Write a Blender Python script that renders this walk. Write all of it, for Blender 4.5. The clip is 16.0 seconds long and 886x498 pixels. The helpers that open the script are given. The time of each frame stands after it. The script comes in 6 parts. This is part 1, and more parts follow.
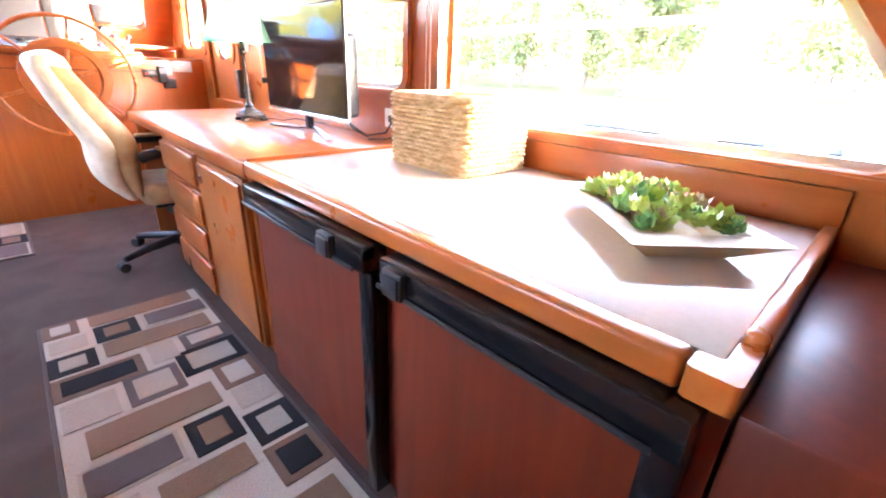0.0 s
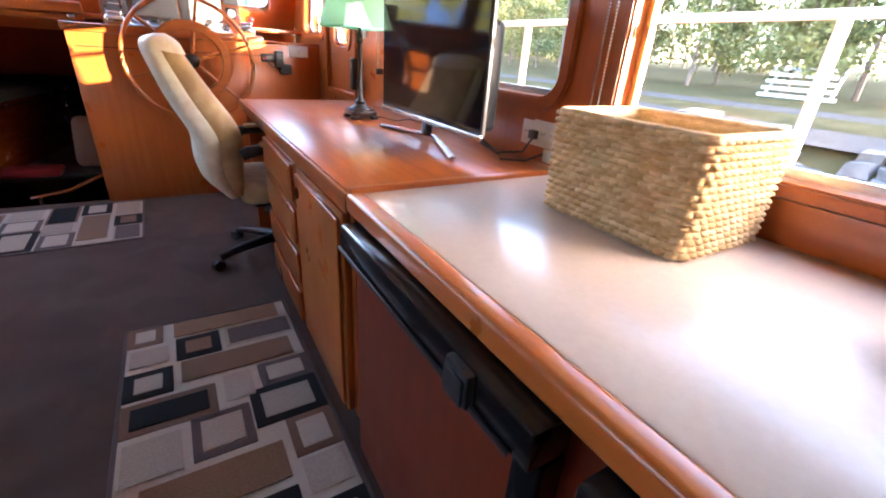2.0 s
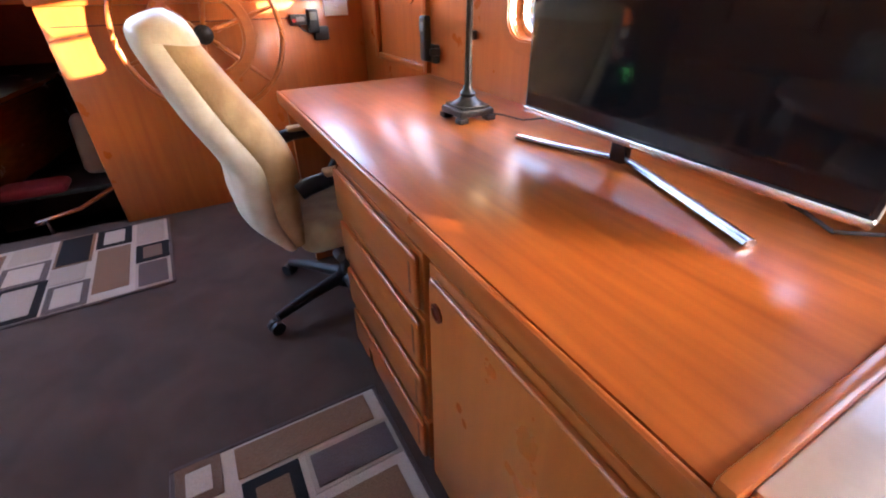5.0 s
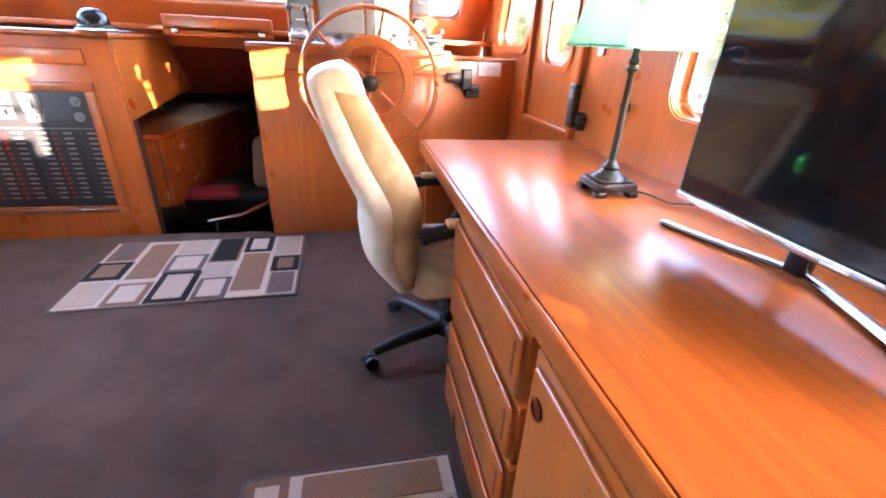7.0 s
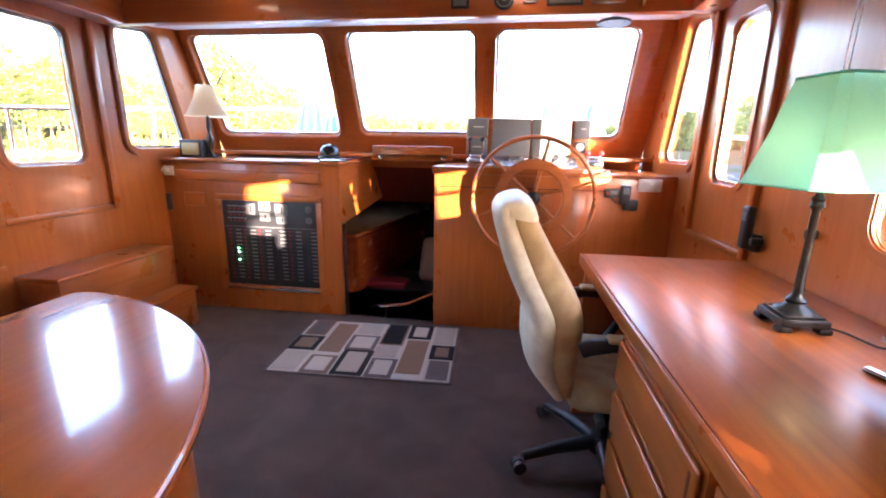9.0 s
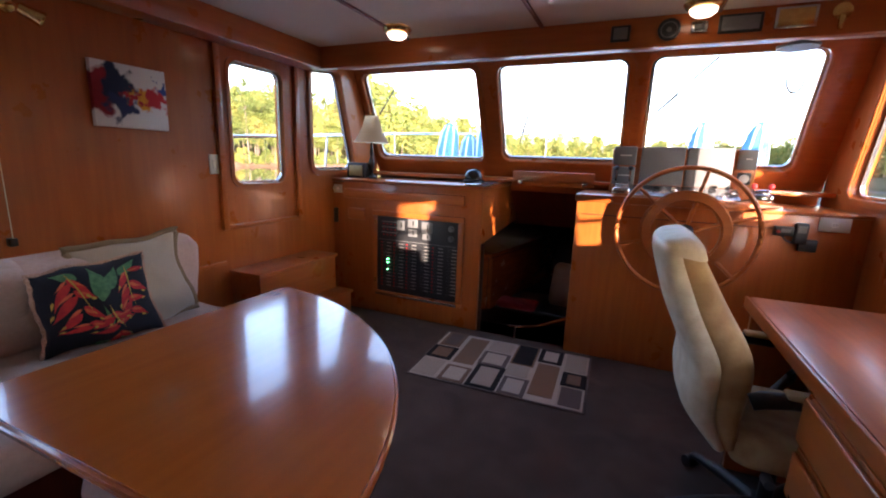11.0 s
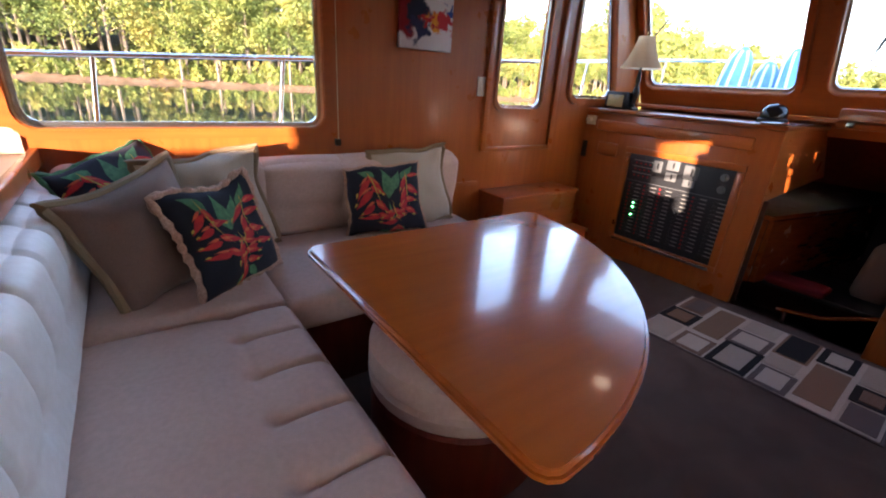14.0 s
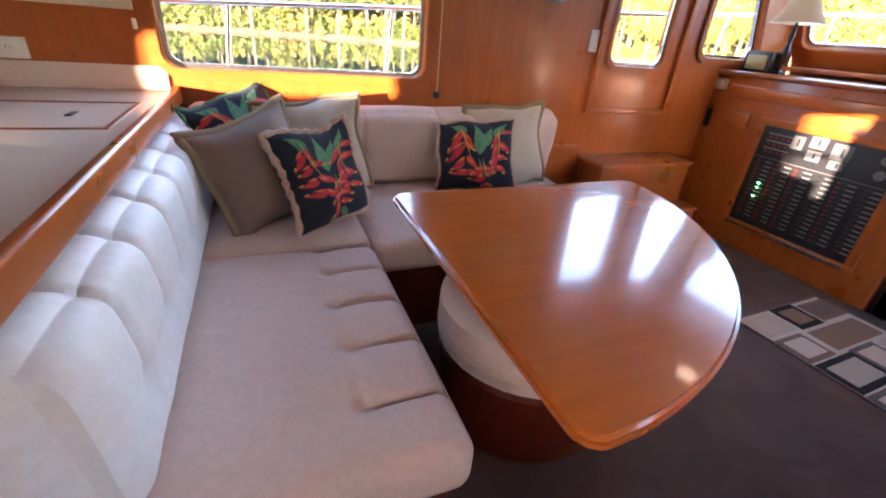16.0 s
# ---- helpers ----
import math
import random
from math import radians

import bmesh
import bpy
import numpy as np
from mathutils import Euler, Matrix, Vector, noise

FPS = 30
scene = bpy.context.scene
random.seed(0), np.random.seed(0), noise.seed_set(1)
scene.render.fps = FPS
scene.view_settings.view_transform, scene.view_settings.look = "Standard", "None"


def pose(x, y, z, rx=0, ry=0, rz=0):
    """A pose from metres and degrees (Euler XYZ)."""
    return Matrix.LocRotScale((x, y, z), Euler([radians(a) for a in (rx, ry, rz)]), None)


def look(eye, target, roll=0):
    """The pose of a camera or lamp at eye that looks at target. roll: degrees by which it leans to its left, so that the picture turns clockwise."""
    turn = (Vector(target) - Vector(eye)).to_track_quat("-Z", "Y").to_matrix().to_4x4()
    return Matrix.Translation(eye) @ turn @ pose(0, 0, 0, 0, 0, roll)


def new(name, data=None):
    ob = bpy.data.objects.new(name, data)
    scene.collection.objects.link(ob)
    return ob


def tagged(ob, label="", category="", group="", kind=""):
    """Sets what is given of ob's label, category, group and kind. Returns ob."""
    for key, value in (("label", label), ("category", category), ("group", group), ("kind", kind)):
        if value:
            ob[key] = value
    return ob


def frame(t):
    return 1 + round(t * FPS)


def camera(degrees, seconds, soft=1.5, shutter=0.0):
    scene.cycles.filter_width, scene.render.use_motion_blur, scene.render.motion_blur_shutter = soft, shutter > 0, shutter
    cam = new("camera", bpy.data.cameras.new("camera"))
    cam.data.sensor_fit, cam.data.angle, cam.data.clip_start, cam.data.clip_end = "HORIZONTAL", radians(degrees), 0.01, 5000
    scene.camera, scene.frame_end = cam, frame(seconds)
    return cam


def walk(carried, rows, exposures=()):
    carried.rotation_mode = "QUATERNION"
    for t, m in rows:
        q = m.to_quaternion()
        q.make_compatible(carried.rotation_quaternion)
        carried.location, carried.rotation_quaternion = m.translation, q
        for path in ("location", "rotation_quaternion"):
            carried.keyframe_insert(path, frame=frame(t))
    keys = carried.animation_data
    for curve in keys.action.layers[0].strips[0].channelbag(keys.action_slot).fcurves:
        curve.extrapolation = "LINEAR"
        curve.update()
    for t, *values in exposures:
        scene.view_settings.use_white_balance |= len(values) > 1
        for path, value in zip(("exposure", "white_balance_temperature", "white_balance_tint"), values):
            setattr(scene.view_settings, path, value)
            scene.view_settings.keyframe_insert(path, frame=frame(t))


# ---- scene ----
cam = camera(92.4, 16.0, soft=2.0)
EXPOSURES = [(t, e, k, 24) for t, e, k in ((0.0, 6.45, 6600), (0.5, 5.65, 6600), (1.0, 5.25, 6600), (2.0, 4.8, 6600), (3.0, 4.6, 6600), (6.0, 5.55, 6500), (6.6, 5.8, 6450), (7.5, 5.85, 6300), (8.5, 5.35, 6300), (11.0, 3.55, 6500), (13.0, 3.25, 6500), (14.5, 4.0, 6600), (16.0, 4.55, 6700))]
PATH = [
    (0, (-0.46, -1.201, 1.074), (0.826, 0.126, 0.308), 2.2),
    (0.5, (-0.387, -1.165, 1.071), (0.752, 0.285, 0.297), 4.2),
    (1, (-0.37, -1.071, 1.063), (0.671, 0.41, 0.214), 4.5),
    (1.5, (-0.343, -0.889, 1.092), (0.652, 0.634, 0.262), 4.8),
    (2, (-0.305, -0.757, 1.103), (0.657, 0.786, 0.27), 4.1),
    (2.5, (-0.251, -0.602, 1.109), (0.697, 0.971, 0.318), 3.9),
    (3, (-0.241, -0.475, 1.112), (0.659, 1.087, 0.246), 4.4),
    (3.5, (-0.275, -0.305, 1.128), (0.678, 1.214, 0.241), 2.6),
    (3.7, (-0.292, -0.259, 1.143), (0.645, 1.233, 0.196), 1.2),
    (5.8, (-0.289, 0.265, 1.159), (0.488, 1.775, 0.102), 0.7),
    (6, (-0.298, 0.279, 1.143), (0.462, 1.821, 0.121), 1.2),
    (6.5, (-0.295, 0.228, 1.144), (0.282, 1.861, 0.145), 2.7),
    (7, (-0.279, 0.166, 1.164), (0.1, 1.93, 0.301), 2.9),
    (7.5, (-0.286, 0.138, 1.197), (-0.097, 1.992, 0.472), 1.9),
    (8, (-0.334, 0.107, 1.234), (-0.335, 2.011, 0.621), 2.1),
    (8.5, (-0.357, 0.062, 1.256), (-0.527, 1.979, 0.713), 1.5),
    (8.7, (-0.361, 0.047, 1.261), (-0.572, 1.969, 0.752), 1.3),
    (10.8, (-0.515, -0.111, 1.284), (-1.223, 1.72, 0.9), 1.6),
    (11, (-0.505, -0.128, 1.315), (-1.287, 1.669, 0.912), 2.0),
    (11.5, (-0.544, -0.148, 1.328), (-1.506, 1.558, 0.924), 2.0),
    (12, (-0.561, -0.164, 1.34), (-1.756, 1.383, 0.916), 2.5),
    (12.5, (-0.591, -0.158, 1.339), (-1.953, 1.231, 0.874), 2.6),
    (13, (-0.611, -0.158, 1.328), (-2.078, 1.098, 0.807), 2.5),
    (13.5, (-0.615, -0.173, 1.277), (-2.093, 1.017, 0.645), 2.6),
    (14, (-0.611, -0.17, 1.251), (-2.106, 0.944, 0.528), 3.8),
    (14.5, (-0.605, -0.125, 1.24), (-2.118, 0.909, 0.44), 4.3),
    (15, (-0.595, -0.117, 1.232), (-2.153, 0.811, 0.39), 4.6),
    (15.5, (-0.592, -0.137, 1.222), (-2.195, 0.69, 0.359), 5.1),
    (16, (-0.577, -0.136, 1.229), (-2.208, 0.582, 0.321), 5.0),
]
walk(cam, [(t, look(eye, target, roll)) for t, eye, target, roll in PATH],
     exposures=EXPOSURES)

# ---- world and light ----
SUN_EL, SUN_AZ = 6.0, 138.0          # degrees; azimuth clockwise from +y: the sun stands aft of the starboard side
world = bpy.data.worlds.new("world")
scene.world = world
world.use_nodes = True
wn = world.node_tree
sky = wn.nodes.new("ShaderNodeTexSky")
sky.sky_type, sky.sun_disc = "NISHITA", False
sky.sun_elevation, sky.sun_rotation = radians(SUN_EL + 17), radians(SUN_AZ)
wn.links.new(sky.outputs[0], wn.nodes["Background"].inputs[0])
wn.nodes["Background"].inputs[1].default_value = 0.15
sun_data = bpy.data.lights.new("sun", "SUN")
sun_data.energy, sun_data.angle, sun_data.color = 2.4, radians(0.5), (1.0, 0.85, 0.66)
sun = new("sun", sun_data)
_d = Vector((math.sin(radians(SUN_AZ)) * math.cos(radians(SUN_EL)), math.cos(radians(SUN_AZ)) * math.cos(radians(SUN_EL)), math.sin(radians(SUN_EL))))
sun.matrix_world = look(_d * 50, (0, 0, 0))


# ---- materials ----
def mat(name, color, rough=0.5, metal=0.0, color2=None, scale=20.0, stretch=(1, 1, 1), bump=0.0, bump_scale=None,
        detail=6.0, coat=0.0, sheen=0.0, vary=0.0, rough_vary=0.0, trans=0.0, ior=1.45, spec=0.5, mix=(0.35, 0.65), bump_dist=0.01):
    """A procedural surface: two colours mixed by stretched noise, a coarse tone variation, a bump."""
    m = bpy.data.materials.new(name)
    m.use_nodes = True
    nt = m.node_tree
    n, l = nt.nodes, nt.links
    b = n["Principled BSDF"]
    b.inputs["Roughness"].default_value, b.inputs["Metallic"].default_value = rough, metal
    b.inputs["Coat Weight"].default_value, b.inputs["Sheen Weight"].default_value = coat, sheen
    b.inputs["Coat Roughness"].default_value = 0.08
    b.inputs["Transmission Weight"].default_value, b.inputs["IOR"].default_value = trans, ior
    b.inputs["Specular IOR Level"].default_value = spec
    tc = n.new("ShaderNodeTexCoord")
    mp = n.new("ShaderNodeMapping")
    mp.inputs["Scale"].default_value = stretch
    l.new(tc.outputs["Object"], mp.inputs["Vector"])
    fine = n.new("ShaderNodeTexNoise")
    fine.inputs["Scale"].default_value, fine.inputs["Detail"].default_value = scale, detail
    l.new(mp.outputs[0], fine.inputs["Vector"])
    ramp = n.new("ShaderNodeMapRange")
    ramp.inputs[1].default_value, ramp.inputs[2].default_value = mix
    l.new(fine.outputs["Fac"], ramp.inputs[0])
    mx = n.new("ShaderNodeMix")
    mx.data_type = "RGBA"
    c2 = color2 or tuple(c * 0.82 for c in color)
    mx.inputs["A"].default_value, mx.inputs["B"].default_value = (*color, 1), (*c2, 1)
    l.new(ramp.outputs[0], mx.inputs["Factor"])
    out = mx.outputs["Result"]
    if vary:
        big = n.new("ShaderNodeTexNoise")
        big.inputs["Scale"].default_value, big.inputs["Detail"].default_value = 2.3, 3
        l.new(tc.outputs["Object"], big.inputs["Vector"])
        info = n.new("ShaderNodeObjectInfo")
        add = n.new("ShaderNodeMath")
        add.operation = "MULTIPLY_ADD"
        l.new(info.outputs["Random"], add.inputs[0])
        add.inputs[1].default_value = 0.5
        l.new(big.outputs["Fac"], add.inputs[2])
        rg = n.new("ShaderNodeMapRange")
        rg.inputs[1].default_value, rg.inputs[2].default_value = 0.3, 1.2
        rg.inputs[3].default_value, rg.inputs[4].default_value = 1 - vary, 1 + vary
        l.new(add.outputs[0], rg.inputs[0])
        hsv = n.new("ShaderNodeHueSaturation")
        l.new(rg.outputs[0], hsv.inputs["Value"])
        l.new(out, hsv.inputs["Color"])
        out = hsv.outputs[0]
    l.new(out, b.inputs["Base Color"])
    if rough_vary:
        rr = n.new("ShaderNodeMapRange")
        rr.inputs[3].default_value, rr.inputs[4].default_value = rough - rough_vary, rough + rough_vary
        rn = n.new("ShaderNodeTexNoise")
        rn.inputs["Scale"].default_value, rn.inputs["Detail"].default_value = 7.0, 5
        l.new(tc.outputs["Object"], rn.inputs["Vector"])
        l.new(rn.outputs["Fac"], rr.inputs[0])
        l.new(rr.outputs[0], b.inputs["Roughness"])
    if bump:
        bp = n.new("ShaderNodeBump")
        bp.inputs["Strength"].default_value, bp.inputs["Distance"].default_value = bump, bump_dist
        src = fine
        if bump_scale:
            src = n.new("ShaderNodeTexNoise")
            src.inputs["Scale"].default_value, src.inputs["Detail"].default_value = bump_scale, 4
            l.new(tc.outputs["Object"], src.inputs["Vector"])
        l.new(src.outputs["Fac"], bp.inputs["Height"])
        l.new(bp.outputs[0], b.inputs["Normal"])
    return m


def wood(name, a, b, axis, rough=0.3, coat=0.25, coat_rough=0.12):
    st = [14.0, 14.0, 14.0]
    st[axis] = 0.9
    m = mat(name, a, rough, color2=b, scale=2.6, stretch=st, bump=0.04, coat=coat, vary=0.16, rough_vary=0.08, detail=4, mix=(0.3, 0.72))
    m.node_tree.nodes["Principled BSDF"].inputs["Coat Roughness"].default_value = coat_rough
    return m


CH_A, CH_B = (0.43, 0.112, 0.020), (0.36, 0.084, 0.014)
WOOD_X, WOOD_Y, WOOD_Z = (wood("cherry_wood_" + k, CH_A, CH_B, i) for i, k in enumerate("xyz"))
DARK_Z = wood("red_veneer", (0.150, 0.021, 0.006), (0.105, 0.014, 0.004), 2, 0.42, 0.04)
GOLD_Z = wood("golden_oak_door", (0.42, 0.113, 0.019), (0.36, 0.088, 0.014), 2)
TOP_Y = wood("desk_veneer", (0.41, 0.102, 0.015), (0.28, 0.060, 0.009), 1, 0.32, 0.22, 0.15)
TOP_Y.node_tree.nodes["Principled BSDF"].inputs["Specular IOR Level"].default_value = 0.4
TABLE_W = wood("table_veneer", (0.45, 0.108, 0.014), (0.395, 0.089, 0.0115), 1, 0.2, 0.75, 0.06)
LAMINATE = mat("cream_laminate", (0.65, 0.505, 0.395), 0.30, color2=(0.62, 0.475, 0.365), scale=60, vary=0.03, coat=0.3, rough_vary=0.02)
LAMINATE.node_tree.nodes["Principled BSDF"].inputs["Coat Roughness"].default_value = 0.07


def carpet_mat():
    """Short brown pile with trodden, mottled patches."""
    m = mat("brown_carpet", (0.118, 0.070, 0.052), 0.95, color2=(0.058, 0.034, 0.026), scale=420, bump=0.6, vary=0.35, sheen=0.08, detail=3)
    n, l = m.node_tree.nodes, m.node_tree.links
    b = n["Principled BSDF"]
    src = b.inputs["Base Color"].links[0].from_socket
    wear, rg, hs = n.new("ShaderNodeTexNoise"), n.new("ShaderNodeMapRange"), n.new("ShaderNodeHueSaturation")
    wear.inputs["Scale"].default_value, wear.inputs["Detail"].default_value, wear.inputs["Distortion"].default_value = 4.5, 7.0, 0.8
    tc = n.new("ShaderNodeTexCoord")
    l.new(tc.outputs["Object"], wear.inputs["Vector"])
    rg.inputs[1].default_value, rg.inputs[2].default_value = 0.36, 0.66
    rg.inputs[3].default_value, rg.inputs[4].default_value = 0.74, 1.18
    l.new(wear.outputs["Fac"], rg.inputs[0])
    l.new(rg.outputs[0], hs.inputs["Value"])
    l.new(src, hs.inputs["Color"])
    l.new(hs.outputs[0], b.inputs["Base Color"])
    return m


CARPET = carpet_mat()
# varnished wood taken nearly to black: the companionway's deep shade is in the colour
SHADED_LOWER_W = wood("dark_mahogany", (0.04, 0.008, 0.004), (0.024, 0.005, 0.003), 2, 0.6, 0.0)
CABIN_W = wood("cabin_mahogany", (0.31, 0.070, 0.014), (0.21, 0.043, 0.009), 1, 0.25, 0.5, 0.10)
CREAM = mat("cream_suede", (0.65, 0.455, 0.365), 0.8, color2=(0.60, 0.415, 0.33), scale=60, bump=0.05, vary=0.12, sheen=0.15)
WHITE_V = mat("white_vinyl", (0.76, 0.69, 0.63), 0.5, color2=(0.71, 0.635, 0.57), scale=40, bump=0.06, vary=0.05)
TAN_V = mat("worn_tan_suede", (0.56, 0.37, 0.18), 0.75, color2=(0.42, 0.25, 0.11), scale=14, bump=0.15, bump_scale=90, vary=0.15, sheen=0.2)
IVORY_V = mat("ivory_leather", (0.74, 0.65, 0.51), 0.5, color2=(0.64, 0.53, 0.38), scale=22, bump=0.12, bump_scale=120, vary=0.12)
BLACK_P = mat("black_plastic", (0.018, 0.018, 0.02), 0.38, color2=(0.026, 0.026, 0.028), scale=200, bump=0.05)
BLACK_G = mat("black_gloss_trim", (0.005, 0.005, 0.006), 0.16, color2=(0.008, 0.008, 0.009), scale=30, coat=0.0, rough_vary=0.05)
GREY_P = mat("grey_plastic", (0.17, 0.17, 0.17), 0.5, color2=(0.14, 0.14, 0.14), scale=200, bump=0.04)
SILVER = mat("brushed_silver", (0.62, 0.62, 0.63), 0.25, 1.0, color2=(0.5, 0.5, 0.52), scale=60, stretch=(1, 20, 20))
CHROME = mat("chrome", (0.8, 0.8, 0.82), 0.08, 1.0, color2=(0.72, 0.72, 0.74), scale=30)
BRASS = mat("brass", (0.72, 0.5, 0.2), 0.25, 1.0, color2=(0.6, 0.4, 0.15), scale=40)
WHITE_P = mat("white_plastic", (0.78, 0.75, 0.68), 0.4, color2=(0.74, 0.70, 0.62), scale=50)
HEADLINER = mat("white_headliner", (0.78, 0.74, 0.68), 0.75, color2=(0.73, 0.69, 0.63), scale=160, bump=0.1, vary=0.04)
BRONZE = mat("dark_bronze", (0.045, 0.036, 0.03), 0.35, 0.6, color2=(0.02, 0.017, 0.015), scale=60, bump=0.1)
SHADE_C = mat("cream_roller_cloth", (0.72, 0.64, 0.46), 0.8, color2=(0.66, 0.58, 0.40), scale=80)
_n, _l = SHADE_C.node_tree.nodes, SHADE_C.node_tree.links
_tr, _mx = _n.new("ShaderNodeBsdfTranslucent"), _n.new("ShaderNodeMixShader")
_tr.inputs[0].default_value, _mx.inputs[0].default_value = (0.80, 0.72, 0.54, 1), 0.25
_l.new(_n["Principled BSDF"].outputs[0], _mx.inputs[1])
_l.new(_tr.outputs[0], _mx.inputs[2])
_l.new(_mx.outputs[0], _n["Material Output"].inputs[0])
GELCOAT = mat("white_gelcoat", (0.8, 0.8, 0.78), 0.3, color2=(0.75, 0.75, 0.73), scale=12, vary=0.04)


def glass_mat():
    m = bpy.data.materials.new("window_glass")
    m.use_nodes = True
    n, l = m.node_tree.nodes, m.node_tree.links
    n.remove(n["Principled BSDF"])
    tr, gl, mx, fr = (n.new(k) for k in ("ShaderNodeBsdfTransparent", "ShaderNodeBsdfGlossy", "ShaderNodeMixShader", "ShaderNodeLayerWeight"))
    pw, ma = n.new("ShaderNodeMath"), n.new("ShaderNodeMath")
    pw.operation, ma.operation = "POWER", "MULTIPLY_ADD"
    pw.inputs[1].default_value, ma.inputs[1].default_value, ma.inputs[2].default_value = 5.0, 0.45, 0.02
    gl.inputs["Roughness"].default_value = 0.0
    tr.inputs[0].default_value = (0.93, 0.95, 0.94, 1)
    fr.inputs["Blend"].default_value = 0.5
    l.new(fr.outputs["Facing"], pw.inputs[0])
    l.new(pw.outputs[0], ma.inputs[0])
    l.new(ma.outputs[0], mx.inputs[0])
    l.new(tr.outputs[0], mx.inputs[1])
    l.new(gl.outputs[0], mx.inputs[2])
    l.new(mx.outputs[0], n["Material Output"].inputs[0])
    return m


GLASS = glass_mat()


def glow(name, color, strength):
    m = bpy.data.materials.new(name)
    m.use_nodes = True
    b = m.node_tree.nodes["Principled BSDF"]
    b.inputs["Base Color"].default_value = (*color, 1)
    b.inputs["Emission Color"].default_value = (*color, 1)
    b.inputs["Emission Strength"].default_value = strength
    return m


# ---- mesh helpers ----
def thing(name, label, category, at=(0, 0, 0), group="", kind=""):
    ob = new(name)
    ob.location = at
    ob.empty_display_size = 0.1
    return tagged(ob, label, category, group, kind)


def finish(bm, name, material, smooth=True, angle=40):
    bmesh.ops.recalc_face_normals(bm, faces=bm.faces)
    me = bpy.data.meshes.new(name)
    if smooth:
        for f in bm.faces:
            f.smooth = True
        for e in bm.edges:
            e.smooth = len(e.link_faces) == 2 and e.calc_face_angle(0) < radians(angle)
    bm.to_mesh(me)
    bm.free()
    me.materials.append(material)
    return me


def part(name, bm, material, parent=None, label="", smooth=True, angle=40):
    """One mesh object, in world coordinates, under a thing or a part."""
    ob = new(name, finish(bm, name, material, smooth, angle))
    if parent is not None:
        ob.parent = parent
        if parent.parent is None:
            ob.matrix_parent_inverse = parent.matrix_basis.inverted()
    return tagged(ob, label)


def setting(name, bm, material, label, category, smooth=True):
    return tagged(part(name, bm, material, None, "", smooth), label, category, kind="structure")


def box(bm, x0, x1, y0, y1, z0, z1, bevel=0.0, seg=2, m=None):
    r = bmesh.ops.create_cube(bm, size=1.0)
    vs = r["verts"]
    for v in vs:
        v.co = Vector(((x0 + x1) / 2 + v.co.x * (x1 - x0), (y0 + y1) / 2 + v.co.y * (y1 - y0), (z0 + z1) / 2 + v.co.z * (z1 - z0)))
    if bevel:
        es = list({e for v in vs for e in v.link_edges})
        r2 = bmesh.ops.bevel(bm, geom=es, offset=bevel, segments=seg, profile=0.5, affect="EDGES")
        vs = list({v for f in r2["faces"] for v in f.verts} | {v for v in vs if v.is_valid})
    if m is not None:
        bmesh.ops.transform(bm, matrix=m, verts=[v for v in vs if v.is_valid])
    return bm


def B(x0, x1, y0, y1, z0, z1, bevel=0.0, seg=2, m=None):
    return box(bmesh.new(), x0, x1, y0, y1, z0, z1, bevel, seg, m)


def rod(bm, a, b, r0, r1=None, seg=12):
    a, b = Vector(a), Vector(b)
    r1 = r0 if r1 is None else r1
    q = (b - a).to_track_quat("Z", "Y").to_matrix().to_4x4()
    bmesh.ops.create_cone(bm, cap_ends=True, segments=seg, radius1=r0, radius2=r1, depth=(b - a).length,
                          matrix=Matrix.Translation((a + b) / 2) @ q)
    return bm


def tube(bm, pts, r, seg=8, closed=False):
    """A round bar along a run of points."""
    pts = [Vector(p) for p in pts]
    n = len(pts)
    rings = []
    up = Vector((0, 0, 1))
    for i, p in enumerate(pts):
        a = pts[(i - 1) % n] if closed or i else p
        c = pts[(i + 1) % n] if closed or i < n - 1 else p
        d = (c - a).normalized()
        s = d.cross(up)
        if s.length < 0.05:
            s = d.cross(Vector((0, 1, 0)))
        s.normalize()
        t = s.cross(d)
        rr = r[i] if isinstance(r, (list, tuple)) else r
        rings.append([bm.verts.new(p + rr * (math.cos(2 * math.pi * k / seg) * s + math.sin(2 * math.pi * k / seg) * t)) for k in range(seg)])
    for i in range(n if closed else n - 1):
        a, b = rings[i], rings[(i + 1) % n]
        for k in range(seg):
            bm.faces.new((a[k], a[(k + 1) % seg], b[(k + 1) % seg], b[k]))
    if not closed:
        bm.faces.new(rings[0])
        bm.faces.new(rings[-1])
    return bm


def lathe(bm, profile, m=None, seg=24, cap=True):
    """A turned body: (radius, height) pairs about z, placed by m."""
    m = m or Matrix()
    rings = [[bm.verts.new(m @ Vector((r * math.cos(2 * math.pi * k / seg), r * math.sin(2 * math.pi * k / seg), z))) for k in range(seg)] for r, z in profile]
    for a, b in zip(rings, rings[1:]):
        for k in range(seg):
            bm.faces.new((a[k], a[(k + 1) % seg], b[(k + 1) % seg], b[k]))
    if cap:
        bm.faces.new(rings[0])
        bm.faces.new(rings[-1])
    return bm


def rpoly(pts, r, seg=6):
    """A polygon's corners rounded by r."""
    out, n = [], len(pts)
    for i in range(n):
        p, a, b = Vector(pts[i]), Vector(pts[i - 1]), Vector(pts[(i + 1) % n])
        u, v = (a - p).normalized(), (b - p).normalized()
        half = u.angle(v) / 2
        d = min(r / math.tan(half), (a - p).length * 0.45, (b - p).length * 0.45)
        rr = d * math.tan(half)
        c = p + (u + v).normalized() * (rr / math.sin(half))
        s, e = p + u * d - c, p + v * d - c
        for k in range(seg + 1):
            w = s.lerp(e, k / seg)
            out.append(c + w.normalized() * rr)
    return out


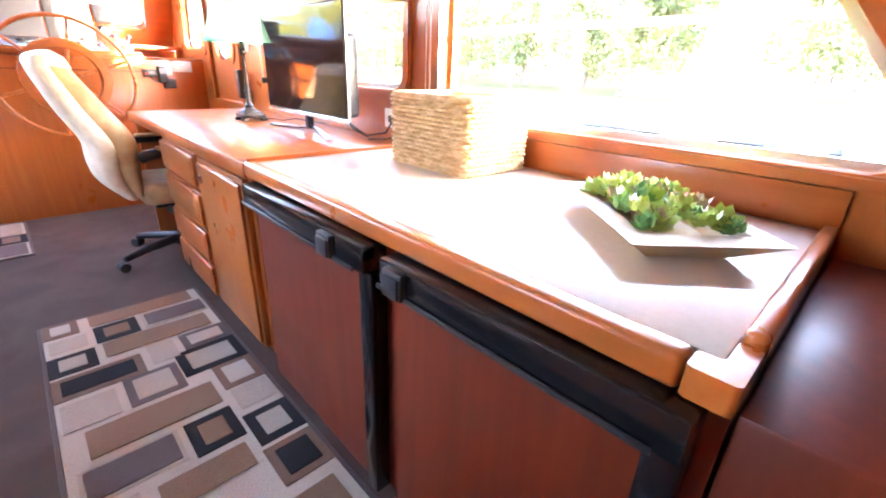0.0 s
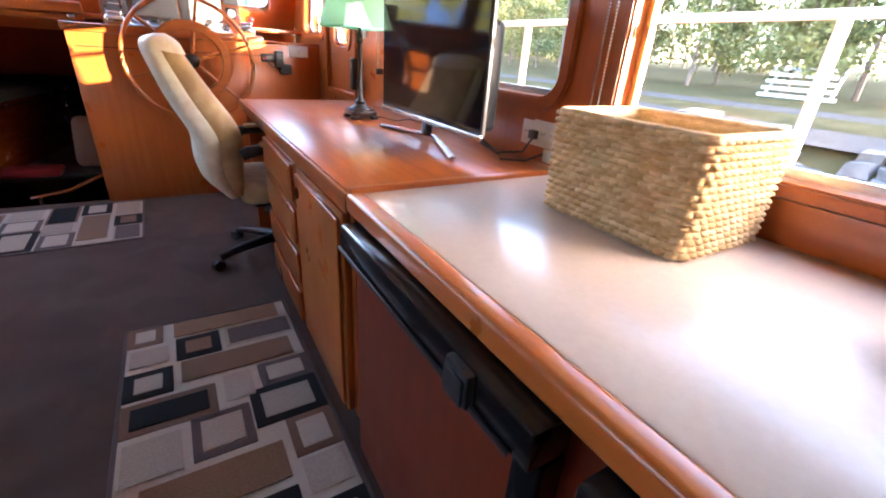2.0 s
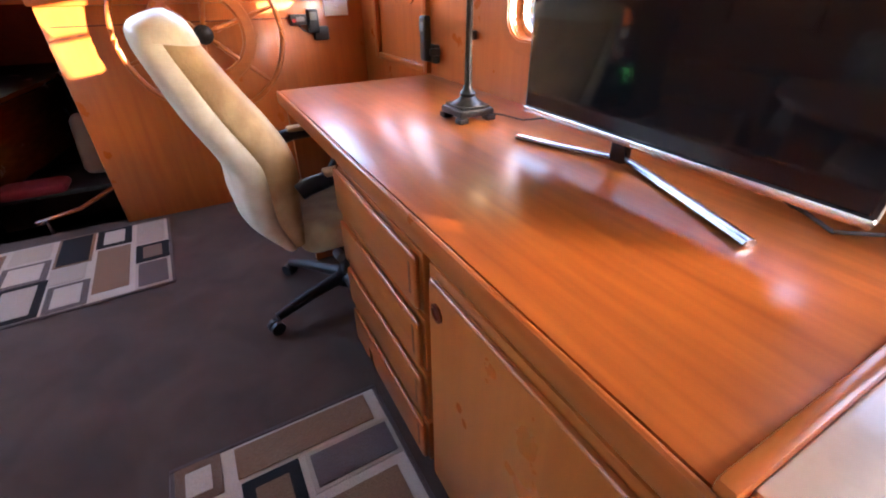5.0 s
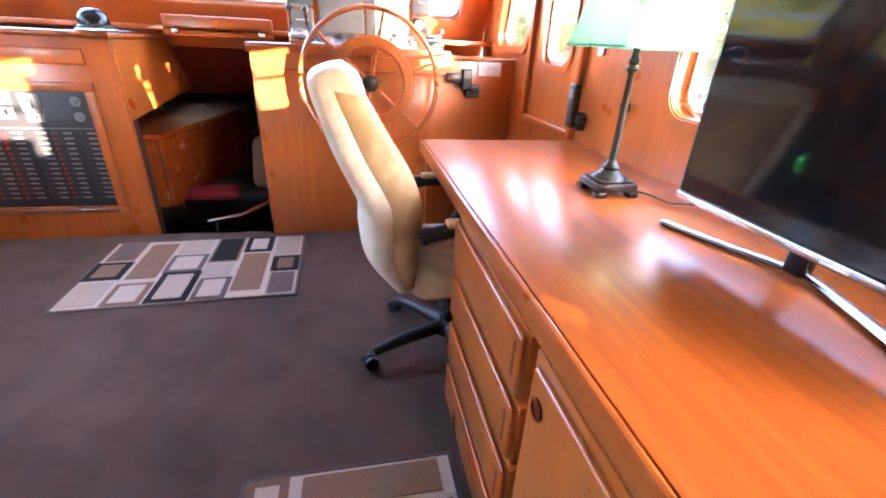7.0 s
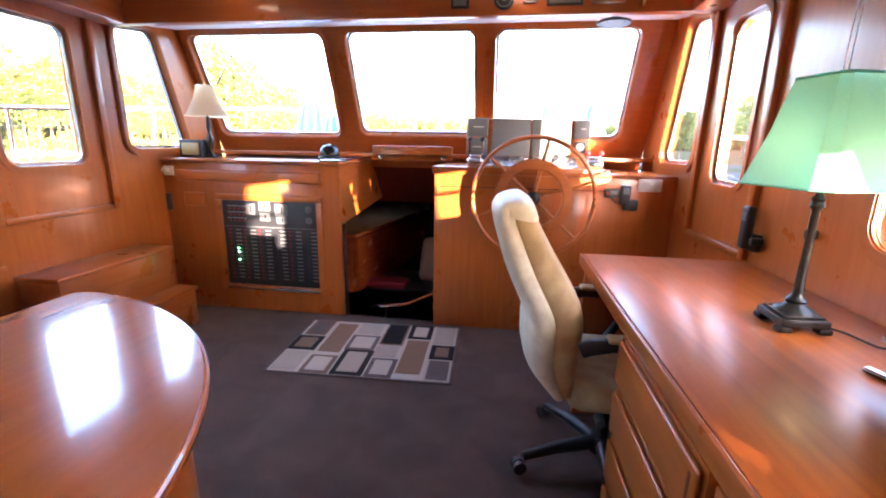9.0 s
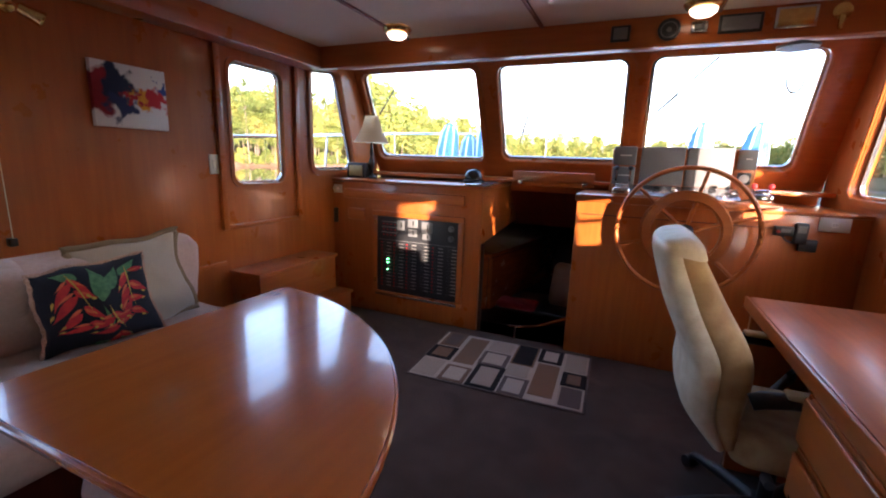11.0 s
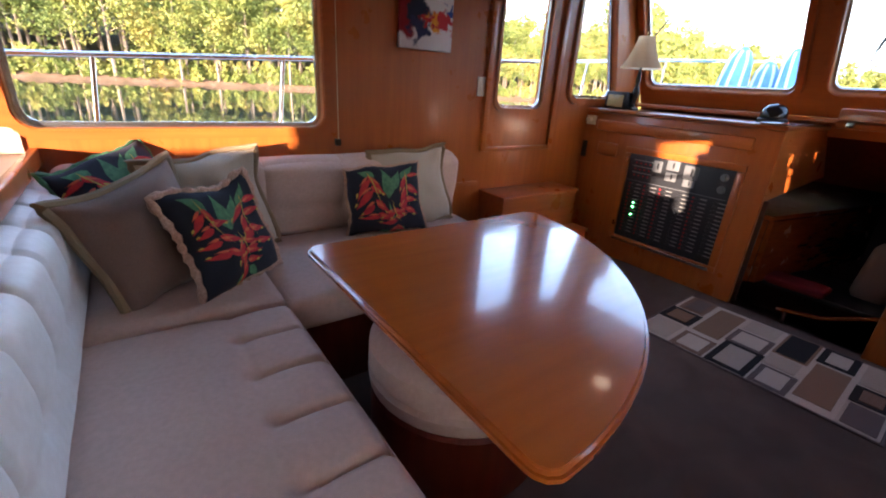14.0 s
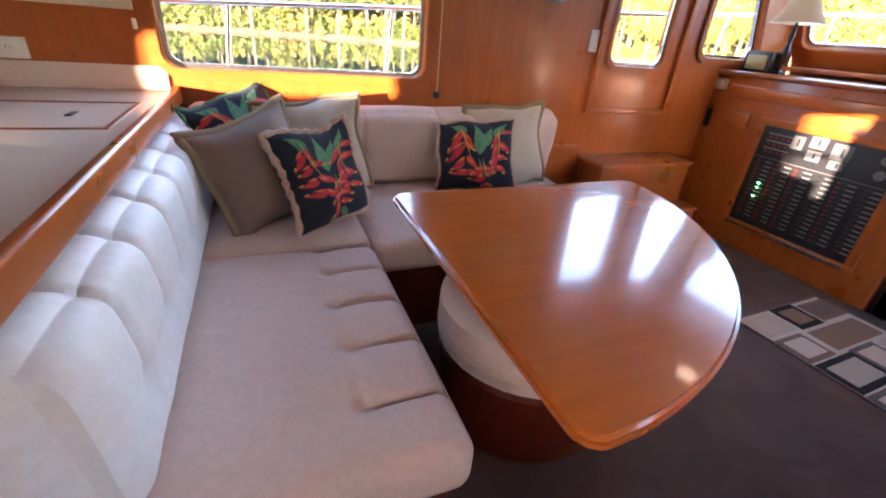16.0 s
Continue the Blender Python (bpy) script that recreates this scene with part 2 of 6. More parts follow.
def inset(pts, d):
    """A convex polygon's sides moved in by d (out: minus)."""
    n, area = len(pts), sum(pts[i - 1][0] * pts[i][1] - pts[i][0] * pts[i - 1][1] for i in range(len(pts)))
    sg, out = (1 if area > 0 else -1), []
    for i in range(n):
        p, a, b = Vector(pts[i]), Vector(pts[i - 1]), Vector(pts[(i + 1) % n])
        u, v = (p - a).normalized(), (b - p).normalized()
        nu, nv = Vector((-u.y, u.x)) * sg, Vector((-v.y, v.x)) * sg
        out.append(p + (nu + nv) * (d / (1 + nu.dot(nv))))
    return out


def rect(u0, u1, v0, v1):
    return [(u0, v0), (u1, v0), (u1, v1), (u0, v1)]


def slab(bm, outer, holes, depth, m):
    """A plate with holes in the plane (u, v), as thick as depth along n, placed by m."""
    edges = []
    for loop in [outer, *holes]:
        vs = [bm.verts.new((p[0], p[1], 0)) for p in loop]
        edges += [bm.edges.new((vs[i - 1], vs[i])) for i in range(len(vs))]
    before = set(bm.faces)
    bmesh.ops.triangle_fill(bm, edges=edges, use_beauty=True, use_dissolve=False)
    faces = [f for f in bm.faces if f not in before]
    ex = bmesh.ops.extrude_face_region(bm, geom=faces)
    top = [g for g in ex["geom"] if isinstance(g, bmesh.types.BMVert)]
    for v in top:
        v.co.z += depth
    vs = set(top) | {v for f in faces if f.is_valid for v in f.verts}
    bmesh.ops.transform(bm, matrix=m, verts=list(vs))
    return bm


def plane_m(origin, u, v):
    """Local (u, v, n) to the world."""
    u, v = Vector(u).normalized(), Vector(v).normalized()
    n = u.cross(v)
    return Matrix.Translation(origin) @ Matrix((u, v, n)).transposed().to_4x4()


def rounded_box(bm, hx, hy, hz, r, cuts=8, m=None, puff=None):
    """A soft-edged block about the origin; puff(x, y, z) in -1..1 adds an outward swelling."""
    t = bmesh.new()
    bmesh.ops.create_cube(t, size=2.0)
    bmesh.ops.subdivide_edges(t, edges=t.edges[:], cuts=cuts, use_grid_fill=True)
    h = Vector((hx, hy, hz))
    rr = [min(r, k * 0.95) for k in h]
    for v in t.verts:
        c = v.co.copy()
        p = Vector([c[i] * h[i] for i in range(3)])
        q = Vector([max(-(h[i] - rr[i]), min(h[i] - rr[i], p[i])) for i in range(3)])
        d = p - q
        if d.length > 1e-6:
            s = Vector([d[i] / rr[i] for i in range(3)])
            s.normalize()
            p = q + Vector([s[i] * rr[i] for i in range(3)])
        if puff:
            p = p + puff(c.x, c.y, c.z)
        v.co = m @ p if m is not None else p
    me = bpy.data.meshes.new("t")
    t.to_mesh(me)
    t.free()
    bm.from_mesh(me)
    bpy.data.meshes.remove(me)
    return bm


# ---- the plan ----
PORT, STBD, AFT, CEIL = -2.90, 0.70, -5.2, 2.12
WALL = 0.07
M_PORT = plane_m((PORT, 0, 0), (0, 1, 0), (0, 0, 1))          # n points inboard (+x)
M_STBD = plane_m((STBD, 0, 0), (0, 1, 0), (0, 0, 1))          # n points outboard (+x)
_W0, _W1 = Vector((0, 3.60, 1.33)), Vector((0, 3.25, 2.06))
M_WIND = plane_m(_W0, (1, 0, 0), (_W1 - _W0))                 # n points aft and down
WIND_H = (_W1 - _W0).length

PORT_WIN = rect(-0.515, 0.685, 0.995, 1.86)
PORT_DOOR_WIN = rect(1.90, 2.355, 1.12, 1.90)
PORT_SIDE_WIN = [(2.66, 1.21), (3.24, 1.215), (3.0, 2.03), (2.66, 1.985)]
STBD_TV_WIN = rect(0.25, 1.40, 1.0, 1.86)
STBD_GALLEY_WIN = [(-1.31, 0.92), (0.03, 0.92), (0.03, 1.86), (-0.56, 1.86)]
STBD_DOOR_WIN = rect(2.15, 2.46, 1.10, 1.88)
STBD_SIDE_WIN = [(2.70, 1.18), (3.24, 1.18), (3.0, 2.03), (2.70, 1.985)]
# unseen opening, added and sized to throw the sun patches on the port side
STBD_AFT_WIN = rect(-4.66, -3.45, 1.44, 1.72)
FRONT_WIN = [rect(-2.83, -1.745, 0.0, WIND_H - 0.0), rect(-1.575, -0.61, 0.02, WIND_H), rect(-0.475, 0.495, 0.0, WIND_H)]

setting("floor", B(PORT, STBD, AFT, 2.93, -0.06, 0.0), CARPET, "dark brown short-pile carpet on the cabin floor", "carpet")
setting("ceiling", B(PORT - 0.07, STBD + 0.07, AFT, 2.66, CEIL, CEIL + 0.05), HEADLINER, "white vinyl headliner with varnished wood strips", "ceiling")


def shell(name, m, outer, holes, depth, material, label):
    bm = bmesh.new()
    slab(bm, outer, [rpoly(h, 0.07) for h in holes], depth, m)
    return setting(name, bm, material, label, "wall", smooth=False)


shell("wall_port", M_PORT @ pose(0, 0, -WALL), [(AFT, -0.1), (3.74, -0.1), (3.62, 1.33), (3.24, 2.17), (AFT, 2.17)], [PORT_WIN, PORT_DOOR_WIN, PORT_SIDE_WIN], WALL, WOOD_Z,
      "varnished cherry wood wall panelling")
shell("wall_starboard", M_STBD, [(AFT, -0.1), (3.74, -0.1), (3.62, 1.33), (3.24, 2.17), (AFT, 2.17)], [STBD_TV_WIN, STBD_GALLEY_WIN, STBD_DOOR_WIN, STBD_SIDE_WIN, STBD_AFT_WIN], WALL, WOOD_Z,
      "varnished cherry wood wall panelling with windows")
shell("wall_front", M_WIND @ pose(0, 0, -0.04), rect(PORT, STBD, -0.28, WIND_H + 0.10), FRONT_WIN, 0.04, WOOD_X, "raked varnished wood windscreen wall")
for x0, x1, nm in ((PORT, -2.301, "wall_front_lower_port"), (-0.834, STBD, "wall_front_lower_starboard")):
    setting(nm, B(x0, x1, 3.70, 3.76, -1.2, 1.10), WOOD_X, "varnished wood below the windscreen", "wall")
setting("wall_aft", B(PORT, STBD, AFT - 0.06, AFT, -0.1, CEIL), WOOD_Z, "varnished wood wall aft of the galley", "wall")


def window(name, m, poly, label, side, rad=0.07, w=0.045, proud=0.02):
    """A wood-trimmed fixed window: rounded trim ring, dark gasket, metal outer frame, pane. side: +1 when the room lies along n."""
    th = thing(name, label, "window", m @ Vector((poly[0][0], poly[0][1], 0)), kind="structure")
    d = side
    ring = bmesh.new()
    slab(ring, rpoly(inset(poly, -w), rad + w), [rpoly(inset(poly, 0.001), rad)], proud * d, m)
    bmesh.ops.bevel(ring, geom=[e for e in ring.edges if e.calc_face_angle(0) > 1.0], offset=0.006, segments=2, affect="EDGES")
    part("window_frame", ring, WOOD_Y, th, "rounded varnished wood window trim", angle=50)
    gas = bmesh.new()
    slab(gas, rpoly(inset(poly, 0.0015), rad), [rpoly(inset(poly, 0.022), rad - 0.015)], -0.02 * d, m @ pose(0, 0, -0.028 * d))
    part("gasket", gas, SILVER, th, "thin aluminium inner window frame")
    pane = bmesh.new()
    slab(pane, rpoly(inset(poly, 0.012), rad), [], -0.006 * d, m @ pose(0, 0, -0.034 * d))
    ob = part("pane", pane, GLASS, th)
    ob.visible_shadow = False
    return th


window("window_1", M_PORT, PORT_WIN, "wide port saloon window with rounded wood trim", 1)
window("window_2", M_PORT, PORT_SIDE_WIN, "raked port side window beside the windscreen", 1)
window("window_3", M_STBD, STBD_TV_WIN, "wide starboard window behind the desk", -1)
window("window_4", M_STBD, STBD_GALLEY_WIN, "wide starboard galley window above the counter", -1, rad=0.02, w=0.03)
window("window_5", M_STBD, STBD_SIDE_WIN, "raked starboard side window beside the helm", -1)
window("window_9", M_STBD, STBD_AFT_WIN, "unseen starboard window aft, added to let in the port sun patches", -1)
for i, w in enumerate(FRONT_WIN):
    window("window_%d" % (6 + i), M_WIND, w, "raked windscreen pane in varnished wood frame", 1)

# brow over the windscreen, soffit, side valances, headliner strips
setting("brow", B(PORT, STBD, 2.60, 2.66, 1.965, CEIL + 0.05, 0.008), WOOD_X, "varnished wood brow panel above the windscreen", "panel")
bm = bmesh.new()
slab(bm, rect(PORT, STBD, 0, 0.64), [], 0.02, plane_m((0, 2.62, 1.99), (1, 0, 0), (0, 0.62, 0.10)))
setting("soffit", bm, HEADLINER, "white soffit between brow and windscreen", "ceiling")
setting("roof", B(PORT - 0.2, STBD + 0.2, AFT - 0.2, 3.30, CEIL + 0.07, CEIL + 0.14), GELCOAT, "white gelcoat cabin roof", "roof")
for nm, a, b in (("trim_port", PORT + 0.0, PORT + 0.16), ("trim_starboard", STBD - 0.16, STBD)):
    setting(nm, B(a, b, AFT, 2.60, 1.965, CEIL, 0.01), WOOD_Y, "varnished wood cornice along the ceiling", "trim")
for x in (-2.0, -1.1, -0.2):
    setting("trim_ceiling", B(x - 0.012, x + 0.012, AFT, 2.6, CEIL - 0.012, CEIL, 0.004), DARK_Z, "dark varnished strip along the headliner", "trim")

# ---- starboard desk and counter ----
DESK_Z = 0.80
bm = B(0.0, STBD - 0.004, 0.15, 1.99, DESK_Z - 0.035, DESK_Z, 0.01)
desk = thing("desk", "built-in cherry wood desk with drawers and kneehole", "desk", (0.35, 1.0, 0))
part("tabletop", bm, TOP_Y, desk, "glossy cherry veneer desktop")
part("edge_band", B(-0.014, 0.0, 0.15, 1.99, DESK_Z - 0.052, DESK_Z + 0.001, 0.008), WOOD_Y, desk, "solid wood front edge")
part("divider", B(-0.0, STBD - 0.01, 0.145, 0.165, DESK_Z - 0.03, DESK_Z + 0.012, 0.006), WOOD_X, desk, "raised wood strip between desk and counter")
body = bmesh.new()
box(body, 0.012, STBD - 0.01, 0.16, 1.24, 0.09, DESK_Z - 0.036)
part("body", body, WOOD_Z, desk)
part("plinth", B(0.05, STBD - 0.01, 0.16, 1.22, 0, 0.09), BLACK_P, desk, "dark recessed plinth")
part("end_panel", B(0.012, STBD - 0.01, 1.945, 1.975, 0, DESK_Z - 0.036, 0.003), WOOD_Z, desk)
for z0, z1 in ((0.60, 0.745), (0.435, 0.585), (0.27, 0.42), (0.105, 0.255)):
    d = part("drawer", B(-0.012, 0.012, 0.685, 1.22, z0, z1, 0.004), WOOD_Y, desk)
    part("panel", B(-0.026, -0.0121, 0.692, 1.21, z0 + 0.008, z1 - 0.008, 0.010, 3), WOOD_Y, d)
    part("finger_pull", B(-0.0268, -0.0255, 0.712, 0.722, z0 + 0.04, z1 - 0.03, 0.001, 1), DARK_Z, d)
door = part("door", B(-0.0100, 0.012, 0.185, 0.665, 0.105, 0.74, 0.005), GOLD_Z, desk, "raised-panel golden wood cupboard door")
part("panel", B(-0.0215, -0.0101, 0.20, 0.648, 0.12, 0.722, 0.009, 3), GOLD_Z, door)
kn = bmesh.new()
lathe(kn, [(0.0, 0), (0.019, 0.0), (0.019, 0.004), (0.013, 0.005), (0.012, 0.001), (0.0, 0.001)], pose(-0.0216, 0.612, 0.663, 0, -90, 0), 20, cap=False)
part("ring_pull", kn, DARK_Z, door, "round brown flush pull")

counter = thing("counter", "cream laminate galley counter with wood edge", "counter", (0.35, -0.5, 0))
part("worktop", B(0.0285, STBD - 0.004, -1.142, 0.145, DESK_Z - 0.035, DESK_Z - 0.001, 0.004), LAMINATE, counter, "glossy cream laminate worktop")
part("edge_band", B(-0.014, 0.028, -1.114, 0.145, DESK_Z - 0.042, DESK_Z + 0.004, 0.011, 4), WOOD_Y, counter, "rounded solid wood front edge")
part("end_band", B(0.085, STBD - 0.004, -1.168, -1.1425, DESK_Z - 0.042, DESK_Z + 0.013, 0.008, 3), WOOD_X, counter, "raised wooden end fiddle")
bm = bmesh.new()
slab(bm, rpoly([(-0.012, -1.1145), (-0.012, -1.168), (0.0845, -1.168), (0.0845, -1.1425), (0.0285, -1.1425), (0.0285, -1.1145)], 0.008, 4), [], 0.0395, pose(0, 0, DESK_Z - 0.042))
part("corner_block", bm, WOOD_X, counter, "rounded low corner of the wooden edge")
part("backsplash", B(STBD - 0.016, STBD - 0.003, -1.168, 0.03, DESK_Z, 0.888, 0.003), WOOD_Y, counter)
part("cabinet", B(0.02, STBD - 0.01, -1.165, 0.16, 0.05, DESK_Z - 0.052), DARK_Z, counter, "dark red veneer carcass")
setting("partition", B(0.02, STBD, -1.32, -1.170, 0, 0.748, 0.006), DARK_Z, "dark red varnished partition aft of the counter", "partition")


def fridge(y0, y1, latch_y):
    f = thing("refrigerator", "built-in refrigerator with dark red veneer door and black trim", "refrigerator", (0, (y0 + y1) / 2, 0.05), "galley refrigerators")
    z0, z1 = 0.06, 0.727
    part("door_panel", B(-0.014, 0.018, y0 + 0.012, y1 - 0.012, z0 + 0.01, z1 - 0.035), DARK_Z, f, "dark red veneer door panel")
    part("top_trim", B(-0.046, 0.018, y0, y1, z1 - 0.034, z1 + 0.028, 0.008), BLACK_G, f, "glossy black trim rail")
    part("hinge_trim", B(-0.028, 0.018, y0, y0 + 0.045, z0, z1 - 0.0345, 0.006), BLACK_G, f, "glossy black side trim")
    part("lip", B(-0.052, -0.0465, y0 + 0.03, y1, z1 - 0.034, z1 - 0.024, 0.002), BLACK_P, f)
    lt = part("latch", B(-0.058, -0.034, latch_y - 0.028, latch_y + 0.028, z1 - 0.034, z1 + 0.022, 0.006), BLACK_P, f, "black plastic latch")
    part("latch_lever", B(-0.063, -0.0565, latch_y - 0.022, latch_y + 0.022, z1 - 0.03, z1 + 0.012, 0.003), BLACK_P, lt)
    return f


fridge(-0.545, 0.09, -0.41)
fridge(-1.145, -0.60, -0.655)

# ---- settee ----
SEAT = 0.46
INNER_X, INNER_Y = -2.03, 0.22


def seat_puff(tufts, amp=0.012, hx=1.0, hy=1.0):
    """Swelling of a seat pad, drawn in at its buttons, with creases from each button to the front edge."""
    def f(x, y, z):
        if z < 0.9:
            return Vector((0, 0, 0))
        dz = amp * (1 - x ** 4) * (1 - y ** 4)
        dz += 0.005 * noise.noise(Vector((x * hx * 7, y * hy * 7, 1.7))) + 0.002 * noise.noise(Vector((x * hx * 22, y * hy * 13, 4.1)))
        for a, b, ax in tufts:
            du, dv = (x - a) * hx, (y - b) * hy
            r2 = du * du + dv * dv
            dz -= 0.016 * math.exp(-r2 / 0.0006) + 0.009 * math.exp(-r2 / 0.005)
            along, across = (dv, du) if ax == "y" else (du, dv)
            if along > 0:
                off_ = abs(across - 0.10 * along + 0.5 * along * along)
                dz -= (0.012 * math.exp(-(off_ / 0.010) ** 2) + 0.008 * math.exp(-off_ / 0.03)) * min(1, along / 0.03)
            dz -= 0.003 * math.exp(-(along / 0.014) ** 2) * math.exp(-(across / 0.12) ** 2)
        return Vector((0, 0, dz))
    return f


settee = thing("settee", "L-shaped settee with tufted cream suede cushions", "settee", (-2.3, -0.1, 0))
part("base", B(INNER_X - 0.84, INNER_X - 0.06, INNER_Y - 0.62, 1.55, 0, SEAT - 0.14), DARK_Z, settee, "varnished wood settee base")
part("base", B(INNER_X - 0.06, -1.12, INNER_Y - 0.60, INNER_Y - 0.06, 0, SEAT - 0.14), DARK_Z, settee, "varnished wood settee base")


def pad(cx, cy, cz, hx, hy, hz, r, cuts=20, m=None, tufts=(), amp=0.012):
    bm = bmesh.new()
    base = Matrix.Translation((cx, cy, cz)) @ (m or Matrix())
    return rounded_box(bm, hx, hy, hz, r, cuts, base, seat_puff(tufts, amp, hx, hy))


# aft run of the L: long seat pad with a row of tufts along its front
part("seat_cushion", pad(-1.585, INNER_Y - 0.33, SEAT - 0.07, 0.50, 0.33, 0.075, 0.05, 120, None, [(u, 0.35, "y") for u in (-0.97, -0.57, -0.17, 0.23, 0.64)], 0.018), CREAM, settee, "cream tufted suede seat cushion")
part("seat_cushion", pad(-2.45, INNER_Y - 0.33, SEAT - 0.07, 0.36, 0.33, 0.075, 0.05, 18), CREAM, settee)
part("seat_cushion", pad(-2.42, 0.86, SEAT - 0.07, 0.38, 0.64, 0.075, 0.05, 56, None, [(0.35, v, "x") for v in (-0.6, -0.1, 0.4)], 0.018), CREAM, settee)


def back_pad(length, height, thick, m, cols, material, name="back_cushion"):
    """An upright pad, tufted along its middle, with pleats between its columns."""
    bm = bmesh.new()
    hx, hy, hz = length / 2, height / 2, thick / 2

    def f(x, y, z):
        c = (x * 0.5 + 0.5) * cols
        k = abs(c - round(c)) * length / cols
        edge = 0 if round(c) in (0, cols) else 1
        half = length / cols / 2
        swell = math.sin(math.pi / 2 * min(1.0, k / half)) ** 0.8 if edge else 1.0
        # pleats carry on over the rolled top
        roll = (0.010 * (swell - 1) - edge * 0.009 * math.exp(-(k / 0.010) ** 2)) * max(0.0, min(1.0, (y - 0.6) / 0.4)) * max(0.0, min(1.0, (z + 0.7) / 0.7))
        if z < 0.9:
            return Vector((0, roll, 0))
        v = y * hy + 0.03
        upper = 1 / (1 + math.exp(-v / 0.018))
        dz = 0.034 * (1 - y ** 6) * (0.72 + 0.28 * swell * upper)
        dz -= edge * 0.013 * math.exp(-(k / 0.010) ** 2) * (0.05 + 0.95 * upper) * (1 - max(0.0, y) ** 12)
        dz -= 0.006 * math.exp(-(v / 0.03) ** 2) * (1 - x ** 8)
        if edge:
            dz -= 0.016 * math.exp(-(k * k + v * v) / 0.0012)
        dz += 0.003 * noise.noise(Vector((x * hx * 9, y * hy * 9, 2.2))) * (1 - y ** 6)
        return Vector((0, roll, dz))
    rounded_box(bm, hx, hy, hz, min(0.085, hz * 0.94), 132, m, f)
    return part(name, bm, material, settee, "tufted upright back cushion")


# port back (faces inboard), aft back (faces forward)
back_pad(1.95, 0.42, 0.14, Matrix.Translation((PORT + 0.085, 0.52, SEAT + 0.20)) @ plane_m((0, 0, 0), (0, 1, 0), (0.10, 0, 1)).to_3x3().to_4x4(), 5, CREAM)
back_pad(1.75, 0.40, 0.185, Matrix.Translation((-1.98, INNER_Y - 0.72, SEAT + 0.17)) @ plane_m((0, 0, 0), (-1, 0, 0), (0, -0.12, 1)).to_3x3().to_4x4(), 8, WHITE_V)

# ---- table and ottoman ----
TZ = 0.68
AX, AY, TR = -2.04, 0.272, 1.155
pts = [(AX, AY), (AX + TR, AY)] + [(AX + TR * math.cos(a) ** 1.04, AY + TR * math.sin(a) ** 1.04) for a in [radians(7 + 76 * k / 22) for k in range(23)]] + [(AX, AY + TR)]
table = thing("table", "fan-shaped varnished wood dining table", "table", (-1.5, 0.7, 0))
bm = bmesh.new()
slab(bm, rpoly(pts, 0.05, 4), [], 0.034, pose(0, 0, TZ - 0.034))
bmesh.ops.bevel(bm, geom=[e for e in bm.edges if e.calc_face_angle(0) > 1.0], offset=0.012, segments=3, affect="EDGES")
part("tabletop", bm, TABLE_W, table, "glossy wood veneer tabletop with rounded edge")
part("pedestal", lathe(bmesh.new(), [(0.125, 0.001), (0.125, 0.05), (0.112, 0.06), (0.108, 0.58), (0.13, TZ - 0.035)], pose(-1.40, 1.0, 0), 36), WOOD_Z, table, "round varnished wood pedestal")
ott = thing("ottoman", "round barrel stool with cream cushion and wood base", "stool", (-1.5, 0.62, 0))
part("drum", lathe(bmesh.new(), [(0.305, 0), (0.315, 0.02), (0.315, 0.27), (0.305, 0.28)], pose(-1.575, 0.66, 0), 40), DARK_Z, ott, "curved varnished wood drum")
part("cushion", lathe(bmesh.new(), [(0.29, 0.281), (0.320, 0.30), (0.326, 0.345), (0.310, 0.358), (0.324, 0.37), (0.322, 0.445), (0.285, 0.475), (0.0, 0.485)], pose(-1.575, 0.66, 0), 40, cap=False), CREAM, ott, "cream piped round cushion")

# ---- forward console, companionway, helm ----
CY = 2.92
cons = thing("console", "varnished wood console with breaker panel", "cabinet", (-2.2, 3.1, 0))
part("front", B(PORT, -1.525, CY, CY + 0.03, 0, 1.118, 0.004), WOOD_Z, cons)
bm = bmesh.new()
slab(bm, [(2.951, 0), (3.0, 0), (3.0, 0.70), (4.04, 0.78), (3.74, 1.117), (2.951, 1.117)], [], -0.03, plane_m((-1.525, 0, 0), (0, 1, 0), (0, 0, 1)))
part("side_panel", bm, WOOD_Y, cons, "varnished console side beside the companionway")
part("top", B(PORT, -1.512, CY - 0.02, 3.70, 1.119, 1.147, 0.008), WOOD_X, cons)
part("drawer_front", B(-2.78, -1.66, CY - 0.018, CY, 0.985, 1.065, 0.012, 3), WOOD_X, cons, "long raised-panel drawer front")
part("small_panel", B(-2.74, -2.56, CY - 0.016, CY, 0.80, 0.90, 0.012, 3), WOOD_X, cons, "small raised panel with scalloped corners")
helm = thing("helm_console", "varnished wood helm console", "console", (-0.3, 3.1, 0))
part("body", B(-0.835, STBD, CY - 0.04, 3.58, 0, 1.085, 0.004), WOOD_Z, helm)
part("top", B(-0.85, 0.29, CY - 0.06, 3.58, 1.086, 1.135, 0.006), WOOD_X, helm)
part("side_ledge", B(0.292, STBD, CY - 0.04, 3.58, 1.086, 1.105, 0.004), WOOD_X, helm)
setting("ledge_front", B(PORT, STBD, 3.40, 3.72, 1.17, 1.20, 0.006), WOOD_X, "varnished ledge below the windscreen", "trim")

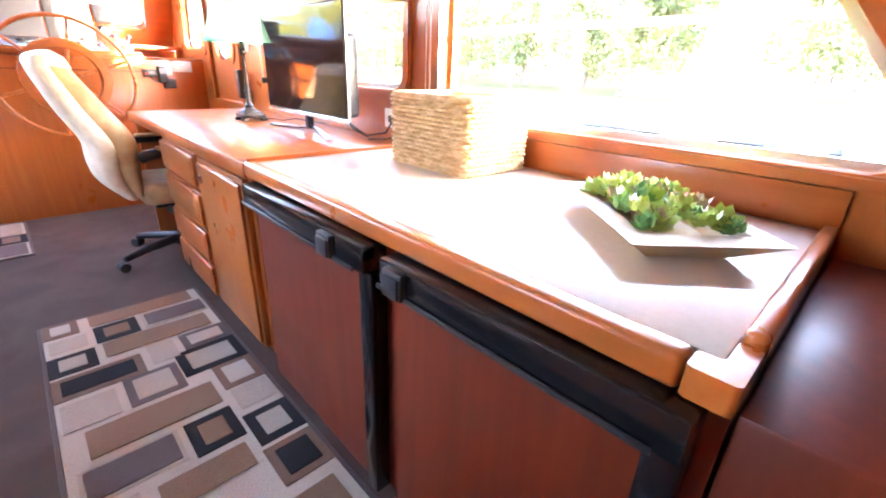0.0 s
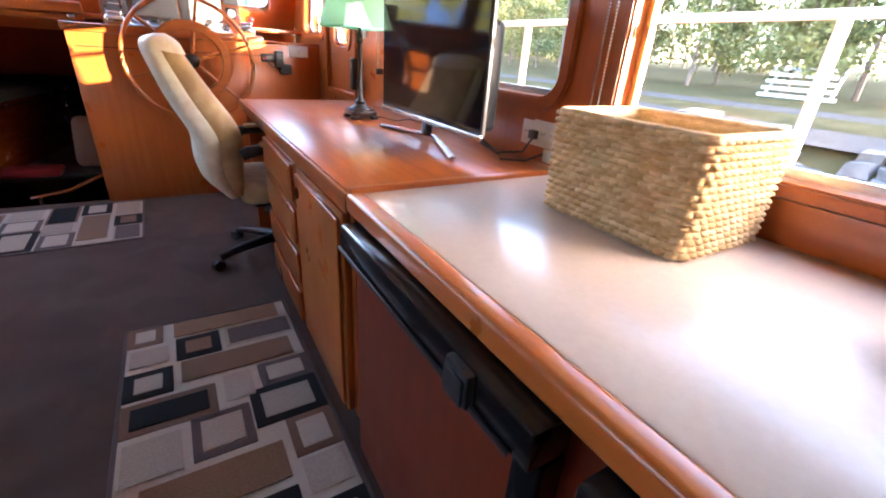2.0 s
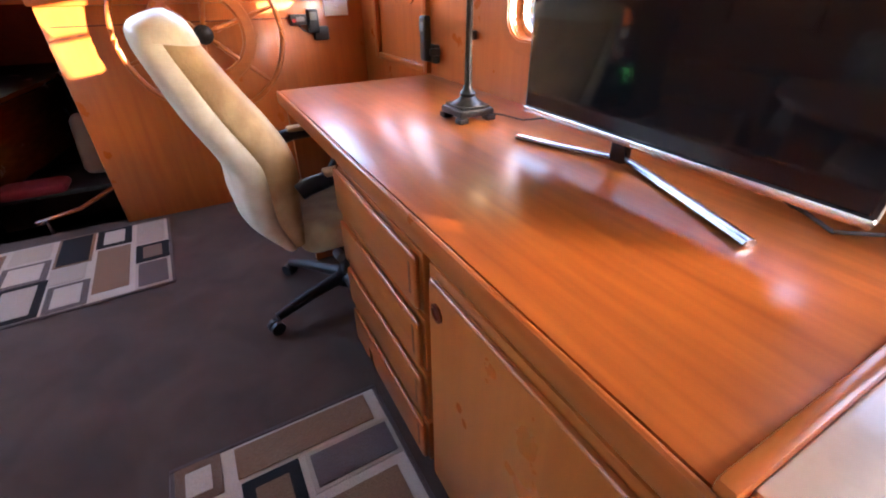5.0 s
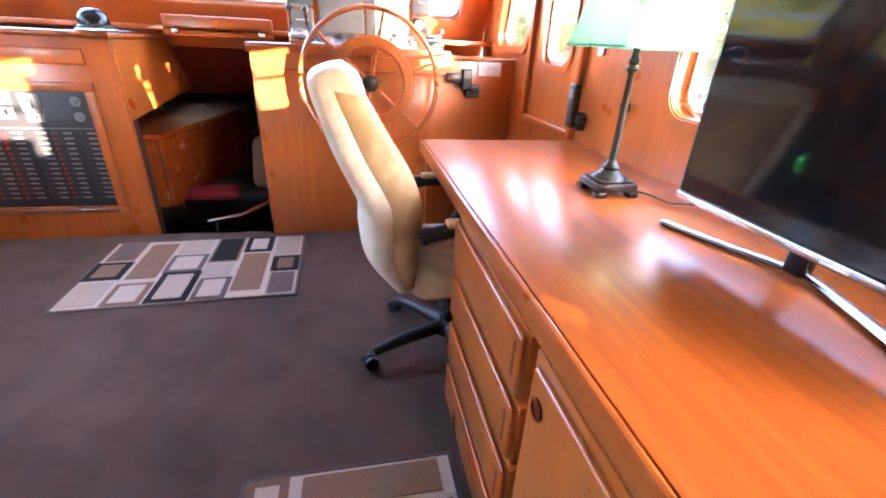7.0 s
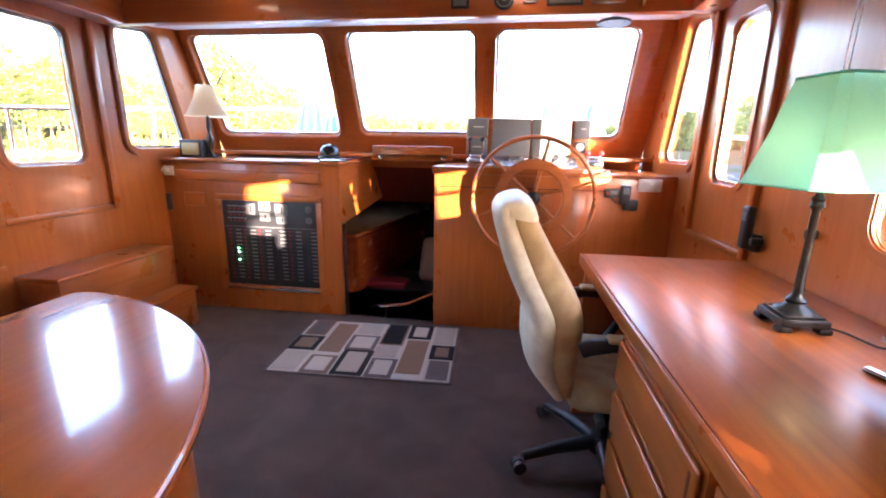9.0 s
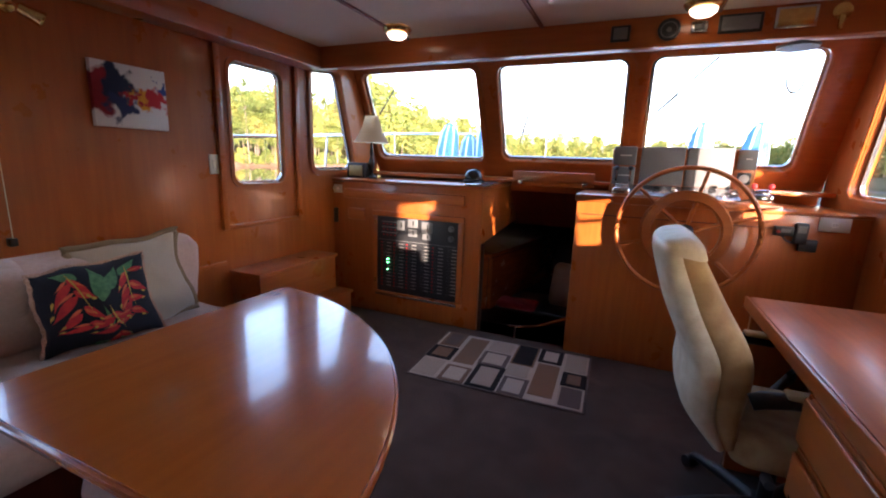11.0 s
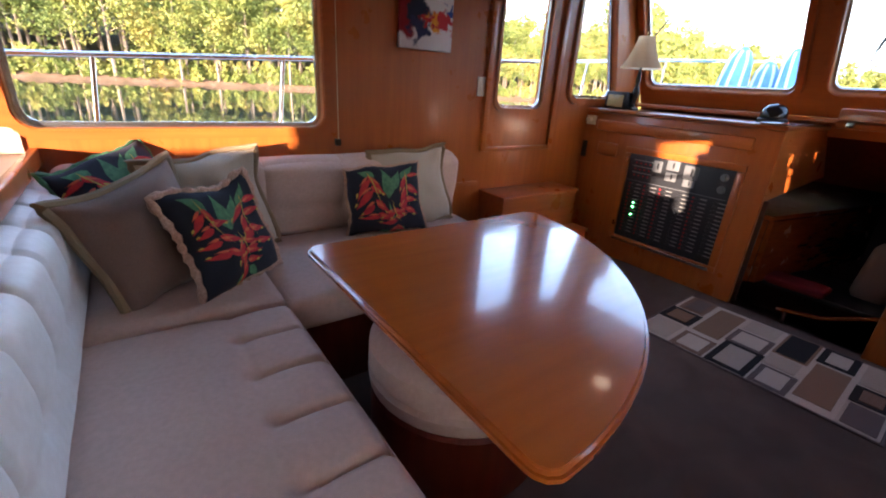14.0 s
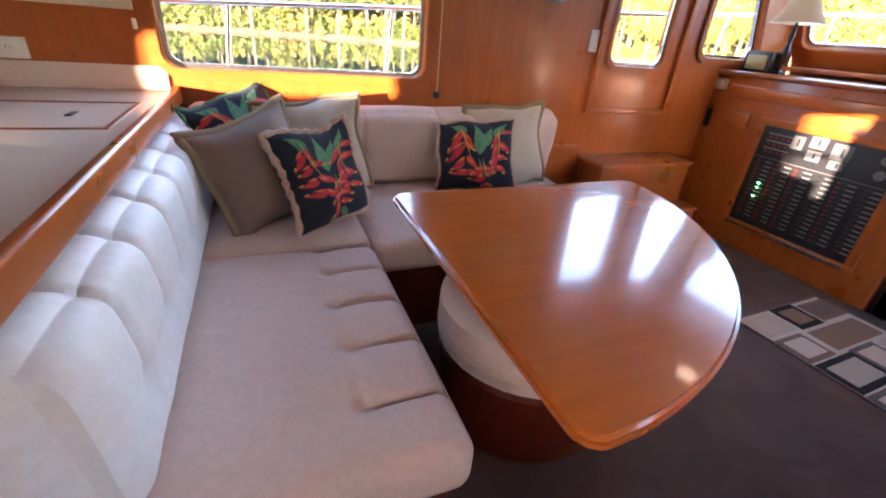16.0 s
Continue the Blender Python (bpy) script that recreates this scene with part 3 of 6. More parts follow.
# ---- more materials ----
RUG_CREAM = mat("rug_cream", (0.55, 0.47, 0.38), 0.95, color2=(0.44, 0.37, 0.29), scale=260, bump=0.7, vary=0.12, sheen=0.2)
RUG_WHITE = mat("rug_ivory", (0.66, 0.58, 0.49), 0.95, color2=(0.56, 0.48, 0.39), scale=260, bump=0.7, vary=0.08, sheen=0.2)
RUG_TAN = mat("rug_tan", (0.30, 0.165, 0.085), 0.95, color2=(0.22, 0.115, 0.058), scale=260, bump=0.7, vary=0.15, sheen=0.2)
RUG_BROWN = mat("rug_brown", (0.25, 0.125, 0.07), 0.95, color2=(0.17, 0.095, 0.06), scale=260, bump=0.7, vary=0.12, sheen=0.2)
RUG_MAUVE = mat("rug_mauve", (0.13, 0.088, 0.082), 0.95, color2=(0.10, 0.066, 0.062), scale=260, bump=0.7, vary=0.12, sheen=0.2)
RUG_BLACK = mat("rug_black", (0.012, 0.011, 0.013), 0.95, color2=(0.02, 0.018, 0.02), scale=260, bump=0.7)
RUGS = {"c": RUG_CREAM, "w": RUG_WHITE, "t": RUG_TAN, "b": RUG_BROWN, "m": RUG_MAUVE, "k": RUG_BLACK}
TAUPE = mat("taupe_linen", (0.25, 0.148, 0.104), 0.9, color2=(0.19, 0.112, 0.08), scale=330, bump=0.3, vary=0.1, sheen=0.08)
BEIGE = mat("beige_linen", (0.52, 0.43, 0.32), 0.9, color2=(0.45, 0.365, 0.265), scale=330, bump=0.3, vary=0.08, sheen=0.3)
WELT = mat("tan_welt", (0.28, 0.19, 0.11), 0.9, color2=(0.26, 0.18, 0.10), scale=200, bump=0.3)
NAVY = mat("navy_cotton", (0.0066, 0.0072, 0.0143), 0.8, color2=(0.0099, 0.0099, 0.0176), scale=300, bump=0.2, sheen=0.03)
F_RED = mat("printed_red", (0.62, 0.035, 0.03), 0.75, color2=(0.45, 0.02, 0.03), scale=40)
F_ORANGE = mat("printed_coral", (0.72, 0.16, 0.06), 0.75, color2=(0.6, 0.10, 0.05), scale=40)
F_GREEN = mat("printed_green", (0.10, 0.26, 0.11), 0.75, color2=(0.05, 0.16, 0.07), scale=60)
F_YELL = mat("printed_yellow", (0.60, 0.42, 0.07), 0.75, color2=(0.45, 0.30, 0.05), scale=40)
F_FRINGE = mat("peach_fringe", (0.66, 0.42, 0.30), 0.9, color2=(0.45, 0.25, 0.16), scale=120, bump=0.5)
STRAW = mat("woven_seagrass", (0.80, 0.585, 0.34), 0.75, color2=(0.52, 0.325, 0.145), scale=26, stretch=(1, 1, 3), bump=0.4, bump_scale=170, vary=0.16, mix=(0.3, 0.6))
TRAY_W = mat("bleached_wood", (0.56, 0.38, 0.21), 0.6, color2=(0.42, 0.27, 0.14), scale=6, stretch=(2, 2, 9), bump=0.2, vary=0.1)
SUCC_A = mat("succulent_lime", (0.48, 0.52, 0.09), 0.5, color2=(0.34, 0.45, 0.09), scale=30)
SUCC_B = mat("succulent_green", (0.20, 0.38, 0.10), 0.5, color2=(0.13, 0.27, 0.08), scale=30)
SUCC_C = mat("succulent_blush", (0.40, 0.20, 0.12), 0.5, color2=(0.32, 0.28, 0.10), scale=30)
SCREEN = mat("tv_screen", (0.006, 0.006, 0.007), 0.06, color2=(0.008, 0.008, 0.009), scale=5, spec=0.4)
RED_P = mat("red_plastic", (0.42, 0.02, 0.02), 0.5)
RED_C = mat("dark_red_cloth", (0.22, 0.015, 0.02), 0.9, scale=100)
BLUE_C = mat("blue_canvas", (0.06, 0.22, 0.55), 0.8, color2=(0.045, 0.17, 0.45), scale=30, bump=0.2)
BLUE_L = mat("pale_blue_stripe", (0.42, 0.62, 0.82), 0.8, color2=(0.36, 0.55, 0.76), scale=30)
CREAM_CV = mat("cream_canvas", (0.42, 0.34, 0.18), 0.85, color2=(0.48, 0.41, 0.26), scale=20, bump=0.15)


def shade_mat(name, color):
    m = mat(name, color, 0.8, color2=tuple(c * 0.9 for c in color), scale=200, bump=0.1)
    n, l = m.node_tree.nodes, m.node_tree.links
    t, mx = n.new("ShaderNodeBsdfTranslucent"), n.new("ShaderNodeMixShader")
    t.inputs[0].default_value = (*color, 1)
    mx.inputs[0].default_value = 0.68
    l.new(n["Principled BSDF"].outputs[0], mx.inputs[1])
    l.new(t.outputs[0], mx.inputs[2])
    l.new(mx.outputs[0], n["Material Output"].inputs[0])
    return m


GREEN_SH, IVORY_SH = shade_mat("green_silk_shade", (0.34, 0.70, 0.57)), shade_mat("ivory_shade", (0.80, 0.60, 0.38))


# ---- rugs ----
RUG_ONE = "Amb 2 16 66 100|Btw 18 34 33 95|Ccw 34 52 72 98|Dkt 53 68 55 100|Ewk 69 84 70 100|Fcw 85 100 60 100|Gtk 0 17 36 64|Hwm 34 52 42 71|Icw 52 68 30 54|Jtw 69 85 6 68|Kbk 86 100 34 60|Lcw 0 17 0 34|Mwb 18 34 0 29|Nck 35 53 0 42|Owm 54 69 0 30|Pmc 86 100 0 33"
RUG_TWO = ("Awb 0 20 0 8|Btw 24 96 0 8|Ccw 0 25 9 17|Dtk 27 53 8 17|Emc 56 100 8 16|Ftw 27 96 17 26|Gck 0 25 18 27|Hkb 0 46 28 37|Icw 48 68 26 36|Jcm 70 100 26 34|"
           "Kcw 0 30 38 49|Lcm 32 61 37 48|Mck 62 100 34 45|Ntw 8 74 49 59|Owb 76 100 45 55|Pmc 4 46 60 69|Qtk 49 73 60 70|Rcw 75 100 55 64|Sck 75 100 65 75|Ttw 28 72 71 79|Ukb 74 100 76 86|Vcw 0 26 70 80|Wck 0 40 81 90|Xtw 43 96 88 97|Ywb 0 40 91 99")


def rug(spec, w, d, m, label):
    r = thing("rug", label, "rug", m.translation, "patterned rugs")
    part("ground", B(-w / 2, w / 2, -d / 2, d / 2, 0.0, 0.008, 0.003, 1, m), RUG_WHITE, r, "ivory pile ground")
    for x0, x1, y0, y1 in ((-w / 2 - 0.014, w / 2 + 0.014, -d / 2 - 0.014, -d / 2), (-w / 2 - 0.014, w / 2 + 0.014, d / 2, d / 2 + 0.014), (-w / 2 - 0.014, -w / 2, -d / 2, d / 2), (w / 2, w / 2 + 0.014, -d / 2, d / 2)):
        part("binding", B(x0, x1, y0, y1, 0.0, 0.008, 0.003, 1, m), RUG_MAUVE, r)
    for cell in spec.split("|"):
        k, *v = cell.split()
        u0, u1, v0, v1 = (float(c) / 100 for c in v)
        x0, x1, y0, y1 = (u0 - 0.5) * w, (u1 - 0.5) * w, (v0 - 0.5) * d, (v1 - 0.5) * d
        b = 0.032 if k[2] == "k" else 0.026 if k[2] in "mb" else 0.013
        if k[2] != "w":
            part("frame_block", B(x0, x1, y0, y1, 0.008, 0.0105, 0.002, 1, m), RUGS[k[2]], r)
        part("block", B(x0 + b, x1 - b, y0 + b, y1 - b, 0.0106, 0.013, 0.002, 1, m), RUGS[k[1]], r)
    return r


rug(RUG_ONE, 1.05, 0.72, pose(-1.155, 2.44, 0.0005, 0, 0, 2.0), "short patterned rug of brown, ivory and black rectangles on carpet")
rug(RUG_TWO, 0.585, 1.62, pose(-0.325, 0.25, 0.0005, 0, 0, 0.5) @ Matrix.Diagonal((1, -1, 1, 1)), "long patterned runner of brown, ivory and black rectangles on carpet")

# ---- desk things ----
tv = thing("television", "flat black television on a silver forked stand", "television", (0.45, 0.61, 0.8))
part("housing", B(0.425, 0.438, 0.25, 0.965, 0.885, 1.30, 0.004), BLACK_P, tv)
part("back_bulge", B(0.438, 0.515, 0.30, 0.92, 0.895, 1.2, 0.02, 3), BLACK_P, tv)
part("screen", B(0.4225, 0.4249, 0.258, 0.957, 0.90, 1.293, 0.001, 1), SCREEN, tv, "glossy black screen")
part("bezel", B(0.419, 0.4295, 0.25, 0.965, 0.882, 0.8975, 0.003), SILVER, tv, "silver lower bezel")
bm = bmesh.new()
tube(bm, [(0.43, 0.99, 0.8085), (0.478, 0.86, 0.8085), (0.512, 0.765, 0.812), (0.524, 0.71, 0.816), (0.512, 0.655, 0.812), (0.462, 0.515, 0.8085), (0.405, 0.365, 0.8085)], 0.0125, 8)
for v in bm.verts:
    v.co.z = 0.8085 + (v.co.z - 0.8085) * 0.62
part("stand_foot", bm, SILVER, tv, "brushed silver forked foot")
part("stand_neck", B(0.484, 0.514, 0.69, 0.732, 0.814, 0.90, 0.010, 3), BLACK_G, tv)
part("badge", B(0.4185, 0.4192, 0.585, 0.63, 0.8865, 0.893), WHITE_P, tv)

LX, LY = 0.43, 1.245
lamp = thing("table_lamp", "bronze table lamp with green shade on desk", "lamp", (LX, LY, 0.8))
bm = bmesh.new()
for sx in (-1, 1):
    for sy in (-1, 1):
        box(bm, LX + sx * 0.048 - 0.016, LX + sx * 0.048 + 0.016, LY + sy * 0.048 - 0.016, LY + sy * 0.048 + 0.016, 0.8005, 0.816, 0.004)
box(bm, LX - 0.060, LX + 0.060, LY - 0.060, LY + 0.060, 0.816, 0.838, 0.006)
box(bm, LX - 0.050, LX + 0.050, LY - 0.050, LY + 0.050, 0.838, 0.846, 0.003)
part("base", bm, BRONZE, lamp, "square footed dark bronze base")
part("column", lathe(bmesh.new(), [(0.05, 0.846), (0.048, 0.850), (0.032, 0.857), (0.022, 0.868), (0.026, 0.876), (0.017, 0.884), (0.012, 0.90), (0.010, 1.0), (0.009, 1.12), (0.013, 1.125), (0.017, 1.132), (0.012, 1.142), (0.016, 1.15), (0.009, 1.162), (0.008, 1.20)], pose(LX, LY, 0), 20), BRONZE, lamp)
bm = bmesh.new()
prof = [(0.138, 1.182), (0.124, 1.23), (0.103, 1.31), (0.085, 1.40), (0.075, 1.445)]
prev = None
for w, z in prof:
    loop = [bm.verts.new((p[0] + LX, p[1] + LY, z)) for p in rpoly([(x * c, y * c) for (x, y) in ((-1, -1), (1, -1), (1, 1), (-1, 1)) for c in (w,)], w * 0.22, 1)]
    if prev:
        for i in range(len(loop)):
            bm.faces.new((prev[i - 1], prev[i], loop[i], loop[i - 1]))
    prev = loop
bmesh.ops.transform(bm, matrix=Matrix.Translation((LX, LY, 0)) @ pose(0, 0, 0, 0, 0, 12) @ Matrix.Translation((-LX, -LY, 0)), verts=bm.verts)
sh = part("shade", bm, GREEN_SH, lamp, "pale green fabric shade", angle=20)
for w, z in (prof[0], prof[-1]):
    q = [pose(LX, LY, 0, 0, 0, 12) @ Vector((p[0], p[1], z)) for p in rpoly([(x * w, y * w) for x, y in ((-1, -1), (1, -1), (1, 1), (-1, 1))], w * 0.22, 1)]
    part("shade_trim", tube(bmesh.new(), q, 0.0035, 6, True), GREEN_SH, sh)
bm = bmesh.new()
bmesh.ops.create_icosphere(bm, subdivisions=2, radius=0.028, matrix=Matrix.Translation((LX, LY, 1.26)))
part("bulb", bm, glow("warm_bulb", (1.0, 0.75, 0.42), 0.8), lamp, "lit warm bulb")
part("socket", rod(bmesh.new(), (LX, LY, 1.20), (LX, LY, 1.235), 0.014), BRASS, lamp)
cord = thing("power_cord", "thin dark lamp cord on the desk", "cable", (0.6, 1.2, 0.8))
part("wire", tube(bmesh.new(), [(LX + 0.07, LY - 0.02, 0.81), (LX + 0.10, LY - 0.05, 0.808), (0.55, 1.12, 0.806), (0.60, 1.06, 0.82), (0.66, 1.02, 0.806), (0.69, 0.9, 0.806)], 0.003, 6), BLACK_P, cord)
cb = thing("television_cable", "tangled black cables behind the television", "cable", (0.6, 0.4, 0.8))
part("wire", tube(bmesh.new(), [(0.50, 0.45, 0.92), (0.55, 0.42, 0.84), (0.60, 0.38, 0.808), (0.56, 0.32, 0.808), (0.62, 0.27, 0.81), (0.68, 0.26, 0.83)], 0.004, 6), BLACK_P, cb)
part("wire", tube(bmesh.new(), [(0.50, 0.55, 0.93), (0.60, 0.40, 0.81), (0.64, 0.31, 0.83), (0.672, 0.30, 0.885)], 0.004, 6), BLACK_P, cb)
part("plug", B(0.655, 0.676, 0.285, 0.315, 0.872, 0.90, 0.004), BLACK_P, cb)


def outlet(m, w, h, label, n=1):
    """A wall plate with sockets; m takes (u, v, n) to the world."""
    o = thing("outlet", label, "outlet", m.translation, "wall outlets")
    part("plate", B(-w / 2, w / 2, -h / 2, h / 2, 0.0, 0.007, 0.003, 2, m), WHITE_P, o)
    for i in range(n):
        c = (i - (n - 1) / 2) * 0.042
        s = part("socket", B(c - 0.015, c + 0.015, -0.013, 0.013, 0.0071, 0.009, 0.004, 2, m), WHITE_P, o)
        for sx in (-0.006, 0.006):
            part("slot", B(c + sx - 0.0012, c + sx + 0.0012, -0.002, 0.006, 0.009, 0.0095, 0, 2, m), BLACK_P, s)
    return o


M_SI = plane_m((STBD - 0.002, 0, 0), (0, -1, 0), (0, 0, 1))   # faces inboard on the starboard side
outlet(plane_m((STBD - 0.003, 0.258, 0.888), (0, -1, 0), (0, 0, 1)), 0.15, 0.082, "white double outlet plate on the wood wall", 2)
outlet(plane_m((STBD - 0.003, 0.36, 0.885), (0, -1, 0), (0, 0, 1)), 0.05, 0.078, "narrow white socket plate on the wood wall", 1)
outlet(plane_m((STBD - 0.003, 0.232, 0.824), (0, -1, 0), (0, 0, 1)), 0.075, 0.04, "small white cable box at the desk back", 0)
outlet(plane_m((0.54, 2.879, 1.045), (1, 0, 0), (0, 0, 1)), 0.14, 0.078, "white outlet plate on the helm face", 1)
outlet(plane_m((STBD - 0.003, 1.88, 1.185), (0, -1, 0), (0, 0, 1)), 0.045, 0.06, "small white switch on the wood wall", 0)
sw = thing("light_switch", "white switch plate on the wood wall", "switch", (PORT, 1.76, 1.25))
part("plate", B(PORT + 0.001, PORT + 0.008, 1.725, 1.795, 1.19, 1.31, 0.003), WHITE_P, sw)
part("rocker", B(PORT + 0.0081, PORT + 0.011, 1.744, 1.776, 1.222, 1.278, 0.003), WHITE_P, sw)

# roller shade bead chains by the starboard windows
for y0, x in ((0.085, 0.67), (1.62, 0.67)):
    ch = thing("bead_chain", "hanging loop of ivory shade beads", "chain", (x, y0, 1.2), "shade chains")
    zb = 0.872 if y0 < 1 else 0.99
    bm = bmesh.new()
    n = 125
    for i in range(n):
        for dy, dx in ((-0.014, 0.0), (0.014, 0.004)):
            z = zb + 0.02 + (1.88 - zb) * i / n
            bmesh.ops.create_icosphere(bm, subdivisions=1, radius=0.0031, matrix=Matrix.Translation((x + dx, y0 + dy, z)))
    tagged(part("chain", bm, WHITE_P, ch, "ivory beads"), kind="stuff")
    part("tensioner", B(x - 0.008, STBD - 0.004, y0 - 0.012, y0 + 0.012, zb - 0.014, zb + 0.018, 0.005), BRONZE, ch)
knob = thing("cleat", "small bronze cleat on the wood wall", "cleat", (0.69, 0.17, 0.92))
part("stud", lathe(bmesh.new(), [(0.010, 0), (0.012, 0.004), (0.009, 0.012), (0.012, 0.018), (0.008, 0.022)], plane_m((STBD - 0.001, 0.17, 0.92), (0, -1, 0), (0, 0, 1)), 14), BRONZE, knob)

for nm, y0, y1, zb in (("roller_shade", 0.20, 1.44, 1.335), ("roller_shade", -0.95, 0.06, 1.43)):
    rs_ = thing(nm, "cream roller shade half lowered over a starboard window", "blind", (0.66, (y0 + y1) / 2, 1.9), "roller shades")
    part("cloth", B(STBD - 0.031, STBD - 0.028, y0, y1, zb, 1.93), SHADE_C, rs_)
    part("hem_bar", B(STBD - 0.036, STBD - 0.024, y0, y1, zb - 0.02, zb + 0.004, 0.004), SHADE_C, rs_)
    part("roll", rod(bmesh.new(), (STBD - 0.045, y0, 1.935), (STBD - 0.045, y1, 1.935), 0.026, None, 18), SHADE_C, rs_)

# cordless handset in a wall cradle
ph = thing("handset", "black cordless handset in a wall cradle", "phone", (0.66, 1.95, 0.9))
part("cradle", B(0.665, 0.699, 1.905, 1.985, 0.855, 0.93, 0.01, 3), BLACK_P, ph)
part("body", B(0.628, 0.664, 1.922, 1.972, 0.865, 1.045, 0.010, 3, None), BLACK_P, ph)
part("clip", B(0.64, 0.69, 1.885, 1.905, 0.89, 0.92, 0.006), BLACK_P, ph)
part("display", B(0.6265, 0.628, 1.930, 1.964, 0.985, 1.02), GREY_P, ph)

# ---- basket ----
bx0, bx1, by0, by1, bz0, bz1 = 0.392, 0.655, -0.40, -0.068, 0.800, 1.012
bk = thing("basket", "open rectangular woven seagrass basket on the counter", "basket", (0.52, -0.23, 0.8))
ring0 = rpoly(rect(bx0, bx1, by0, by1), 0.022, 4)
per, acc = [], 0.0
for i in range(len(ring0)):
    a, b = ring0[i], ring0[(i + 1) % len(ring0)]
    per.append((acc, a, b))
    acc += (b - a).length
NU, ROWS_B, CELL = 520, 16, acc / 52
bm = bmesh.new()
cx, cy = (bx0 + bx1) / 2, (by0 + by1) / 2
rows = []
for j in range(ROWS_B * 4 + 1):
    v = j / (ROWS_B * 4)
    row = []
    for i in range(NU):
        s = acc * i / NU
        st, a, b = max((p for p in per if p[0] <= s), key=lambda p: p[0])
        d = (b - a).normalized()
        p = a + d * (s - st)
        nrm = Vector((d.y, -d.x))
        k = v * ROWS_B
        r = math.floor(k)
        u = s / CELL + 0.5 * (r % 2) + 0.18 * noise.noise(Vector((s * 9, r * 1.7, 0)))
        puff = 0.0125 * abs(math.sin(math.pi * u)) ** 0.6 * max(0.0, math.sin(math.pi * (k - r))) ** 0.6
        puff += 0.0015 * noise.noise(Vector((s * 30, v * 20, 3)))
        flare = 1 + 0.025 * v
        row.append(bm.verts.new((cx + (p.x - cx) * flare + nrm.x * puff, cy + (p.y - cy) * flare + nrm.y * puff, bz0 + 0.001 + (bz1 - bz0) * v)))
    rows.append(row)
for a, b in zip(rows, rows[1:]):
    for i in range(NU):
        bm.faces.new((a[i - 1], a[i], b[i], b[i - 1]))
part("weave", bm, STRAW, bk, "chunky woven seagrass sides", angle=80)
bm = bmesh.new()
inner = [[bm.verts.new((cx + (p.x - cx) * f, cy + (p.y - cy) * f, z)) for p in inset(ring0, 0.009)] for f, z in ((1.025, bz1), (1.012, (bz0 + bz1) / 2), (1.0, bz0 + 0.01))]
for a, b in zip(inner, inner[1:]):
    for i in range(len(a)):
        bm.faces.new((a[i - 1], a[i], b[i], b[i - 1]))
bm.faces.new(inner[-1])
part("lining", bm, STRAW, bk, "inner wall of the basket")
part("rim", tube(bmesh.new(), [(cx + (p.x - cx) * 1.025, cy + (p.y - cy) * 1.025, bz1) for p in inset(ring0, 0.003)], 0.007, 8, True), STRAW, bk, "bound seagrass rim")

# ---- succulent tray ----
TM = pose(0.395, -0.905, 0.7995, 0, 0, 48)
tray = thing("succulent_planter", "flared bleached-wood tray filled with green succulents", "planter", TM.translation)
bm = bmesh.new()
tops = []
for (w, d, z) in ((0.14, 0.07, 0.0), (0.205, 0.13, 0.045), (0.16, 0.09, 0.047), (0.13, 0.06, 0.02)):
    tops.append([bm.verts.new(TM @ Vector((sx * w, sy * d, z))) for sx, sy in ((-1, -1), (1, -1), (1, 1), (-1, 1))])
for a, b in zip(tops, tops[1:]):
    for i in range(4):
        bm.faces.new((a[i - 1], a[i], b[i], b[i - 1]))
bm.faces.new(tops[0])
bm.faces.new(tops[-1])
part("tray", bm, TRAY_W, tray, "flared bleached wood tray", angle=10)
rng = random.Random(4)


def rosette(r, n, tip):
    bm = bmesh.new()
    for ringi, (k, el, rr) in enumerate(((n, 18, 1.0), (n - 1, 42, 0.8), (max(4, n - 3), 66, 0.55))):
        for i in range(k):
            a = 2 * math.pi * (i + 0.5 * ringi) / k + rng.uniform(-0.1, 0.1)
            e = radians(el + rng.uniform(-6, 6))
            L, w = r * rr * 1.15, r * 0.36
            m = pose(0, 0, 0.004, 0, 0, math.degrees(a)) @ pose(0, 0, 0, 0, -math.degrees(e), 0)
            q = [(0, 0, 0), (L * 0.68, w, 0.002), (L, 0, 0.004 + tip * L), (L * 0.68, -w, 0.002), (L * 0.55, 0, -w * 0.5), (L * 0.5, 0, w * 0.35)]
            vs = [bm.verts.new(m @ Vector(p)) for p in q]
            for f in ((0, 1, 5), (1, 2, 5), (2, 3, 5), (3, 0, 5), (1, 0, 4), (2, 1, 4), (3, 2, 4), (0, 3, 4)):
                bm.faces.new([vs[t] for t in f])
    bmesh.ops.remove_doubles(bm, verts=bm.verts, dist=0.00005)
    return bm


kinds = [finish(rosette(r, n, tp), "rosette", mt) for r, n, tp, mt in ((0.034, 8, 0.1, SUCC_A), (0.028, 7, 0.3, SUCC_B), (0.030, 9, 0.1, SUCC_A), (0.032, 7, 0.2, SUCC_C), (0.024, 6, 0.5, SUCC_B))]
for i in range(54):
    u, v = rng.uniform(-0.145, 0.145), rng.uniform(-0.075, 0.075)
    ob = new("rosette", kinds[rng.choice((0, 0, 1, 2, 2, 3, 4))])
    ob.parent = tray
    ob.matrix_parent_inverse = tray.matrix_basis.inverted()
    ob.matrix_basis = TM @ pose(u, v, 0.035 + 0.02 * (1 - (u / 0.16) ** 2) * (1 - (v / 0.09) ** 2) + rng.uniform(0, 0.012), rng.uniform(-30, 30), rng.uniform(-30, 30), rng.uniform(0, 360)) @ Matrix.Scale(rng.uniform(0.7, 1.25), 4)

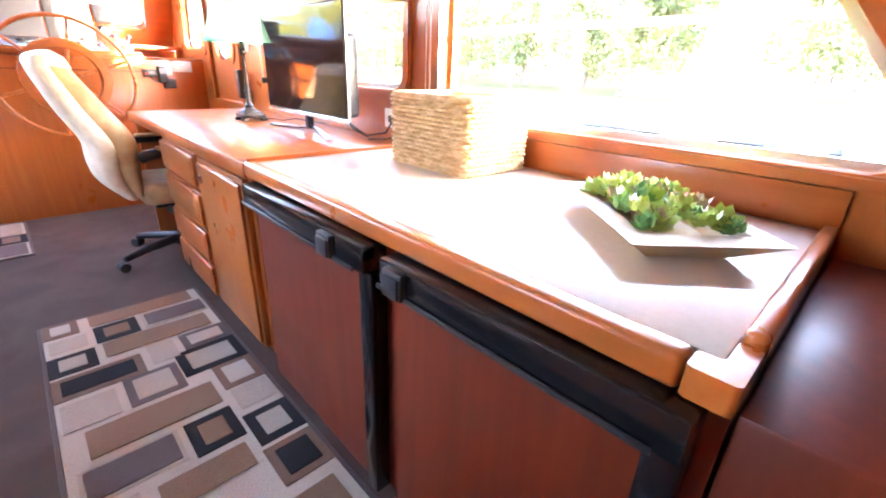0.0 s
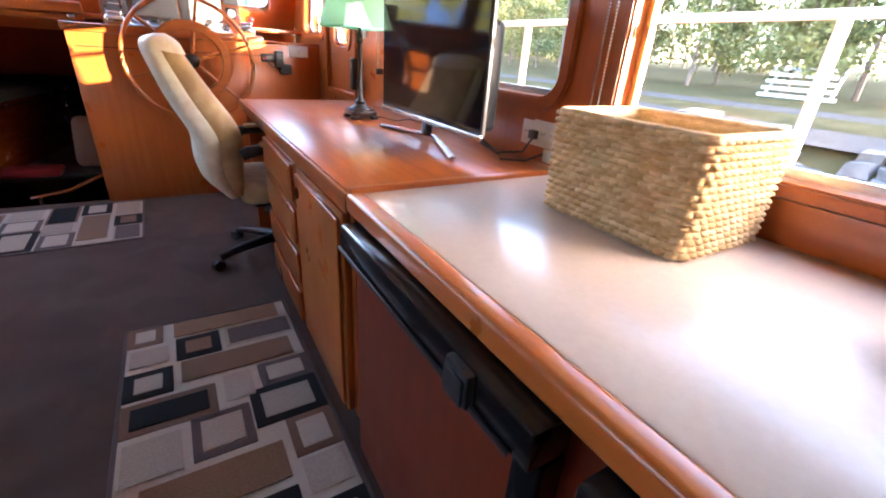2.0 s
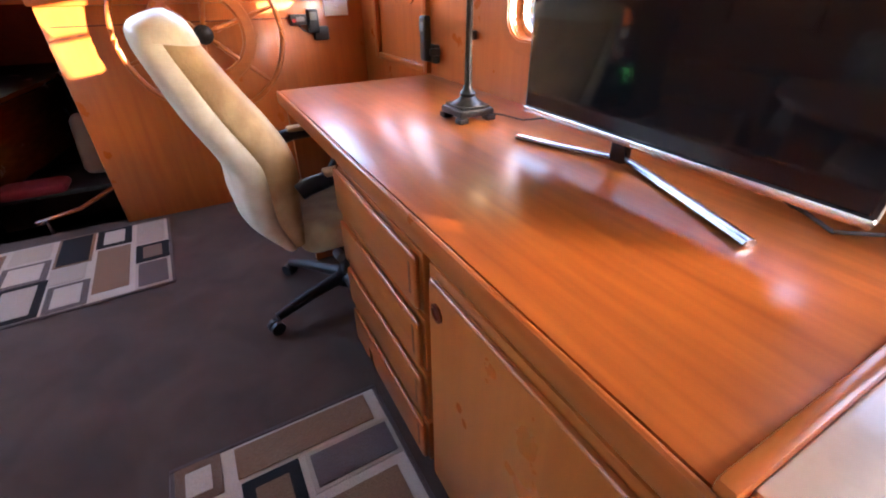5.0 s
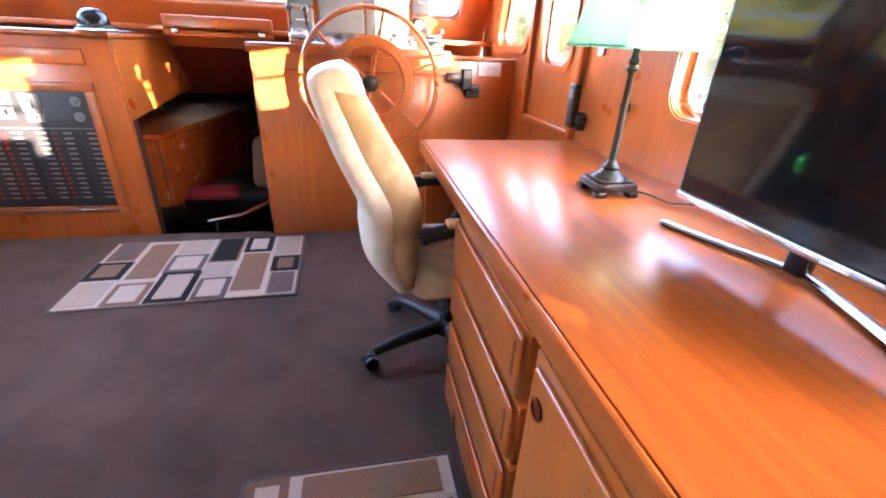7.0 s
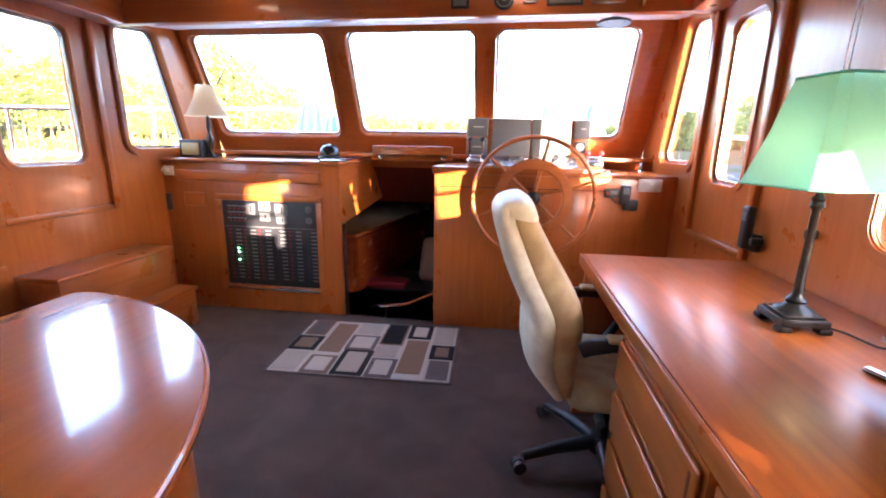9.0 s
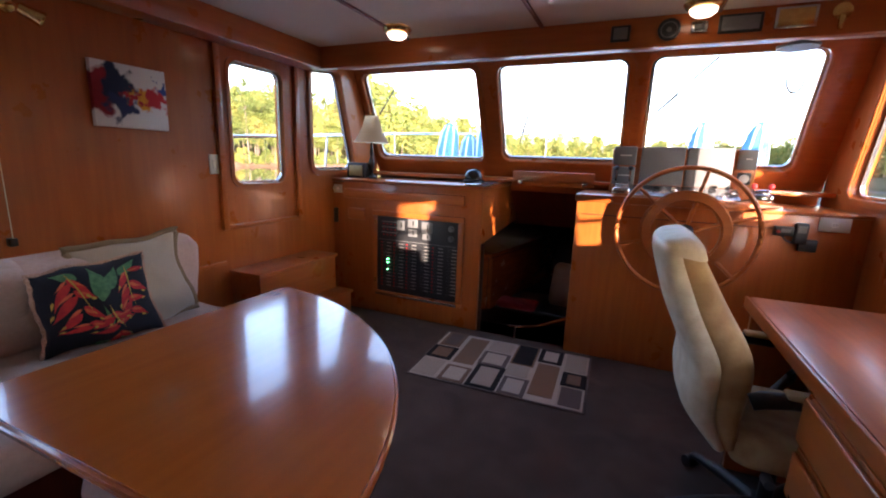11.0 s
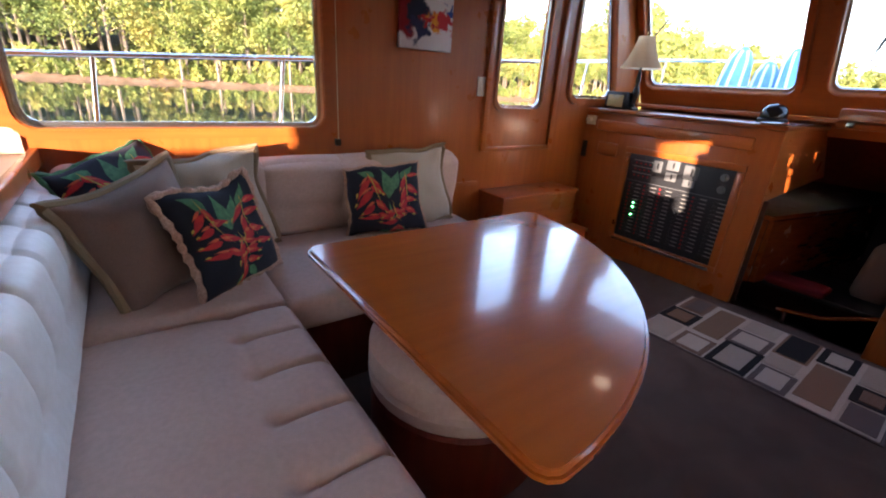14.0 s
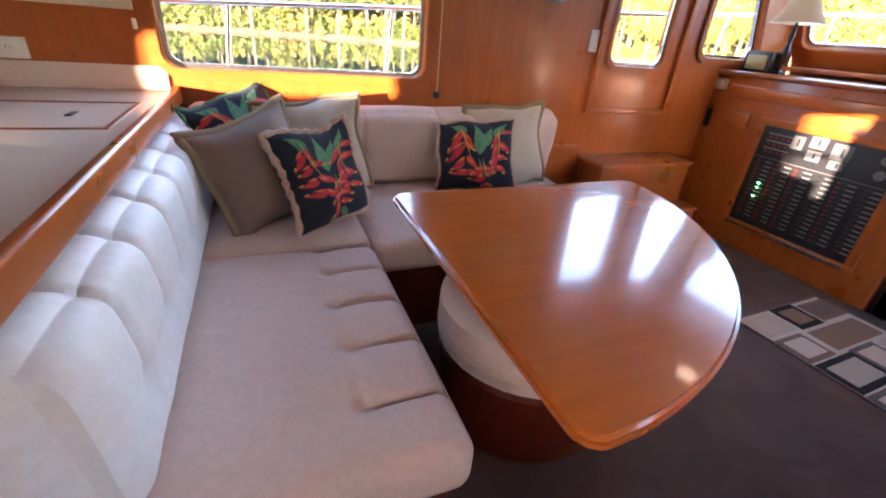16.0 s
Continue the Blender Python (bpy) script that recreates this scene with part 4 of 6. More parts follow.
# ---- office chair ----
CX, CYC = 0.07, 1.61
chair = thing("office_chair", "worn ivory and tan high-back office chair at the desk", "chair", (CX, CYC, 0))
REAR = [(-0.17, 0.42), (-0.243, 0.507), (-0.262, 0.59), (-0.260, 0.673), (-0.276, 0.732), (-0.329, 0.846), (-0.367, 0.957), (-0.392, 1.046), (-0.38, 1.086), (-0.334, 1.105)]
FRONT = [(-0.095, 0.434), (-0.086, 0.542), (-0.074, 0.646), (-0.081, 0.716), (-0.107, 0.773), (-0.159, 0.856), (-0.211, 0.946), (-0.255, 1.025), (-0.275, 1.075), (-0.315, 1.106)]



def along(prof, u):
    """Point on a profile at a fractional index, by a smooth spline."""
    i = min(int(u), len(prof) - 2)
    p = [Vector(prof[max(0, min(len(prof) - 1, i + o))]) for o in (-1, 0, 1, 2)]
    f = u - i
    return 0.5 * (2 * p[1] + (p[2] - p[0]) * f + (2 * p[0] - 5 * p[1] + 4 * p[2] - p[3]) * f * f + (3 * p[1] - p[0] - 3 * p[2] + p[3]) * f ** 3)


def chair_back(frac0, frac1, half, bulge, u0, u1):
    """A slice of the back between two depths of its profile, wide as half, rounded at its sides and top."""
    bm = bmesh.new()
    loops = []
    steps = int((u1 - u0) * 4)
    for k in range(steps + 1):
        u = u0 + (u1 - u0) * k / steps
        r, f = along(REAR, u), along(FRONT, u)
        p0, p1 = r.lerp(f, frac0), r.lerp(f, frac1)
        h = half * (1.0 - 0.26 * max(0, u / 9 - 0.45) ** 1.2 - 0.30 * max(0, (u - 7.4) / 1.6) ** 2.6)
        loop = []
        for q in range(32):
            a = 2 * math.pi * q / 32
            c, s = math.cos(a), math.sin(a)
            e = math.copysign(abs(c) ** 0.42, c)
            w = math.copysign(abs(s) ** 0.7, s)
            mid, dep = (p0 + p1) / 2, (p1 - p0) / 2
            loop.append(bm.verts.new((mid.x + dep.x * w + bulge * (1 - e * e) * (-1 if w < 0 else 0.3), CYC + h * e, mid.y + dep.y * w)))
        loops.append(loop)
    for a, b in zip(loops, loops[1:]):
        for q in range(32):
            bm.faces.new((a[q - 1], a[q], b[q], b[q - 1]))
    bm.faces.new(loops[0])
    bm.faces.new(loops[-1])
    return bm


back = part("backrest", chair_back(0.22, 1.0, 0.240, 0.01, 0, 8.9), TAN_V, chair, "worn tan suede backrest", angle=70)
part("back_shell", chair_back(-0.02, 0.55, 0.250, 0.02, 0, 8), IVORY_V, back, "ivory leather rear shell", angle=70)
part("headrest_cap", chair_back(-0.05, 1.05, 0.252, 0.014, 7.1, 9), IVORY_V, back, "ivory leather headrest cap", angle=70)
part("seat", rounded_box(bmesh.new(), 0.25, 0.25, 0.055, 0.05, 10, Matrix.Translation((0.13, CYC, 0.425))), TAN_V, chair, "worn tan suede seat")
part("seat_pan", B(-0.06, 0.32, CYC - 0.18, CYC + 0.18, 0.345, 0.372, 0.01), BLACK_P, chair)
for sy in (-1, 1):
    y = CYC + sy * 0.265
    bm = bmesh.new()
    tube(bm, [(-0.10, y, 0.625), (-0.07, y, 0.640), (0.0, y, 0.652), (0.14, y, 0.652), (0.18, y, 0.62), (0.16, y, 0.52), (0.10, y - sy * 0.02, 0.43), (0.06, y - sy * 0.05, 0.37)], [0.026, 0.028, 0.024, 0.022, 0.022, 0.02, 0.02, 0.018], 10)
    arm = part("armrest", bm, BLACK_P, chair, "curved black plastic armrest")
    part("arm_pad", B(-0.02, 0.16, y - 0.026, y + 0.026, 0.664, 0.682, 0.008, 3), TAN_V, arm, "worn tan arm pad")
part("gas_lift", rod(bmesh.new(), (CX, CYC, 0.10), (CX, CYC, 0.35), 0.025, 0.022, 16), BLACK_P, chair)
part("hub", lathe(bmesh.new(), [(0.05, 0.07), (0.055, 0.10), (0.04, 0.13)], pose(CX, CYC, 0), 20), BLACK_P, chair)
for i in range(5):
    a = radians(197 + 72 * i)
    c, s = math.cos(a), math.sin(a)
    leg = bmesh.new()
    tube(leg, [(CX + c * 0.03, CYC + s * 0.03, 0.105), (CX + c * 0.2, CYC + s * 0.2, 0.092), (CX + c * 0.33, CYC + s * 0.33, 0.068)], [0.028, 0.024, 0.018], 10)
    lg = part("leg", leg, BLACK_P, chair, "black plastic star-base leg")
    for o in (-0.014, 0.014):
        w = bmesh.new()
        p = Vector((CX + c * 0.345, CYC + s * 0.345, 0.027)) + Vector((-s, c, 0)) * o
        rod(w, p - Vector((-s, c, 0)) * 0.009, p + Vector((-s, c, 0)) * 0.009, 0.0265, None, 18)
        part("caster", w, BLACK_P, lg)
part("tilt_knob", rod(bmesh.new(), (0.0, CYC - 0.19, 0.34), (0.0, CYC - 0.235, 0.34), 0.018, 0.016, 14), GREY_P, chair, "grey tilt knob")

# ---- helm ----
WX, WY, WZ = -0.186, 2.785, 0.95
MW = plane_m((WX, WY, WZ), (1, 0, 0), (0, 0, 1))              # n points aft
wheel = thing("ship_wheel", "varnished wooden ship's wheel with brass hub", "wheel", (WX, WY, WZ))


def circle(r, n=56):
    return [MW @ Vector((r * math.cos(2 * math.pi * k / n), r * math.sin(2 * math.pi * k / n), 0)) for k in range(n)]


part("outer_rim", tube(bmesh.new(), circle(0.381), 0.0135, 10, True), WOOD_X, wheel, "thin round wooden outer rim")
bm = bmesh.new()
ring_o, ring_i = [(0.248 * math.cos(2 * math.pi * k / 56), 0.248 * math.sin(2 * math.pi * k / 56)) for k in range(56)], [(0.182 * math.cos(2 * math.pi * k / 56), 0.182 * math.sin(2 * math.pi * k / 56)) for k in range(56)]
slab(bm, ring_o, [ring_i], 0.044, MW @ pose(0, 0, -0.022))
bmesh.ops.bevel(bm, geom=[e for e in bm.edges if e.calc_face_angle(0) > 1.0], offset=0.010, segments=3, affect="EDGES")
part("inner_ring", bm, WOOD_X, wheel, "broad wooden inner ring")
part("hub", lathe(bmesh.new(), [(0.03, -0.02), (0.044, -0.015), (0.046, 0.01), (0.036, 0.022), (0.024, 0.035), (0.010, 0.042)], MW, 24), BRONZE, wheel, "dark brass hub")
for i in range(6):
    a = radians(18 + 60 * i)
    M = MW @ pose(0, 0, 0, 0, 0, math.degrees(a)) @ pose(0, 0, 0, 0, 90, 0)
    prof = [(0.010, 0.03), (0.011, 0.06), (0.015, 0.075), (0.009, 0.085), (0.012, 0.11), (0.014, 0.125), (0.010, 0.14), (0.013, 0.18), (0.010, 0.25), (0.013, 0.27), (0.008, 0.287), (0.011, 0.325), (0.008, 0.375)]
    part("spoke", lathe(bmesh.new(), prof, M, 12), WOOD_X, wheel, "turned wooden spoke")
part("shaft", rod(bmesh.new(), (WX, WY, WZ), (WX, 2.878, WZ), 0.018, 0.03, 16), BRONZE, wheel)

pod = thing("instrument_pod", "wooden helm pod with two covered displays", "instruments", (-0.2, 3.2, 1.14))
part("board", B(-0.655, 0.20, 3.17, 3.30, 1.137, 1.455, 0.01), WOOD_X, pod)
for x0, x1 in ((-0.472, -0.205), (-0.195, 0.072)):
    part("display_cover", B(x0, x1, 3.150, 3.168, 1.205, 1.462, 0.008, 3), GREY_P, pod, "grey plastic display cover")
for x0, x1, z0, z1 in ((-0.645, -0.50, 1.335, 1.462), (-0.645, -0.50, 1.20, 1.325), (0.09, 0.195, 1.33, 1.455)):
    c = part("instrument_cover", B(x0, x1, 3.145, 3.168, z0, z1, 0.01, 3), GREY_P, pod, "grey instrument cover")
    part("label_bar", B(x0 + 0.04, x1 - 0.03, 3.1435, 3.1449, (z0 + z1) / 2, (z0 + z1) / 2 + 0.006), WHITE_P, c)
g = part("gauge", B(0.10, 0.175, 3.15, 3.168, 1.235, 1.31, 0.006), BLACK_P, pod, "small black square gauge")
part("dial", lathe(bmesh.new(), [(0.028, 0), (0.028, 0.003)], plane_m((0.137, 3.148, 1.272), (1, 0, 0), (0, 0, 1)), 24), WHITE_P, g)
dash = thing("gauge_panel", "sloping silver helm panel with gauges and switches", "instruments", (-0.2, 3.0, 1.14))
MD = plane_m((-0.22, 2.99, 1.137), (1, 0, 0), (0, 0.8, 0.35))
part("plate", B(-0.33, 0.33, 0, 0.16, 0.0, 0.006, 0.003, 2, MD), SILVER, dash, "brushed metal panel")
part("plate_block", B(-0.33, 0.33, 0.0, 0.16, -0.05, -0.001, 0, 2, MD @ pose(0, 0.02, 0)), WOOD_X, dash)
for i in range(12):
    x = -0.30 + i * 0.054
    k = part("gauge", lathe(bmesh.new(), [(0.021, 0.0062), (0.021, 0.014), (0.018, 0.015), (0.017, 0.012)], MD @ pose(x, 0.05 + 0.06 * (i % 2), 0), 18), CHROME if i % 3 else BLACK_P, dash, "round gauge")
    part("toggle", rod(bmesh.new(), MD @ Vector((x + 0.025, 0.035, 0.006)), MD @ Vector((x + 0.025, 0.03, 0.024)), 0.0035, 0.003, 8), CHROME, k)
for tx in (-0.57, 0.20):
    th = thing("engine_control", "chrome engine control with twin levers", "throttle", (tx, 2.95, 1.137), "engine controls")
    part("base", B(tx - 0.055, tx + 0.055, 2.90, 3.02, 1.1365, 1.19, 0.018, 4), CHROME, th, "polished chrome base")
    part("neck", B(tx - 0.04, tx + 0.04, 2.93, 2.99, 1.19, 1.215, 0.010, 3), CHROME, th)
    for o in (-0.042, 0.042):
        h = 0.13 if tx < 0 else 0.05
        lv = part("lever", tube(bmesh.new(), [(tx + o, 2.96, 1.18), (tx + o, 2.975, 1.18 + h * 0.5), (tx + o, 2.955, 1.18 + h)], 0.006, 8), CHROME, th)
        kb = bmesh.new()
        bmesh.ops.create_uvsphere(kb, u_segments=14, v_segments=10, radius=0.017, matrix=Matrix.Translation((tx + o, 2.952, 1.185 + h)))
        part("lever_knob", kb, BLACK_P if tx < 0 else RED_P, lv)
vhf = thing("radio", "black marine radio with hand microphone", "radio", (0.36, 2.86, 1.0))
part("body", B(0.268, 0.365, 2.852, 2.879, 0.965, 1.02, 0.005), BLACK_P, vhf)
part("dial_knob", rod(bmesh.new(), (0.285, 2.852, 0.99), (0.285, 2.842, 0.99), 0.009, None, 14), RED_P, vhf)
part("display", B(0.30, 0.345, 2.850, 2.852, 0.985, 1.008), GREY_P, vhf)
mic = part("microphone", B(0.362, 0.422, 2.835, 2.878, 0.925, 1.045, 0.01, 3), BLACK_P, vhf, "black hand microphone")
part("grille", B(0.372, 0.412, 2.8335, 2.8349, 0.99, 1.03), GREY_P, mic)
part("bracket", B(0.39, 0.475, 2.845, 2.879, 0.885, 0.955, 0.008), BLACK_P, vhf, "black wall bracket")
part("coil", tube(bmesh.new(), [(0.31, 2.86, 0.965), (0.33, 2.85, 0.94), (0.36, 2.85, 0.93), (0.38, 2.855, 0.925)], 0.004, 6), BLACK_P, vhf)
part("face_strip", B(-0.80, 0.27, 2.874, 2.8795, 1.0, 1.006), DARK_Z, helm)

# ---- port console details ----
FX0, FX1, FZ0, FZ1 = -2.437, -1.703, 0.205, 0.852
bp = thing("breaker_panel", "black electrical breaker panel with rows of switches", "panel", (-2.05, 2.92, 0.5))
for x0, x1, z0, z1 in ((FX0 - 0.05, FX1 + 0.05, FZ1, FZ1 + 0.045), (FX0 - 0.05, FX1 + 0.05, FZ0 - 0.04, FZ0), (FX0 - 0.05, FX0, FZ0, FZ1), (FX1, FX1 + 0.05, FZ0, FZ1)):
    part("frame_rail", B(x0, x1, CY - 0.019, CY - 0.0005, z0, z1, 0.006), WOOD_X if x1 - x0 > 0.2 else WOOD_Z, bp, "varnished wood frame")
part("plate", B(FX0, FX1, CY - 0.012, CY - 0.0008, FZ0, FZ1, 0.003), BLACK_P, bp, "black engraved plate")
part("trim_strip", B(FX0 + 0.01, FX1 - 0.01, CY - 0.0135, CY - 0.0121, 0.655, 0.660), GREY_P, bp)
part("lower_rail", B(FX0 - 0.01, FX1 + 0.01, CY - 0.030, CY - 0.0195, FZ0 - 0.035, FZ0 - 0.012, 0.003), SILVER, bp, "pale metal rail")
LABEL_P = mat("engraved_label", (0.30, 0.29, 0.27), 0.5)
sw_me = finish(B(-0.014, 0.014, -0.008, 0.0, -0.006, 0.006, 0.002, 1), "breaker", BLACK_P)
lab_me = finish(B(-0.022, 0.022, -0.0012, 0.0, -0.0035, 0.0035), "breaker_label", LABEL_P)
red_me = finish(B(-0.007, 0.007, -0.0025, 0.0, -0.006, 0.006, 0.001, 1), "red_marker", RED_P)
led_me = finish(B(-0.004, 0.004, -0.004, 0.0, -0.004, 0.004, 0.001, 1), "indicator", glow("green_indicator", (0.08, 1.0, 0.25), 3.0))


def stick(me, parent, x, y, z):
    o = new(me.name, me)
    o.parent = parent
    o.matrix_parent_inverse = parent.matrix_basis.inverted()
    o.location = (x, y, z)
    return o


for c in range(6):
    x = FX0 + 0.072 + c * 0.119
    for r in range(14):
        z = 0.632 - r * 0.0285
        stick(sw_me, bp, x, CY - 0.0121, z)
        stick(lab_me, bp, x + 0.042, CY - 0.0121, z)
        if c in (0, 1, 2, 4):
            stick(red_me, bp, x - 0.026, CY - 0.0121, z)
for z in (0.49, 0.46, 0.40):
    stick(led_me, bp, FX0 + 0.105, CY - 0.0135, z)
for i, (x, z, w, h) in enumerate(((-2.21, 0.79, 0.034, 0.04), (-2.10, 0.815, 0.045, 0.035), (-2.10, 0.735, 0.04, 0.03), (-1.97, 0.79, 0.05, 0.045), (-1.97, 0.715, 0.04, 0.025))):
    mt = part("meter", B(x - w, x + w, CY - 0.018, CY - 0.0121, z - h, z + h, 0.004), GREY_P, bp, "grey square meter")
    part("needle", B(x - 0.001, x + 0.012, CY - 0.0188, CY - 0.0181, z - h * 0.5, z + h * 0.6), BLACK_P, mt)
for z in (0.80, 0.72):
    part("selector_knob", lathe(bmesh.new(), [(0.026, 0), (0.026, 0.006), (0.016, 0.01), (0.014, 0.024), (0.0, 0.025)], plane_m((-1.76, CY - 0.0121, z), (1, 0, 0), (0, 0, 1)), 20, False), GREY_P, bp, "round selector knob")
for r in range(3):
    for c in range(4):
        stick(lab_me, bp, -2.385 + c * 0.036 + 0.01, CY - 0.0121, 0.81 - r * 0.045)
        stick(red_me, bp, -2.385 + c * 0.036 + 0.01, CY - 0.0121, 0.79 - r * 0.045)
for x, z in ((-2.45, 0.80), (-2.45, 0.30)):
    part("hinge", B(x - 0.016, x + 0.008, CY - 0.023, CY - 0.0192, z - 0.02, z + 0.02, 0.002), BRASS, bp, "brass butt hinge")
outlet(plane_m((-2.845, CY - 0.001, 1.055), (1, 0, 0), (0, 0, 1)), 0.085, 0.07, "white socket plate with white plug", 1)
plug = thing("plug", "white plug in a wall socket", "plug", (-2.85, 2.9, 1.06))
part("body", B(-2.87, -2.83, CY - 0.05, CY - 0.010, 1.045, 1.075, 0.008), WHITE_P, plug)
blk = thing("wall_light", "small black bracket on the console", "bracket", (-2.85, 2.9, 0.82))
part("body", B(-2.875, -2.845, CY - 0.035, CY - 0.001, 0.76, 0.89, 0.008), BLACK_P, blk)
flap = thing("hatch_board", "varnished wood hatch board above the companionway", "board", (-1.1, 3.42, 1.2))
part("board", B(-1.43, -0.78, 3.40, 3.425, 1.145, 1.262, 0.008), WOOD_X, flap)
for x in (-1.36, -0.85):
    part("latch", B(x - 0.02, x + 0.02, 3.392, 3.3995, 1.155, 1.185, 0.003), SILVER, flap)
setting("trim_console", B(-1.66, -1.508, CY - 0.022, 3.30, 1.1475, 1.160, 0.004), SILVER, "pale metal edge strip on the console", "trim")

# clock, small lamp and black dome on the console top
ck = thing("clock", "small dark wooden mantel clock with amber face", "clock", (-2.77, 3.12, 1.1475))
part("case", B(-2.87, -2.68, 3.08, 3.17, 1.1480, 1.2815, 0.008), BRONZE, ck)
part("face", B(-2.845, -2.705, 3.076, 3.0799, 1.1665, 1.2565, 0.004), mat("amber_face", (0.42, 0.28, 0.10), 0.35), ck, "amber clock face")
la = thing("small_lamp", "small bronze lamp with ivory bell shade", "lamp", (-2.66, 3.16, 1.1475))
part("stem", lathe(bmesh.new(), [(0.045, 1.1480), (0.045, 1.1615), (0.02, 1.1715), (0.012, 1.2015), (0.024, 1.2415), (0.028, 1.2815), (0.018, 1.3165), (0.011, 1.3315), (0.018, 1.3715), (0.014, 1.4115), (0.008, 1.4615)], pose(-2.66, 3.16, 0), 20), BRONZE, la)
part("shade", lathe(bmesh.new(), [(0.155, 1.4565), (0.118, 1.5115), (0.088, 1.5815), (0.066, 1.6515), (0.060, 1.6815)], pose(-2.66, 3.16, 0), 24, False), IVORY_SH, la, "ivory bell shade")
part("finial", rod(bmesh.new(), (-2.66, 3.16, 1.4615), (-2.66, 3.16, 1.7165), 0.004), BRASS, la)
dm = thing("compass_cover", "round black compass dome on the console", "compass", (-1.7015, 3.2, 1.1475))
part("base", lathe(bmesh.new(), [(0.085, 1.1480), (0.085, 1.1715), (0.07, 1.1815)], pose(-1.7015, 3.2, 0), 28), BLACK_P, dm)
part("dome", lathe(bmesh.new(), [(0.075, 1.1815), (0.074, 1.2065), (0.062, 1.2365), (0.04, 1.2565), (0.0, 1.2645)], pose(-1.7015, 3.2, 0), 28, False), BLACK_G, dm)

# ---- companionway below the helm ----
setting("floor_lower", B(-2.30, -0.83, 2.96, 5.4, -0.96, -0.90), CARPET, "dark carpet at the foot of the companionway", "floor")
# these walls and the steps carry the companionway's shade in their colour
setting("wall_lower_port", B(-2.33, -2.301, 2.96, 5.4, -0.96, 0.79), SHADED_LOWER_W, "varnished side of the forward cabin, shade put into its colour", "wall")
setting("wall_lower_starboard", B(-0.834, -0.82, 2.93, 5.4, -0.96, 0.79), SHADED_LOWER_W, "varnished companionway side, shade put into its colour", "wall")
setting("wall_lower_fore", B(-2.30, -0.836, 5.40, 5.43, -0.96, 0.79), SHADED_LOWER_W, "varnished bulkhead, shade put into its colour", "wall")
setting("wall_lower_aft", B(-2.30, -1.50, 2.952, 2.965, -0.9, 0.70), SHADED_LOWER_W, "back of the console, shade put into its colour", "wall")
bm = bmesh.new()
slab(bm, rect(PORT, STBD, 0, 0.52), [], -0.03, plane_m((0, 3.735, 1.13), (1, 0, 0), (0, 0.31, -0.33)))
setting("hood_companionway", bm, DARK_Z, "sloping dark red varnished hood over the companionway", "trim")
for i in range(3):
    setting("step_%d" % (i + 1), B(-1.47, -0.84, 2.94 + i * 0.2, 3.14 + i * 0.2, -0.9, -0.24 - i * 0.22, 0.01), SHADED_LOWER_W, "varnished companionway step, shade put into its colour", "step")
lk = thing("locker", "varnished berth locker below the companionway", "cabinet", (-1.6, 4.0, 0.3))
bm = bmesh.new()
slab(bm, [(-2.28, 3.12), (-1.52, 3.22), (-1.24, 4.72), (-1.24, 5.38), (-2.28, 5.38)], [], 0.03, pose(0, 0, 0.535))
bmesh.ops.bevel(bm, geom=[e for e in bm.edges if e.calc_face_angle(0) > 1.0], offset=0.006, segments=2, affect="EDGES")
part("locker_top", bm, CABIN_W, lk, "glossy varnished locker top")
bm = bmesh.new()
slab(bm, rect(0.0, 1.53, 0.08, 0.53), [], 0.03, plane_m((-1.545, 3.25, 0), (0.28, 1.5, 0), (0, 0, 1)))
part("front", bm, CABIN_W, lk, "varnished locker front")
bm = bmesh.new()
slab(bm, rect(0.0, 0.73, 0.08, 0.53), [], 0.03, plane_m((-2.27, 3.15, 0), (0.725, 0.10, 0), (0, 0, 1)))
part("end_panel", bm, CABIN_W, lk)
part("ledge", B(-1.50, -0.86, 3.36, 3.90, 0.06, 0.09, 0.006), BLACK_P, lk, "black mat on the ledge")
cu = thing("red_cushion", "dark red cushion on the companionway shelf", "cushion", (-1.3, 3.4, 0.1))
part("pad", rounded_box(bmesh.new(), 0.17, 0.10, 0.03, 0.028, 8, Matrix.Translation((-1.31, 3.40, 0.121))), RED_C, cu)
# the dark taupe stands in for the shade this pillow lies in
cp = thing("pillow", "pillow beside the companionway locker, toned down to taupe for shade", "pillow", (-0.97, 3.6, 0.1))
part("pad", rounded_box(bmesh.new(), 0.10, 0.07, 0.20, 0.06, 8, Matrix.Translation((-0.975, 3.66, 0.271)) @ pose(0, 0, 0, 0, 6, 0)), TAUPE, cp)
rl = thing("grab_rail", "short varnished rail inside the companionway", "rail", (-1.0, 3.3, 0.05))
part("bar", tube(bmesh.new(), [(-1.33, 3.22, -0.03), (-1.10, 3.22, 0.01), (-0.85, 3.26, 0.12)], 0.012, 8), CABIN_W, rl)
part("post", rod(bmesh.new(), (-1.28, 3.22, -0.46), (-1.28, 3.22, -0.02), 0.012), SHADED_LOWER_W, rl)

